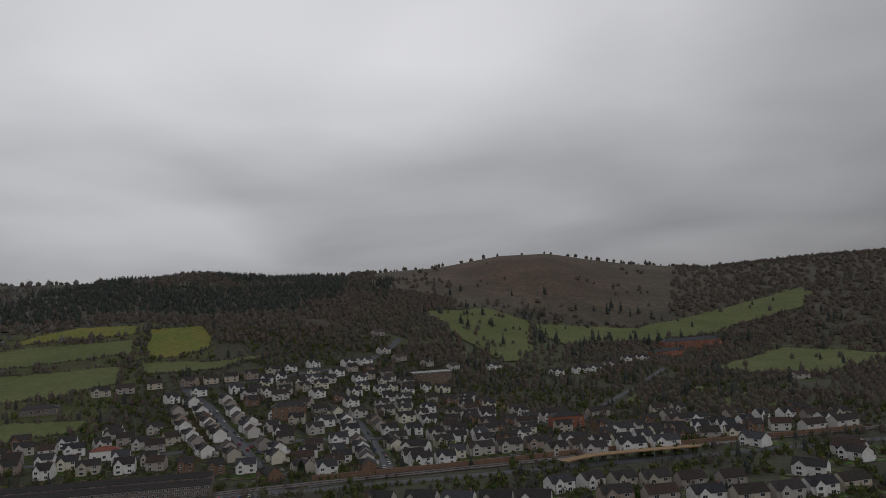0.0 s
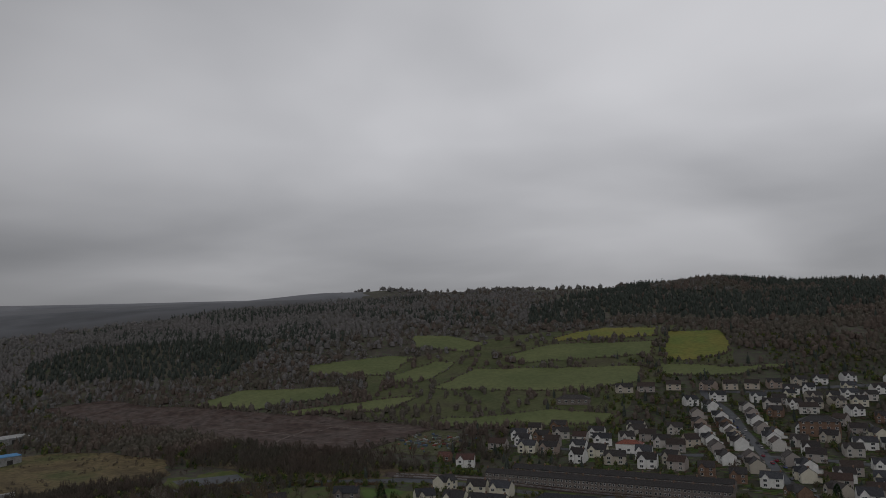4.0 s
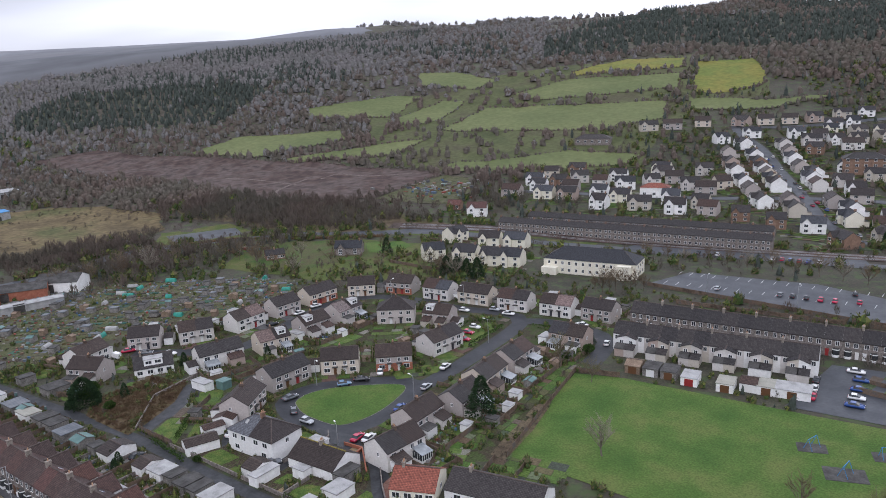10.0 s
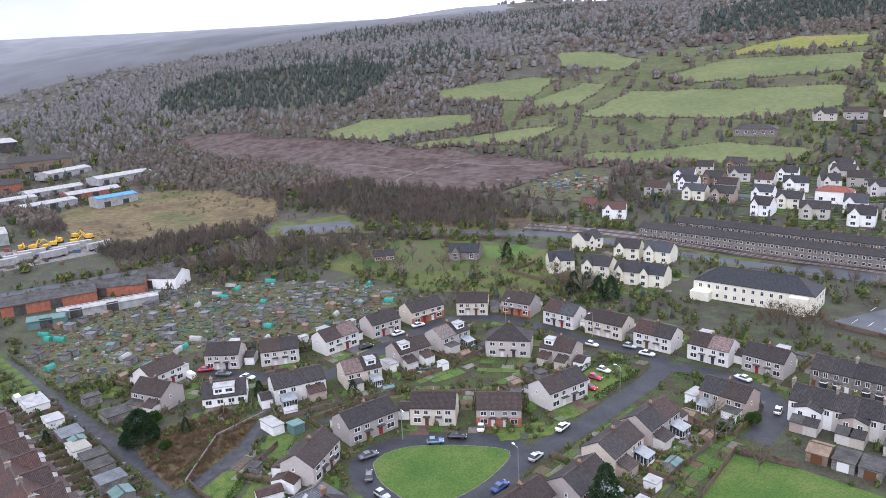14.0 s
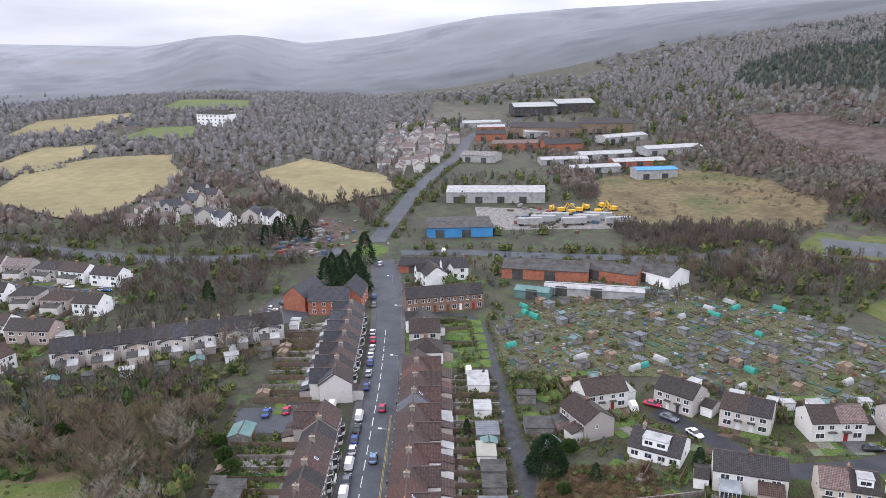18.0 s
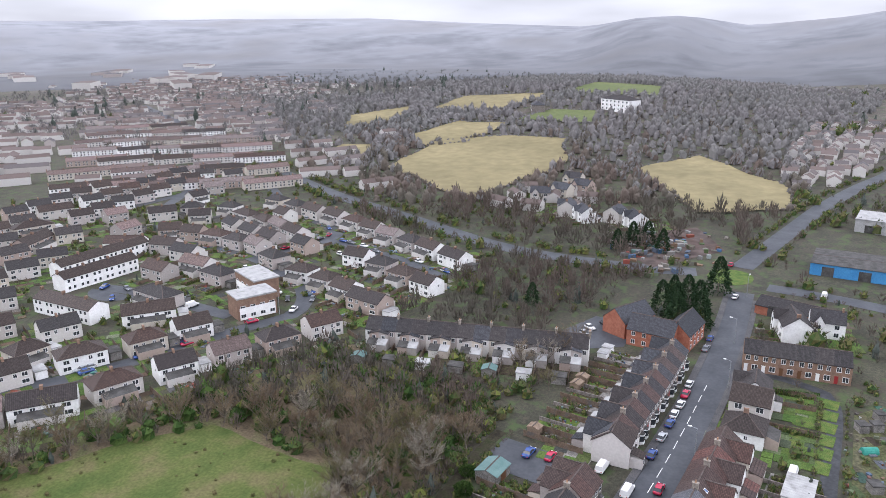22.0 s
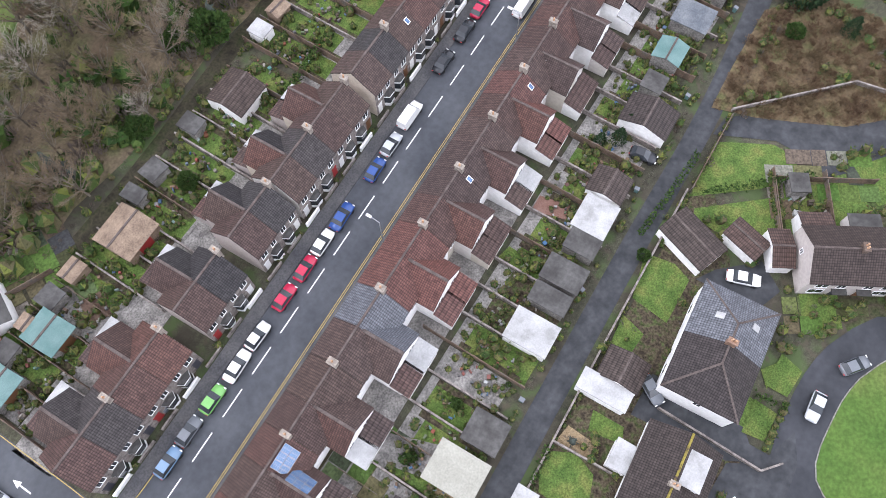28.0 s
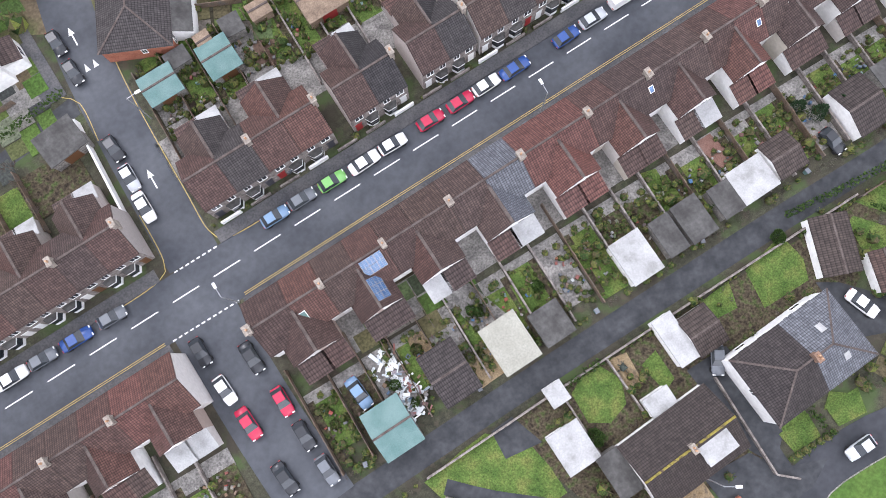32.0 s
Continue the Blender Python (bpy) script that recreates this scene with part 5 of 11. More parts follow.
def small_house(label, wall, roof, L=10.5, W=8.0, eave=5.0, ridge=7.8, category="house"):
    """A far house on the hill: walls, roof, two stacks, windows each its own."""
    root = empty("house", label, category, "hillside houses")
    bm = bmesh.new()
    gable_walls(bm, L, W, eave, ridge)
    g = -L * 0.24
    cross = [(g - 1.8, -W / 2 - 1.3, 0), (g + 1.8, -W / 2 - 1.3, 0), (g + 1.8, -W / 2 - 1.3, eave), (g, -W / 2 - 1.3, ridge - 0.5), (g - 1.8, -W / 2 - 1.3, eave)]
    if roof != "roof":
        a_, b_ = [bm.verts.new(p) for p in cross], [bm.verts.new((x, y + 2.0, z)) for x, y, z in cross]
        bm.faces.new(a_)
        for i in (1, 4):
            bm.faces.new((a_[i], b_[i], b_[(i + 1) % 5], a_[(i + 1) % 5]))
    box(bm, L * 0.1, L * 0.42, W / 2 - 0.02, W / 2 + 2.6, 0, 2.6)
    part("wall", bm, M[wall], root)
    bm = bmesh.new()
    gable_roof(bm, L, W, eave, ridge, over=0.3)
    quadface(bm, [(L * 0.1 - 0.1, W / 2, 3.5), (L * 0.42 + 0.1, W / 2, 3.5), (L * 0.42 + 0.1, W / 2 + 2.8, 2.62), (L * 0.1 - 0.1, W / 2 + 2.8, 2.62)])
    if roof != "roof":
        for sd in (-1, 1):
            quadface(bm, [(g, -W / 2 - 1.55, ridge - 0.35), (g, -0.9, ridge - 0.35), (g + sd * 2.1, -W / 2 + 0.3, eave - 0.2), (g + sd * 2.1, -W / 2 - 1.55, eave - 0.2)])
    if roof == "slate":
        box(bm, L * 0.4 - 0.3, L * 0.4 + 0.3, -0.55, 0.55, ridge - 1.0, ridge + 0.95, 2)
    part("roof", bm, [M[roof], M["ridge"], M["brown_brick"]], root)
    glazing(root, [(s * L * 0.26, (-W / 2 - 1.31 if f < 0 and s < 0 and roof != "roof" else f * W / 2), z, 1.7, 1.4, f) for s in (-1, 1) for z in (1.5, eave - 1.1) for f in (-1, 1) if f < 0 or s < 0 or z > 3] + [(L * 0.26, W / 2 + 2.61, 1.4, 1.6, 1.2, 1)])
    return root


def place(proto, poses):
    """Copies of a thing at the poses, itself at the first."""
    made = [copy_thing(proto, m) for m in poses[1:]]
    proto.matrix_basis = poses[0]
    return [proto] + made


def spot(x, y, angle, sx=1.0, sy=1.0, dz=0.0):
    return pose(x, y, lz(x, y) + dz, 0, 0, angle) @ Matrix.Diagonal((sx, sy, 1, 1))


def stand(kinds, rows, L0, extra=0.0, flip=None, dz=0.0):
    """Rows of (x, y, angle, ridge length); each row takes the next kind of house in turn."""
    groups = [[] for _ in kinds]
    for i, (x, y, a, length) in enumerate(rows):
        a = a % 180
        if flip and flip(x, y, a):
            a += 180
        groups[(i * 7 + int(abs(x))) % len(kinds)].append(spot(x, y, a, min(1.6, max(0.62, (length + extra) / L0)), 1, dz))
    for k, g in zip(kinds, groups):
        if g:
            place(k(), g)


CUL = [(-124.8, 43.4, 48, 10.3), (-115.8, 56.1, 62, 11.3), (-111.7, 72.8, 92, 12.4), (-111.8, 89.8, 87, 11.0), (-111.5, 106.7, 85, 13.2), (-103.6, 122.7, 42, 10.8), (-91.2, 133.1, 15, 11.2), (-73.5, 134.4, 7, 11.6), (-58.0, 136.8, 7, 13.0), (-41.7, 137.8, 7, 11.9), (-25.6, 139.9, 7, 11.8), (-11.2, 142.4, 2, 11.3), (-8.0, 115.9, 3, 11.7), (-87.1, 81.5, 85, 10.9), (-87.7, 97.1, 91, 11.7), (-55.3, 111.0, 14, 10.1), (-40.6, 92.3, 84, 13.3), (-55.1, 64.0, 42, 11.2), (-43.5, 74.3, 43, 10.8), (-62.1, 48.6, 87, 13.6), (-91.4, 47.6, 74, 13.9), (-86.2, 63.8, 74, 10.6)]
CUL_B = [(-126.2, 24.4, 106, 11.4), (-113.6, 19.2, 25, 10.8), (-56.6, 30.6, 120, 12.6), (-13.1, 49.0, 92, 11.5), (-13.4, 77.7, 96, 12.5), (-14.4, 92.8, 94, 13.0), (-7.8, 34.8, 84, 11.8), (-10.1, 62.4, 95, 11.4)]
ROAD_C = [(-97, 60), (-100, 85), (-103, 105), (-97, 121), (-80, 126), (-58, 127), (-42, 130), (-30, 110), (-28, 90), (-27, 70), (-37, 48), (-15, 131), (-52, 45), (-36, 67), (-112, 44)]


def face_road(x, y, a):
    """True where the front (-y side) must turn round to face the nearest road point."""
    px_, py_ = min(ROAD_C, key=lambda p: (p[0] - x) ** 2 + (p[1] - y) ** 2)
    fx, fy = math.sin(radians(a)), -math.cos(radians(a))
    return (px_ - x) * fx + (py_ - y) * fy < 0


stand([lambda: semi("grey rendered semi-detached pair with brown tiled roof", rear="gf"), lambda: semi("rendered semi-detached pair with brick ground floor", brickbase=True, rear="gt"), lambda: semi("pale rendered semi-detached pair, one half under grey tiles", "pale", "roof", rear="fg", roof2="slate"), lambda: semi("pebble-dashed semi-detached pair with dark roof", "render", "roof_dark", rear="tg"), lambda: semi("rendered semi-detached pair with a pale rear dormer", "render", "roof", rear="tt", dormer=1), lambda: semi("rendered semi-detached pair, one half under faded red tiles", "render", "roof", rear="gf", roof2="roof_pink", dormer=-1)], CUL, 11.5, -0.4, face_road)
stand([lambda: semi("grey rendered semi-detached pair with brown tiled roof", rear="tf"), lambda: semi("beige rendered semi-detached pair with brown roof", "render", "roof", rear="gt", roof2="roof_dark")], CUL_B, 11.5, -0.4, face_road)
place(semi("rendered corner house with hipped brown roof", "render", "roof", 13.5, 11.0, 5.0, 8.4, True), [spot(-70.4, 105.9, 37, 0.95, 0.8)])


def bungalow(label, wall, roof, L, W, dormer=None, stack=-0.3, ridge="ridge"):
    root = empty("bungalow", label, "bungalow")
    bm = bmesh.new()
    gable_walls(bm, L, W, 2.6, 5.2)
    part("wall", bm, M[wall], root)
    bm = bmesh.new()
    gable_roof(bm, L, W, 2.6, 5.2)
    part("roof", bm, [M[roof], M[ridge]], root)
    chimney(root, L * stack, 0, 5.2, "buff", 2)
    for s in (-0.36, -0.1, 0.15, 0.37):
        window(root, L * s, -W / 2, 1.4, 1.6, 1.2, -1)
    for s in (-1, 1):
        window(root, s * L / 2, 0, 1.5, 1.2, 1.1, 2 * s)
    if dormer:
        bm = bmesh.new()
        x0, hw, yf, yb = dormer
        box(bm, x0 - hw, x0 + hw, yf, yb, 3.0, 4.95)
        box(bm, x0 - hw - 0.15, x0 + hw + 0.15, yf - 0.15, yb + 0.2, 4.95, 5.07, 1)
        d = part("dormer", bm, [M["white_render"], M["flat_white"]], root)
        for x in (-0.5, 0.5):
            window(d, x0 + hw * x, yf, 4.05, hw * 0.7, 1.0, -1)
    return root




def half_slate_house():
    """A hipped pair near the lane: brown tiles on one half, grey slates on the other."""
    root = empty("semi_detached_house", "rendered hipped pair, half brown tiles, half grey slates", "house", "semis")
    L, W, e, r = 14.6, 9.2, 5.0, 7.9
    bm = bmesh.new()
    box(bm, -L / 2, L / 2, -W / 2, W / 2, 0, e)
    part("wall", bm, M["pale"], root)
    for side, m in ((1, "roof"), (-1, "slate_row")):
        bm = bmesh.new()
        hip_roof(bm, L, W, e, r)
        bmesh.ops.bisect_plane(bm, geom=bm.verts[:] + bm.edges[:] + bm.faces[:], plane_co=(0, 0, 0), plane_no=(side, 0, 0), clear_inner=True)
        part("roof", bm, [M[m], M["ridge"]], root)
    chimney(root, 0, 0, r, "brown_brick", 2)
    for s in (-1, 1):
        for f in (-1, 1):
            for x, z in ((0.34, 3.9), (0.14, 3.9), (0.3, 1.4)):
                window(root, s * L * x, f * W / 2, z, 1.5, 1.2, f)
        window(root, s * L / 2, 0, 3.9, 1.0, 1.1, 2 * s)
    for x, y in ((-3.2, -2.0), (-3.8, 2.4)):
        bm = bmesh.new()
        box(bm, -0.4, 0.4, -0.55, 0.55, -0.02, 0.07)
        part("rooflight", bm, M["flat_white"], root).matrix_basis = pose(x, y, r - abs(y) * 0.6 + 0.03, 32 if y < 0 else -32, 0, 0)
    root.matrix_basis = spot(-36.2, 21.3, 4)


half_slate_house()
place(bungalow("white bungalow with brown roof and a pale flat dormer", "white_render", "roof", 13.2, 8.8, (2.9, 2.0, -2.9, -0.4), 0.02, "ridge_moss"), [spot(-18.5, 23.2, 184)])
place(bungalow("white bungalow with a flat dormer", "white_render", "roof_dark", 11, 9, (0, 2.6, -3.9, -0.4)), [spot(-103.3, 33.1, 61)])
place(bungalow("cream bungalow with a red tiled roof", "cream_render", "red_roof", 9.5, 9.5), [spot(5, 27.5, 24)])
place(bungalow("long white bungalow with black tiled roof", "white_render", "roof_dark", 20, 9), [spot(20.9, 33.6, 11)])


def terrace_unit(label, wall_front, wall_back, roof, wing=True, bay=True, chim=True, mirror=False, w=4.35, depth=7.2, eave=5.2, ridge=7.9, group="terrace", lean="", wl=2.6, wt=7.25):
    """One house of a terrace: front at -y, the rear wing at one side of the back."""
    root = empty("terraced_house", label, "terraced house", group)
    bm = bmesh.new()
    gable_walls(bm, w, depth, eave, ridge)
    for f in bm.faces:
        f.material_index = 0 if f.calc_center_median().y < -0.1 else 1
    part("wall", bm, [M[wall_front], M[wall_back]], root)
    bm = bmesh.new()
    gable_roof(bm, w - 0.26, depth, eave, ridge)
    part("roof", bm, [M[roof], M["ridge"]], root)
    s = -1 if mirror else 1
    if chim:
        chimney(root, -s * w / 2, 0, ridge + 0.1, "buff", 1)
    window(root, -s * w * 0.22, -depth / 2, eave - 1.1, 1.2, 1.4, -1)
    window(root, s * w * 0.24, -depth / 2, eave - 1.1, 1.0, 1.4, -1)
    door(root, -s * w * 0.3, -depth / 2, -1)
    if bay:
        bm = bmesh.new()
        ring = [(0.95, 0), (0.55, -0.75), (-0.55, -0.75), (-0.95, 0)]
        rows = [[bm.verts.new((x * k, y * k, z)) for x, y in ring] for k, z in ((1, 0), (1, 0.75), (1, 2.1), (1.06, 2.12), (1.06, 2.4), (0.5, 2.75))]
        for q, (lo, hi) in enumerate(zip(rows, rows[1:])):
            for i in range(3):
                bm.faces.new((lo[i], lo[i + 1], hi[i + 1], hi[i])).material_index = 1 if q == 1 else 2 if q == 4 else 0
        bm.faces.new(rows[-1]).material_index = 2
        b = part("bay_window", bm, [M["white"], M["glass"], M["flat_grey"]], root)
        b.location = (s * w * 0.18, -depth / 2, 0.1)
    else:
        window(root, s * w * 0.2, -depth / 2, 1.5, 1.5, 1.5, -1)
    if wing:
        bm = bmesh.new()
        x0, ww = s * (w / 2 - 1.4), 2.8
        gable_walls(bm, wl, ww, 4.5, 4.5 + 0.3)
        bmesh.ops.bisect_plane(bm, geom=bm.verts[:] + bm.edges[:] + bm.faces[:], plane_co=(0, 0, -1), plane_no=(0, 0, 1))
        for v in bm.verts:
            if v.co.y * s > 0.5 and v.co.z > 4:
                v.co.z = wt
            elif abs(v.co.y) < 0.1 and v.co.z > 4:
                v.co.z = (wt + 4.75) / 2
        for v in bm.verts:
            v.co = Vector((x0 + v.co.y, depth / 2 + wl / 2 + v.co.x - 0.02, v.co.z))
        wg = part("rear_wing", bm, M[wall_back], root)
        bm = bmesh.new()
        xa, xb = x0 - s * (ww / 2 + 0.2), x0 + s * (ww / 2)
        top = [(xa, depth / 2 + 0.2, 4.75), (xb, depth / 2 - 3.0, wt + 0.2), (xb, depth / 2 + wl + 0.15, wt + 0.2), (xa, depth / 2 + wl + 0.15, 4.75)]
        vt, vb = [bm.verts.new(p) for p in top], [bm.verts.new((x, y, z - 0.14)) for x, y, z in top]
        bm.faces.new(vt)
        bm.faces.new(vb[::-1])
        for i in range(4):
            bm.faces.new((vb[i], vb[(i + 1) % 4], vt[(i + 1) % 4], vt[i]))
        ring = [(xb, depth / 2 - 3.0, wt + 0.15), (xb - s * 0.17, depth / 2 - 3.0, wt + 0.15), (xb - s * 0.17, depth / 2 + wl + 0.16, wt + 0.15), (xb, depth / 2 + wl + 0.16, wt + 0.15)]
        lo, hi = [bm.verts.new(p) for p in ring], [bm.verts.new((x, y, wt + 0.29)) for x, y, z in ring]
        bm.faces.new(hi).material_index = 1
        for i in range(4):
            bm.faces.new((lo[i], lo[(i + 1) % 4], hi[(i + 1) % 4], hi[i])).material_index = 1
        part("wing_roof", bm, [M[roof], M["ridge"]], root)
        window(root, x0, depth / 2 + wl - 0.02, 3.6, 1.1, 1.2, 1)
        bm = bmesh.new()
        box(bm, x0 - 1.4, x0 + 1.4, depth / 2 + wl - 0.03, depth / 2 + wl + 2.6, 0, 2.5)
        part("rear_extension", bm, M[wall_back], root)
        bm = bmesh.new()
        pts = [(x0 - 1.55, depth / 2 + wl, 3.3), (x0 + 1.55, depth / 2 + wl, 3.3), (x0 + 1.55, depth / 2 + wl + 2.8, 2.45), (x0 - 1.55, depth / 2 + wl + 2.8, 2.45)]
        vt, vb = [bm.verts.new(p) for p in pts], [bm.verts.new((x, y, z - 0.12)) for x, y, z in pts]
        bm.faces.new(vt)
        bm.faces.new(vb[::-1])
        for i in range(4):
            bm.faces.new((vb[i], vb[(i + 1) % 4], vt[(i + 1) % 4], vt[i]))
        part("lean_to_roof", bm, M[lean or roof], root)
    window(root, -s * w * 0.25, depth / 2, eave - 1.2, 1.1, 1.3, 1)
    if not wing:
        window(root, s * w * 0.25, depth / 2, eave - 1.2, 1.1, 1.3, 1)
        window(root, s * w * 0.2, depth / 2, 1.4, 1.6, 1.5, 1)
    return root


def terrace(x0, x1, v, back, protos, w=4.35):
    """Houses side by side along the main street; back True: fronts look south."""
    n = max(1, round((x0 - x1) / w))
    sx = (x0 - x1) / (n * w)
    lists = {}
    for i in range(n):
        x = x0 - (i + 0.5) * w * sx
        turn = math.degrees(math.atan(0.033 + 0.0011 * max(0.0, -130 - x)))
        k = (i // 2 * 2 + i % 2) % len(protos)
        lists.setdefault(k, []).append(pose(x, yc(x) + v, 0, 0, 0, turn + (0 if back else 180)) @ Matrix.Diagonal((sx, 1, 1, 1)))
    for k, poses in lists.items():
        place(protos[k](), poses)


def n_unit(mirror, roof="roof_row", back="pale", lean="", words="brown tiled"):
    return lambda: terrace_unit(f"terraced house with {words} roof and pale rear wing", "stone", back, roof, True, True, mirror, mirror, group="north terrace", lean=lean)


def s_unit(mirror, wing=True, roof="roof_row", words="stone-fronted"):
    return lambda: terrace_unit(f"{words} terraced house with white bay window", "stone", "render", roof, wing, True, mirror, mirror, group="south terrace", lean="flat_white" if mirror else "")




def terrace_pairs(centres, first, last, v, kinds):
    """Pairs of houses that share a rear wing at each centre; kinds: (roof, back, lean-to, words) for the two."""
    edges = [first] + [(a + b) / 2 for a, b in zip(centres, centres[1:])] + [last]
    lists = {}
    for i, c in enumerate(centres):
        for mirror, lo, hi in ((True, c, edges[i]), (False, edges[i + 1], c)):
            x, w = (lo + hi) / 2, hi - lo
            turn = math.degrees(math.atan(0.033 + 0.0011 * max(0.0, -130 - x)))
            key = (mirror,) + kinds[i % len(kinds)][0 if mirror else 1]
            lists.setdefault(key, []).append(pose(x, yc(x) + v, 0, 0, 0, turn) @ Matrix.Diagonal((w / 4.35, 1, 1, 1)))
    for (mirror, roof, back, lean, words), poses in lists.items():
        place(n_unit(mirror, roof, back, lean, words)(), poses)


BR, BW, BF = ("roof_row", "pale", "", "brown tiled"), ("roof_row", "white_render", "flat_white", "brown tiled"), ("roof_row", "white_render", "", "brown tiled")
SL, RD = ("slate_row", "white_render", "flat_white", "grey slate"), ("red_row", "white_render", "", "rust-red tiled")
PAIRS = [13.6, 4.4, -4.1, -14.5, -24.9, -34.1] + [-43.0 - 8.62 * k for k in range(12)]
terrace_pairs(PAIRS, 19.0, -142.2, 10.0, [(BR, BR), (BR, BF), (BW, BF), (BF, SL), (RD, RD), (BR, BF), (BF, BW), (BF, RD), (BR, BR), (BR, BF), (BW, BR), (BR, BF), (BF, BR), (BW, BF), (BR, SL), (BF, BF), (BR, RD), (BR, BR)])
terrace(64.0, 29.0, 10.2, True, [n_unit(True), n_unit(False, back="white_render"), n_unit(True, "red_row", "white_render", "flat_white", "rust-red tiled"), n_unit(False, lean="flat_white")])
for a, b, wing in ((17.3, -1.6, True), (-4.2, -12.9, True), (-15.2, -23.6, True), (-24.2, -41.5, True), (-43.0, -103.5, False)):
    terrace(a, b, -10.0, False, [s_unit(False, wing), s_unit(True, wing, "roof_dark"), s_unit(False, wing, "roof_row"), s_unit(True, wing)])
terrace(70.0, 26.8, -10.0, False, [s_unit(False), s_unit(True)])
place(semi("low brick hall with dark hipped roof", "brick", "roof_dark", 12.5, 9.5, 3.2, 5.8, True, full=False), [spot(12.4, -62.8, 66)])
place(small_house("white end house beside the side street", "white_render", "roof_row", 12, 8), [spot(35.5, -69, 92), spot(47, -60, 92)])
terrace(-104.5, -113.0, -10.2, False, [s_unit(False)])
terrace(-127.0, -182.0, -10.5, False, [s_unit(False, True, "slate"), s_unit(True, True, "roof_row")])
place(small_house("gabled house standing end-on to the street", "pale", "roof", 9, 8), [spot(-131, -41, 8), spot(-164.5, -20.5, 94, 1.0)])
place(semi("low white house with brown hipped roof", "white_render", "roof", 8.5, 9.0, 3.4, 6.4, True, full=False), [spot(-153.5, -19.5, 5)])
place(small_house("white gabled house with faded brown roof", "white_render", "roof_dark", 9.5, 7.5, 4.4, 7.0), [spot(-172.5, -21.5, 9, 0.9)])


def row(x, y, angle, length, unit, w, alt=None):
    """A straight terrace centred on a place."""
    n = max(1, round(length / w))
    c, s = math.cos(radians(angle)), math.sin(radians(angle))
    ps, qs = [], []
    for i in range(n):
        d = (i - (n - 1) / 2) * length / n
        px_, py_ = x + c * d, y + s * d
        (qs if alt and i % 2 else ps).append(pose(px_, py_, lz(x, y), 0, 0, angle) @ Matrix.Diagonal((length / n / w, 1, 1, 1)))
    place(unit(), ps)
    if qs:
        place(alt(), qs)


def white_unit(mirror):
    return lambda: terrace_unit("terraced house, white bays and dark stone front", "stone", "white_render", "roof_dark", False, True, mirror, mirror, w=4.6, group="park terrace")


row(42, 147.5, 6, 84, white_unit(False), 4.6, white_unit(True))
def back_unit(mirror):
    return lambda: terrace_unit("white-backed terraced house with dark roof", "stone", "pale", "roof_dark", True, True, mirror, mirror, w=4.6, group="park terrace", lean="flat_grey" if mirror else "roof_dark", wl=2.4, wt=5.6)


row(31, 127, 188.5, 55, back_unit(False), 4.6, back_unit(True))
row(-160.7, -94.7, 290, 64, lambda: terrace_unit("grey rendered terraced house with slate roof", "stone", "render", "slate", True, False, True, w=4.6, group="lower terrace", lean="flat_white", wl=1.6, wt=5.2), 4.6, lambda: terrace_unit("pale rendered terraced house with brown roof", "stone", "pale", "roof_dark", True, False, False, True, w=4.6, group="lower terrace", lean="flat_grey", wl=1.6, wt=5.2))
row(-195, -16, 102, 26, lambda: terrace_unit("brown brick terraced house with dark roof", "brown_brick", "brown_brick", "roof_dark", False, False, False, w=4.4, group="brick terrace"), 4.4)

# cream houses and the long care building by the railway
place(small_house("white gabled house with rust-red roof below the plots", "white_render", "red_row", 11, 8), [spot(-143, 256, 30)])
place(small_house("small brick house with red roof below the plots", "brown_brick", "red_row", 8, 7, 3.0, 5.4), [spot(-163, 262, 20)])
place(small_house("old grey stone house in the meadow", "stone", "slate", 13, 8, 3.6, 6.4), [spot(-156, 168, 35)])
place(semi("tumbledown brick barn with mossy roof in the meadow", "brown_brick", "roof_dark", 9, 6, 2.6, 4.6, full=False), [spot(-181, 143, 60)])
place(small_house("cream rendered house with grey slate roof", "cream_render", "slate", 11, 8.5), [spot(-113.2, 179.3, 51, 0.9), spot(-97.5, 183.8, 16), spot(-84, 184.5, 14, 0.85), spot(-75, 187, 14, 0.85), spot(-103.8, 211.9, 21, 0.95), spot(-91, 215.3, 12), spot(-125.8, 212.8, 81, 0.95)])


def care_home():
    root = empty("care_building", "long cream two-storey building with hipped slate roof", "building")
    bm = bmesh.new()
    box(bm, -24, 24, -8, 8, 0, 6)
    part("wall", bm, M["cream_render"], root)
    bm = bmesh.new()
    hip_roof(bm, 48, 16, 6, 10.2, 9)
    part("roof", bm, [M["slate"], M["ridge"]], root)
    bm = bmesh.new()
    box(bm, 15, 22, -11, -8, 0, 5.6)
    part("annexe", bm, M["cream_render"], root)
    bm = bmesh.new()
    box(bm, -24, -16, -12, -8, 0, 3)
    part("annexe", bm, M["cream_render"], root)
    for i in range(11):
        for z in (1.6, 4.5):
            window(root, -21 + i * 3.6, -8, z, 1.3, 1.4, -1)
    for z in (1.6, 4.5):
        for y in (-4, 0, 4):
            window(root, 24, y, z, 1.3, 1.4, 2)
    root.matrix_basis = spot(-40, 194, 10, 0.8, 0.85)


care_home()


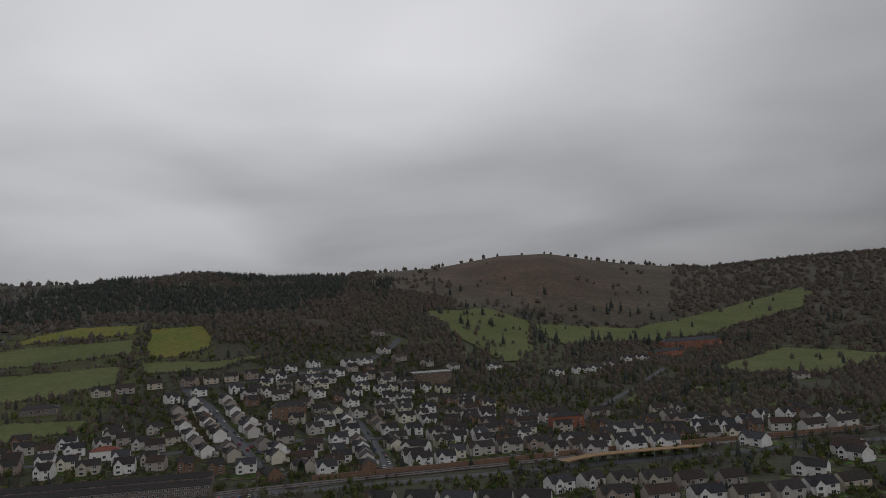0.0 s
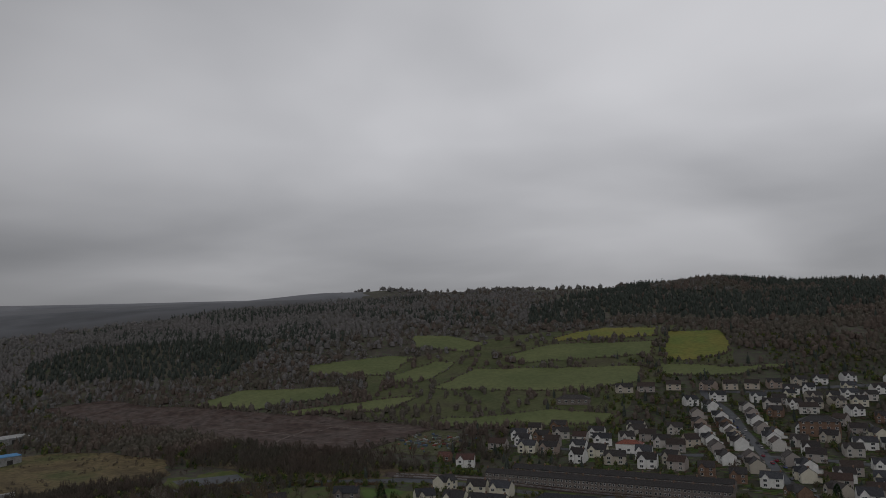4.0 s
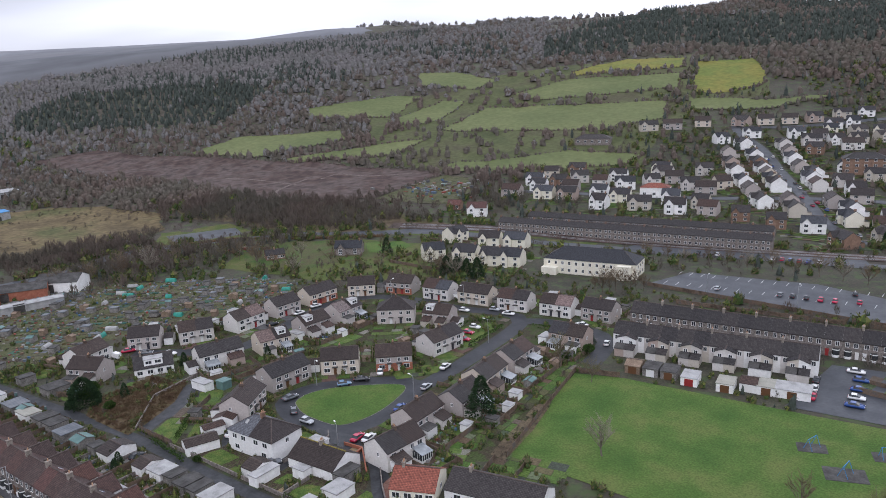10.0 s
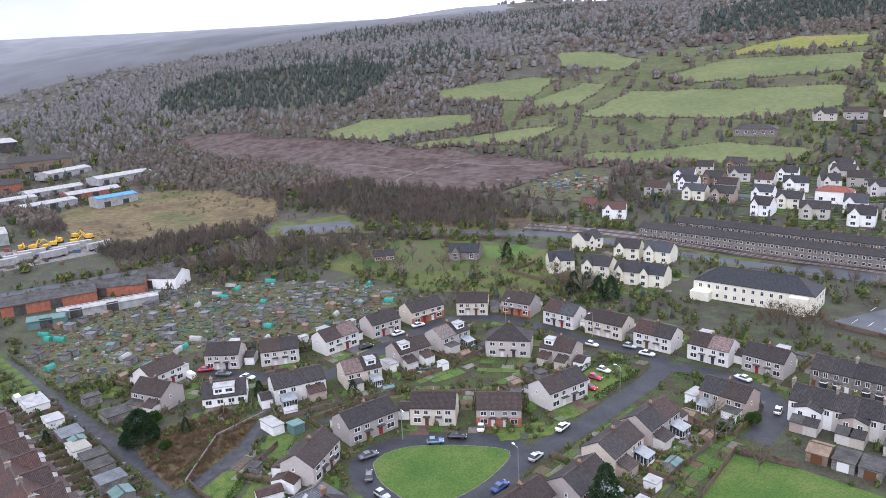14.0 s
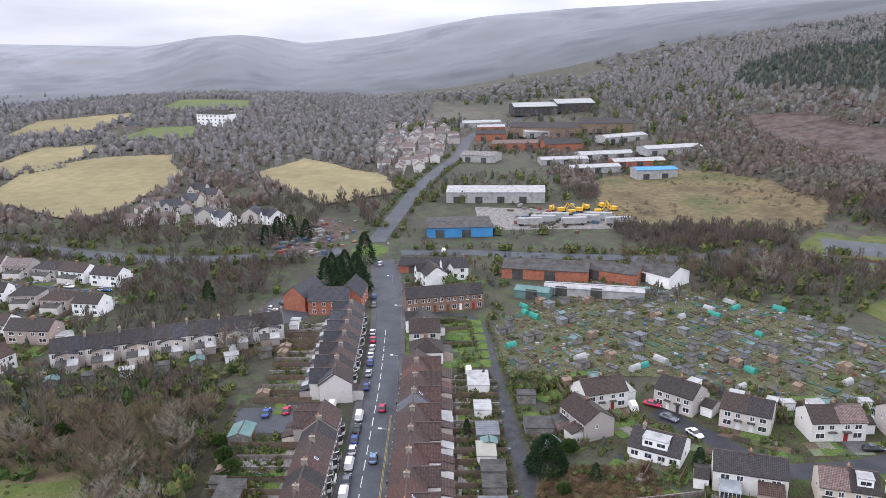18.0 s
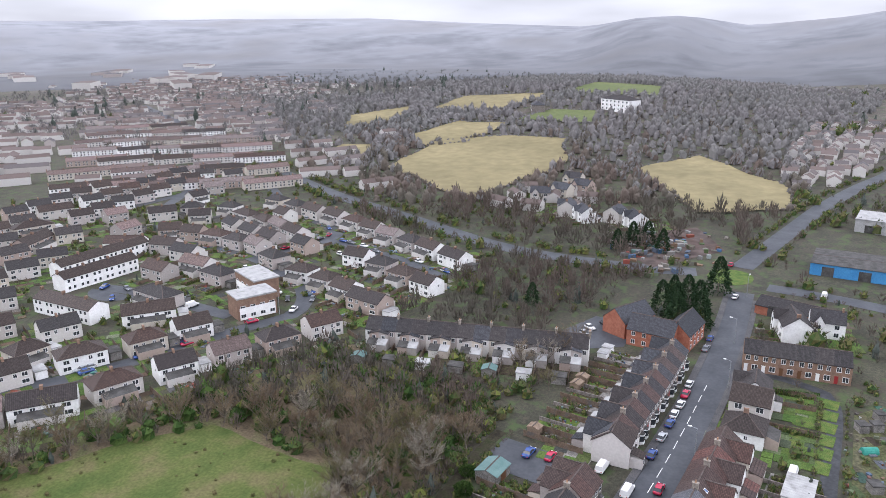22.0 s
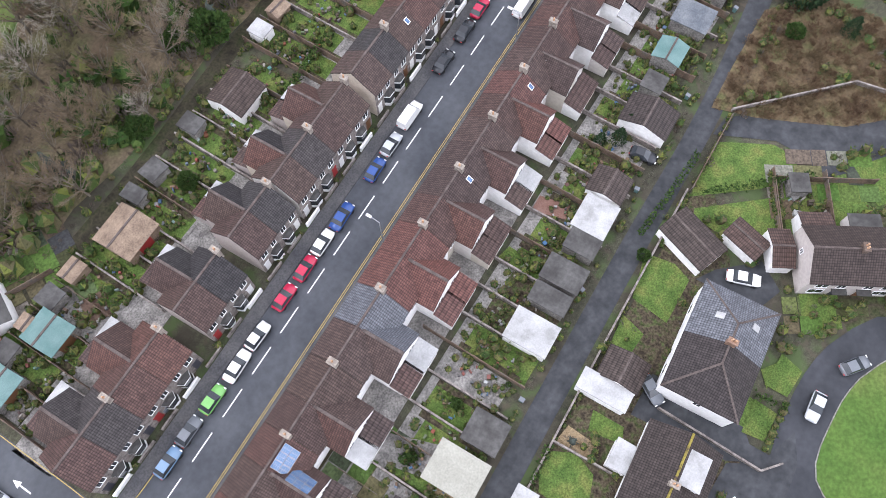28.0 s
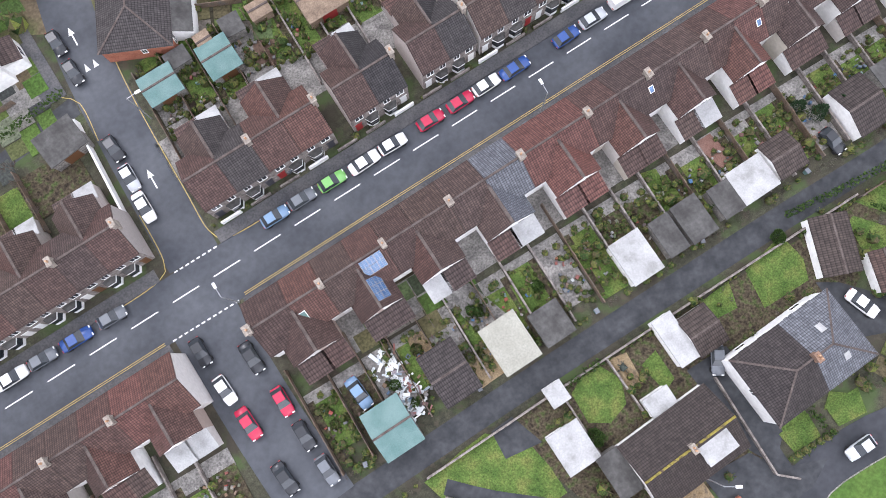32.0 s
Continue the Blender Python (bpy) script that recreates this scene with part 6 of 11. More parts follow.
def brick_flats():
    root = empty("brick_flats", "red brick flats with steep grey roofs", "flats")
    for x, y, L, W, a in ((-192.5, -53.5, 13.5, 8, 90), (-199.0, -63.5, 13.5, 8.5, 160), (-199, -47, 14, 8, 178)):
        bm = bmesh.new()
        gable_walls(bm, L, W, 5.0, 8.6)
        wl_ = part("wall", bm, M["brick"], root)
        wl_.matrix_basis = pose(x, y, 0, 0, 0, a)
        bm = bmesh.new()
        gable_roof(bm, L, W, 5.0, 8.6)
        part("roof", bm, [M["slate"], M["ridge"]], root).matrix_basis = pose(x, y, 0, 0, 0, a)
        for i in range(4):
            for z in (1.5, 3.9):
                for f in (-1, 1):
                    window(wl_, -L / 2 + 2 + i * (L - 4) / 3, f * W / 2, z, 1.2, 1.3, f)
    root.location = (0, 0, 0)


brick_flats()
place(small_house("white house with slate roof by the roundabout", "white_render", "slate", 12, 8), [spot(-221, -21, 21), spot(-228, -13, 100, 0.8)])


def flats(x, y, a, L, W, H, wall, label):
    root = empty("block_of_flats", label, "flats")
    bm = bmesh.new()
    box(bm, -L / 2, L / 2, -W / 2, W / 2, 0, H)
    part("wall", bm, M[wall], root)
    bm = bmesh.new()
    box(bm, -L / 2 - 0.3, L / 2 + 0.3, -W / 2 - 0.3, W / 2 + 0.3, H, H + 0.5)
    part("roof", bm, [M["flat_white"], M["ridge"]], root)
    bm = bmesh.new()
    box(bm, -L / 2 + 0.5, L / 2 - 0.5, -W / 2 - 0.08, -W / 2, 0.2, H - 3.0)
    part("white_panel", bm, M["white_render"], root)
    for z in np.arange(1.5, H - 1, 2.7):
        for i in range(4):
            for f in (-1, 1):
                window(root, -L / 2 + L * (i + 0.5) / 4, f * W / 2 - (0.09 if f < 0 and z < H - 3 else 0), z, 1.7, 1.2, f)
    root.matrix_basis = spot(x, y, a)


flats(-146, -171, 160, 13, 9, 7.2, "brown_brick", "brick block of flats with white panels and flat roof")
flats(-160, -184, 72, 16, 9, 7.2, "brown_brick", "brick block of flats with white flat roof")
EST_A = [(-72.3, -162.1, 148, 14.7), (-87.7, -157.6, 166, 11.8), (-103.0, -153.4, 159, 10.0), (-117.0, -148.3, 159, 10.1), (-131.2, -143.8, 160, 10.7), (-145.7, -140.2, 159, 10.1), (-92.8, -181.0, 161, 12.3), (-85.5, -195.6, 179, 9.5), (-108.8, -174.9, 162, 10.4), (-122.9, -172.1, 160, 10.4), (-122.8, -192.9, 147, 15.6), (-134.9, -204.9, 89, 16.5), (-164.1, -220.8, 93, 13.6), (-160.6, -205.1, 88, 12.0), (-60, -170, 150, 12), (-75, -186, 165, 11)]
EST_B = [(-190.0, -272.6, 137, 9.6), (-193, -260.4, 110, 9.5), (-195, -247.9, 98, 11.2), (-195, -234.3, 91, 10.2), (-195, -222, 78, 10.0), (-186.4, -203.3, 77, 10.8), (-227.8, -265.2, 78, 14.4), (-225, -249.1, 71, 12.6), (-222.1, -236.3, 70, 13.6), (-217.6, -222.8, 74, 12.8), (-256.9, -274.7, 90, 10.3), (-254.0, -258.2, 80, 11.1), (-251.2, -242.8, 76, 13.9), (-249.1, -227.0, 76, 13.0), (-246, -212.2, 78, 11.5), (-240.7, -198.0, 85, 10.3), (-236.2, -184.6, 86, 10.6), (-232.9, -170.6, 75, 10.4), (-229.0, -157.9, 73, 12.0), (-224, -143, 75, 12)]
EST_C = [(-179.6, -181.3, 95, 9.9), (-177.5, -167.9, 90, 9.1), (-173.9, -155, 84, 9.4), (-169.1, -140.8, 85, 14.3), (-204.8, -175.7, 94, 10.0), (-201.8, -161.7, 92, 9.5), (-197.2, -147.8, 85, 9.6), (-193, -134.7, 81, 9.6), (-166, -270, 122, 16), (-180.6, -292.0, 187, 10.8), (-193.6, -320.5, 168, 10.0), (-208.2, -303.7, 149, 12.7), (-222.7, -299.4, 135, 10.7), (-214, -282.7, 136, 10.0), (-233.3, -283.8, 101, 9.8), (-240.6, -318.6, 176, 9.8), (-261.6, -330.9, 152, 10.2), (-146, -305.8, 28, 19.3), (-158.8, -330.9, 168, 16.8), (-182.2, -353.4, 164, 15.6)]
for rows in (EST_A, EST_B, EST_C):
    stand([lambda: semi("pale rendered semi-detached pair on the estate", "pale", "roof", full=False), lambda: semi("grey rendered semi-detached pair with hipped roof", "render", "roof_dark", 11.5, 8.0, 4.4, 6.9, True, full=False), lambda: semi("white rendered semi-detached pair on the estate", "white_render", "roof", full=False), lambda: semi("grey rendered semi-detached pair with faded roof", "render", "roof_pink", 11.5, 7.6, 4.5, 6.9, full=False), lambda: semi("pale rendered semi-detached pair with dark hipped roof", "pale", "roof", 11.5, 8.0, 4.4, 6.8, True, full=False)], rows, 11.5, 0.3, lambda x, y, a: (int(x) + int(y)) % 2 == 0)


EST_RING = [(-98, -228), (-112, -330), (-200, -388), (-300, -388), (-296, -345), (-232, -345), (-172, -310), (-150, -285), (-120, -262)]
EST_D = []
for i in range(-9, 9):
    for j in range(-9, 9):
        x, y = -190 + i * 14.5 - j * 7, -315 + i * 5 + j * 17
        if inside(x, y, EST_RING) and all((x - q[0]) ** 2 + (y - q[1]) ** 2 > 150 for q in EST_A + EST_B + EST_C):
            EST_D.append((x, y, 160 + (i * 37 + j * 11) % 30 - 15, 10.5))
EST_D += [(-45, -178, 150, 12), (-58, -196, 150, 12), (-40, -200, 60, 12), (-70, -212, 160, 13), (-88, -222, 165, 13), (-100, -205, 165, 11), (-152, -228, 92, 12), (-172, -238, 95, 12), (-174, -254, 110, 11), (-208, -240, 80, 11), (-206, -226, 80, 11), (-212, -256, 75, 11), (-238, -250, 76, 10), (-206, -206, 80, 10)]
stand([lambda: semi("grey rendered semi-detached pair with brown roof", "render", "roof", full=False), lambda: semi("pale rendered semi-detached pair with dark roof", "pale", "roof_dark", full=False)], EST_D, 11.5, 0.3)


def long_row(x, y, a, L, wall, roof, label, eave=4.9):
    """A far terrace as one building with its windows."""
    root = empty("terrace_row", label, "terrace", "far estate")
    bm = bmesh.new()
    gable_walls(bm, L, 7.5, eave, eave + 2)
    part("wall", bm, M[wall], root)
    bm = bmesh.new()
    gable_roof(bm, L, 7.5, eave, eave + 2)
    part("roof", bm, [M[roof], M["ridge"]], root)
    n = int(L / 4.6)
    bm = bmesh.new()
    for i in range(n):
        for z in (1.4, eave - 1.0):
            for s in (-1, 1):
                for dx in (-1.1, 0.9):
                    xx = -L / 2 + (i + 0.5) * L / n + dx
                    box(bm, xx - 0.55, xx + 0.55, s * 3.75 - 0.04, s * 3.75 + 0.04, z - 0.6, z + 0.6, 0)
                    box(bm, xx - 0.46, xx + 0.46, s * 3.75 - 0.05, s * 3.75 + 0.05, z - 0.51, z + 0.51, 1)
    tagged(part("glazing", bm, [M["white"], M["glass"]], root), kind="stuff")
    bm = bmesh.new()
    for i in range(0, n + 1, 2):
        xx = -L / 2 + i * L / n
        box(bm, xx - 0.3, xx + 0.3, -0.5, 0.5, eave + 1.3, eave + 3.0)
    tagged(part("chimney_line", bm, M["brown_brick"], root), kind="stuff")
    root.matrix_basis = spot(x, y, a)
    return root


for x, y, a, L in ((-112.5, -219.6, 97, 27), (-138, -246, 2, 30), (-150, -262, 5, 40)):
    long_row(x, y, a, L, "white_render", "roof", "white rendered terrace with brown roof")
long_row(-53, 252, 7.5, 132, "stone", "roof_dark", "dark stone terrace beside the railway")
long_row(-50, 266, 7.5, 120, "stone", "roof_dark", "dark stone terrace behind the railway")
rng = random.Random(5)
for i in range(7):
    for k in range(5):
        x, y = -228 - i * 26 - k * 16 + rng.uniform(-4, 4), -398 - i * 38 + k * 22 + rng.uniform(-4, 4)
        if k * 16 + i * 26 > 190:
            continue
        long_row(x, y, 150 + rng.uniform(-14, 10), rng.uniform(26, 44), rng.choice(("pale", "pale", "white_render")), rng.choice(("roof_pink", "roof_pink", "roof")), "long pale estate terrace with faded pink-brown roof", 4.1)

HILL_A = [(-76.0, 504.5, -14, 12.4), (-61.0, 512.0, 25, 11.3), (-45.5, 519.0, 10, 11.2), (-31.0, 527.5, 27, 11.2), (-15.5, 542.0, 20, 11.7), (-1, 551.0, 10, 11.2), (16.0, 567.5, 41, 10.6), (-135.5, 473.0, 30, 13.9), (-120.0, 482.0, 21, 14.1), (-101.5, 495.0, 20, 11.7), (-126.5, 345.0, 33, 11.2), (-108.5, 339.0, 13, 9.2), (-93.5, 340.5, 24, 12.1), (-81.5, 351.5, 36, 9.6), (-72.0, 363.5, 23, 11.0), (-58.0, 352.0, 22, 10.8), (-63.0, 389.5, 21, 10.5), (-42.5, 361.0, 41, 9.2), (-150, 330, 20, 11), (-140, 318, 15, 10), (-120, 322, 15, 10), (-99, 318, 10, 10)]
HILL_B = [(-60.5, 477.5, 25, 11.7), (-33.5, 458.0, -64, 10.8), (-27.0, 444.5, -64, 10.5), (-21.0, 431.0, -62, 10.8), (-13.5, 415.0, -60, 10.3), (-18, 485.0, 24, 9.8), (-6.0, 478.0, 27, 10.0), (6.0, 484.0, 31, 10.7), (2.5, 501.0, 38, 10.5), (19.0, 495.5, 44, 10.6), (32.0, 482.5, 45, 11.3), (27.5, 456.0, -16, 9.3), (-75.5, 458.5, 45, 9.9), (-61.5, 430.0, -62, 11.7), (-53, 410.5, -62, 11.0), (-45.0, 393.5, -62, 12.3), (-32.5, 369, -62, 11.5), (-24, 352.0, -60, 11.6), (-12, 331.5, -58, 12.7), (-2.0, 401.0, -60, 10.8), (13.0, 423.5, -14, 12.4), (28.5, 410.0, 0, 11.0), (-39.5, 318, 6, 9.1)]
HILL_C = [(151.0, 320.0, 13, 15.2), (168.0, 323.5, 13, 14.9), (185.0, 327.0, 12, 14.6), (207.5, 330.5, 12, 16.7), (242.0, 355.5, -4, 16.0), (287, 377.5, 7, 15.2), (300, 379, 7, 14), (213, 300, 7, 14), (235, 304, 7, 16), (255, 307, 7, 16), (87.5, 449.5, 22, 14.4), (68.5, 437.0, 28, 12.0), (48.5, 405.0, 17, 13.6), (113.0, 336.5, -25, 17.4), (216.0, 439.0, 15, 16.8), (245.0, 432.5, 20, 16.1), (159.0, 383.5, 24, 14.5), (189.0, 406.5, 7, 15.2), (130, 350, 15, 12), (76, 360, -70, 11), (112, 310, 15, 12)]
HILL_D = [(5.0, 470.5, 20, 12.9), (23.5, 520.5, 33, 13.2), (46.5, 585.5, 47, 14.0), (65.5, 716.0, 60, 20), (91.5, 639.5, 48, 14.5), (119.5, 645.0, 61, 14.8), (146.0, 655.5, 54, 16), (191.0, 692.5, 14, 16), (283, 684.0, 20, 16), (300, 690, 20, 16), (324.5, 716.0, 22, 17), (256.0, 671.5, 33, 15), (354.5, 755.0, 18, 16), (374, 762, 18, 16), (474.0, 586.5, 16, 16), (374.5, 336.5, 17, 17), (352, 330, 17, 15), (336.0, 262.5, -46, 16), (60, 600, 40, 14), (75, 655, 50, 14), (40, 548, 35, 12), (100, 560, 30, 13)]
HILL_E = [(rng_x + 0.0, rng_y + 0.0, a_, 11.0) for rng_x, rng_y, a_ in ((60, 500, 30), (80, 520, 30), (100, 500, 25), (120, 470, 20), (120, 430, 20), (140, 460, 20), (165, 450, 15), (110, 400, 20), (135, 410, 20), (60, 470, 30), (40, 440, 20), (30, 360, 10), (50, 345, 15), (45, 385, 20), (125, 380, 20), (30, 335, -62), (20, 300, 10), (70, 320, 15), (60, 540, 35), (85, 560, 35), (130, 300, 10), (180, 360, 10), (210, 380, 10))]
HK = [lambda: small_house("white rendered hillside house with slate roof", "white_render", "slate"), lambda: small_house("pale hillside house with dark tiled roof", "pale", "roof_dark"), lambda: small_house("hillside house of mixed render with brown roof", "render", "roof")]
HILL_F = [(180.5, 224.5, 24, 12.1), (195.5, 227.0, 24, 10.8), (209.5, 225.0, 20, 11.7), (223.5, 222.5, 14, 13.0), (238.0, 217.0, 9, 12.2), (255.5, 215.0, 10, 11.2), (268, 190.0, 14, 14), (284, 194, 14, 14), (300, 198, 14, 14), (297.5, 226.5, -40, 15.0), (332, 250, -70, 14), (342, 272, -70, 14), (303.0, 298.5, -61, 15), (150, 203, -14, 14), (166, 200, -14, 14), (118, 211, -18, 14), (134, 206, -18, 14), (200, 200, 10, 14), (218, 196, 10, 14), (236, 192, 10, 14), (252, 188, 10, 14), (100, 214, -18, 12)]
for rows in (HILL_A, HILL_B, HILL_C, HILL_D, HILL_E, HILL_F):
    stand(HK, rows, 10.5, 0.0, lambda x, y, a: math.cos(radians(a)) < 0, -0.4)


def big_block(x, y, a, L, W, H, wall, roof, label, hip=True):
    root = empty("large_building", label, "building")
    bm = bmesh.new()
    box(bm, -L / 2, L / 2, -W / 2, W / 2, -2, H)
    part("wall", bm, M[wall], root)
    bm = bmesh.new()
    if hip:
        hip_roof(bm, L, W, H, H + W * 0.25)
    else:
        box(bm, -L / 2 - 0.3, L / 2 + 0.3, -W / 2 - 0.3, W / 2 + 0.3, H, H + 0.6)
    part("roof", bm, [M[roof], M["ridge"]], root)
    n = max(2, int(L / 4.5))
    for z in np.arange(2, H - 0.5, 3.2):
        for i in range(n):
            window(root, -L / 2 + (i + 0.5) * L / n, -W / 2, z, 1.8, 1.6, -1)
    root.matrix_basis = spot(x, y, a)


big_block(123, 590, 12, 36, 18, 9.5, "tan", "flat_white", "tan brick apartment block with flat roof", False)
big_block(465, 857, 12, 84, 16, 10, "brick", "slate", "long red brick institution with slate roof")
big_block(415, 800, 15, 44, 12, 6, "brick", "slate", "red brick wing with slate roof")
big_block(20, 425, 15, 24, 14, 9, "brown_brick", "roof_dark", "tall brick villa with dark roof")
big_block(215, 395, 5, 22, 12, 8, "brick", "roof_dark", "red brick flats with dark roof")
big_block(-70, 330, 12, 16, 9, 5.5, "white_render", "red_roof", "white house with red hipped roof")
big_block(-632, -235, 66, 34, 14, 10, "white_render", "slate", "white gabled mansion on the knoll")
big_block(-600, -300, 30, 20, 12, 6, "stone", "slate", "stone farmhouse with slate roof")
big_block(-160, 430, 18, 26, 12, 4, "stone", "roof_dark", "long dark farm barn")


def shed_hall(x, y, a, L, W, H, wall, roof, label, ridge=1.8):
    root = empty("industrial_shed", label, "shed")
    bm = bmesh.new()
    gable_walls(bm, L, W, H, H + ridge)
    part("wall", bm, M[wall], root)
    bm = bmesh.new()
    gable_roof(bm, L, W, H, H + ridge, over=0.3)
    part("roof", bm, [M[roof], M["ridge"]], root)
    for i in range(max(1, int(L / 12))):
        bm = bmesh.new()
        box(bm, -L / 2 + 4 + i * 12, -L / 2 + 8 + i * 12, -W / 2 - 0.08, -W / 2, 0, 3.6)
        part("loading_door", bm, M["flat_grey"], root)
    root.matrix_basis = spot(x, y, a)


for row_ in ((-298, -12, 93, 30, 22, 4.5, "blue_panel", "flat_grey", "blue-clad trade unit with dark flat roof", 0.4), (-369, 8, 86, 54, 20, 6, "flat_white", "flat_white", "long white sheet-clad warehouse", 2.0), (-238, -24, 82, 20, 10, 3, "brick", "roof_dark", "low brick building with dark roof", 2.0), (-230, 22, 78, 32, 14, 4, "brick", "flat_grey", "brick works with felt roof", 1.8), (-226, 46, 60, 22, 12, 4, "brick", "flat_grey", "brick works with felt roof", 1.8), (-222, 62, 40, 18, 12, 4.5, "white_render", "flat_grey", "workshop with white gable end", 2.5), (-206, 36, 77, 34, 6, 3, "flat_white", "flat_white", "low pale sheet-roofed store", 0.6), (-205, 15, 70, 12, 6, 3, "teal", "teal", "small green sheet-clad store", 1.0), (-501, 2, 70, 26, 18, 5, "flat_white", "concrete", "pale sheet-clad gabled workshop", 2.0), (-564, 116, 116, 40, 16, 5, "flat_white", "flat_white", "pale sheet-roofed industrial unit", 1.5), (-505, 92, 100, 40, 16, 4, "flat_white", "flat_white", "pale sheet-roofed industrial unit", 1.5), (-470, 108, 98, 36, 14, 4, "brick", "flat_white", "brick industrial unit with pale roof", 1.5), (-622, 62, 78, 62, 22, 8, "tan", "roof_dark", "large tan office block with dark roof", 3.5), (-618, 112, 84, 46, 22, 8, "tan", "roof_dark", "tan office wing with dark roof", 3.5), (-549, 66, 100, 30, 16, 6, "brick", "roof_dark", "red brick office with dark roof", 3.0), (-765, 62, 95, 46, 40, 9, "flat_grey", "flat_white", "large pale factory hall", 3.0), (-772, 104, 95, 40, 44, 9, "flat_grey", "flat_white", "large pale factory hall", 3.0), (-691, 4, 95, 40, 18, 5, "flat_white", "flat_white", "pale sheet-roofed industrial unit", 1.5), (-660, 14, 90, 26, 16, 5, "brick", "flat_white", "brick unit with pale roof", 1.5), (-606, 12, 92, 26, 18, 6, "brick", "roof_dark", "red brick unit with dark roof", 2.5), (-455, 76, 100, 34, 14, 4, "flat_white", "flat_white", "low pale sheet-roofed unit", 1.2), (-489, 60, 96, 34, 14, 4, "flat_white", "flat_white", "low pale sheet-roofed unit", 1.2), (-430, 110, 96, 26, 14, 6, "flat_white", "blue_panel", "pale office building with a blue roof", 1.0), (-500, 138, 105, 44, 16, 5, "flat_white", "flat_white", "pale sheet-roofed industrial unit", 1.5), (-620, 60, 100, 40, 20, 5, "flat_white", "flat_white", "pale sheet-roofed industrial unit", 1.5), (-560, 30, 90, 36, 16, 5, "brick", "roof_pink", "brick unit with faded roof", 2.0)):
    shed_hall(*row_)
place(small_house("white end house by the terrace yard", "white_render", "slate", 13, 8, 6, 9), [spot(84, 128, 80)])
rng = random.Random(8)
place(small_house("hamlet house with slate roof", "pale", "slate"), [spot(x, y, rng.uniform(0, 180)) for x, y in [(-318 + rng.uniform(-4, 4), -140 + k * 12) for k in range(4)] + [(-340 - k * 14, -165 + 6 * (k % 3)) for k in range(4)]])

# more houses among the hillside streets
R9 = random.Random(91)
HILL_ALL = HILL_A + HILL_B + HILL_C + HILL_D + HILL_E + HILL_F
HILL_RING = [(-160, 300), (40, 282), (420, 318), (380, 400), (240, 450), (160, 520), (110, 600), (30, 560), (-90, 510), (-60, 420), (-160, 350)]
taken = [(q[0], q[1], 12.5) for q in HILL_ALL] + [(px_, py_, 10.0) for px_, py_, pr_ in KEEP if pr_ > 4 and py_ > 240] + [(123, 590, 30), (20, 425, 20), (215, 395, 20), (-70, 330, 14), (-160, 430, 20)]
HILL_G = []


def try_house(x, y, a, length):
    if inside(x, y, HILL_RING) and all((x - p) ** 2 + (y - q) ** 2 > r * r for p, q, r in taken):
        taken.append((x, y, 12.0))
        HILL_G.append((x, y, a, length))


for line in ([(44, 290), (23, 314), (1, 360), (-40, 443), (-73, 487)], [(99, 290), (90, 346), (68, 426), (40, 470)], [(-150, 310), (-60, 330), (0, 352), (60, 372), (150, 400), (230, 420)], [(60, 262), (150, 300), (260, 335), (380, 320)]):
    p = smooth_line(line, 13.0)
    for i in range(len(p) - 1):
        d = p[i + 1] - p[i]
        d = d / np.hypot(*d)
        for side in (-1, 1):
            try_house(float(p[i][0] - d[1] * 10.6 * side), float(p[i][1] + d[0] * 10.6 * side), math.degrees(math.atan2(d[1], d[0])) % 180, 11.6)
for i in range(-14, 34):
    for j in range(0, 26):
        x, y = i * 17.0 + R9.uniform(-4, 4), 280 + j * 15.0 + R9.uniform(-4, 4) + i * 2.5
        if R9.random() < 0.62:
            try_house(x, y, (15 + R9.uniform(-12, 12)) % 180, R9.uniform(9, 13))
HK2 = [HK[0], lambda: small_house("red brick hillside house with dark roof", "brown_brick", "roof_dark", 9.5, 8), lambda: small_house("white gabled hillside house with slate roof", "white_render", "slate", 9.0, 8.5, 5.4, 8.6), HK[1], lambda: small_house("cream rendered hillside house with slate roof", "cream_render", "slate", 10.5, 8), HK[2]]
stand(HK2, HILL_G[:150], 10.5, 0.0, lambda x, y, a: math.cos(radians(a)) < 0, -0.4)

# ---- trees and woods ----
for o in [o for o in scene.objects if o.parent is None and "category" in o and o.type == "EMPTY" and o["category"] in ("house", "bungalow", "terraced house", "terrace", "flats", "building", "shed")]:
    p = o.matrix_basis.translation
    KEEP.append((p.x, p.y, 6.5 if o["category"] == "terraced house" else 8.5 if o["category"] in ("house", "bungalow") else 15.0))
CELL = {}
for kx, ky, kr in KEEP:
    for ix in range(int((kx - kr) // 20), int((kx + kr) // 20) + 1):
        for iy in range(int((ky - kr) // 20), int((ky + kr) // 20) + 1):
            CELL.setdefault((ix, iy), []).append((kx, ky, kr))


def clear(x, y, r):
    return all((x - a) ** 2 + (y - b) ** 2 > (c + r) ** 2 for a, b, c in CELL.get((int(x // 20), int(y // 20)), ()))


def tri_mesh(name, v, material):
    """A mesh of loose triangles from an array of corners."""
    n = len(v)
    me = bpy.data.meshes.new(name)
    me.vertices.add(n)
    me.vertices.foreach_set("co", v.astype(np.float32).ravel())
    me.loops.add(n)
    me.loops.foreach_set("vertex_index", np.arange(n, dtype=np.int32))
    me.polygons.add(n // 3)
    me.polygons.foreach_set("loop_start", np.arange(0, n, 3, dtype=np.int32))
    me.materials.append(material)
    me.update(calc_edges=True)
    return me


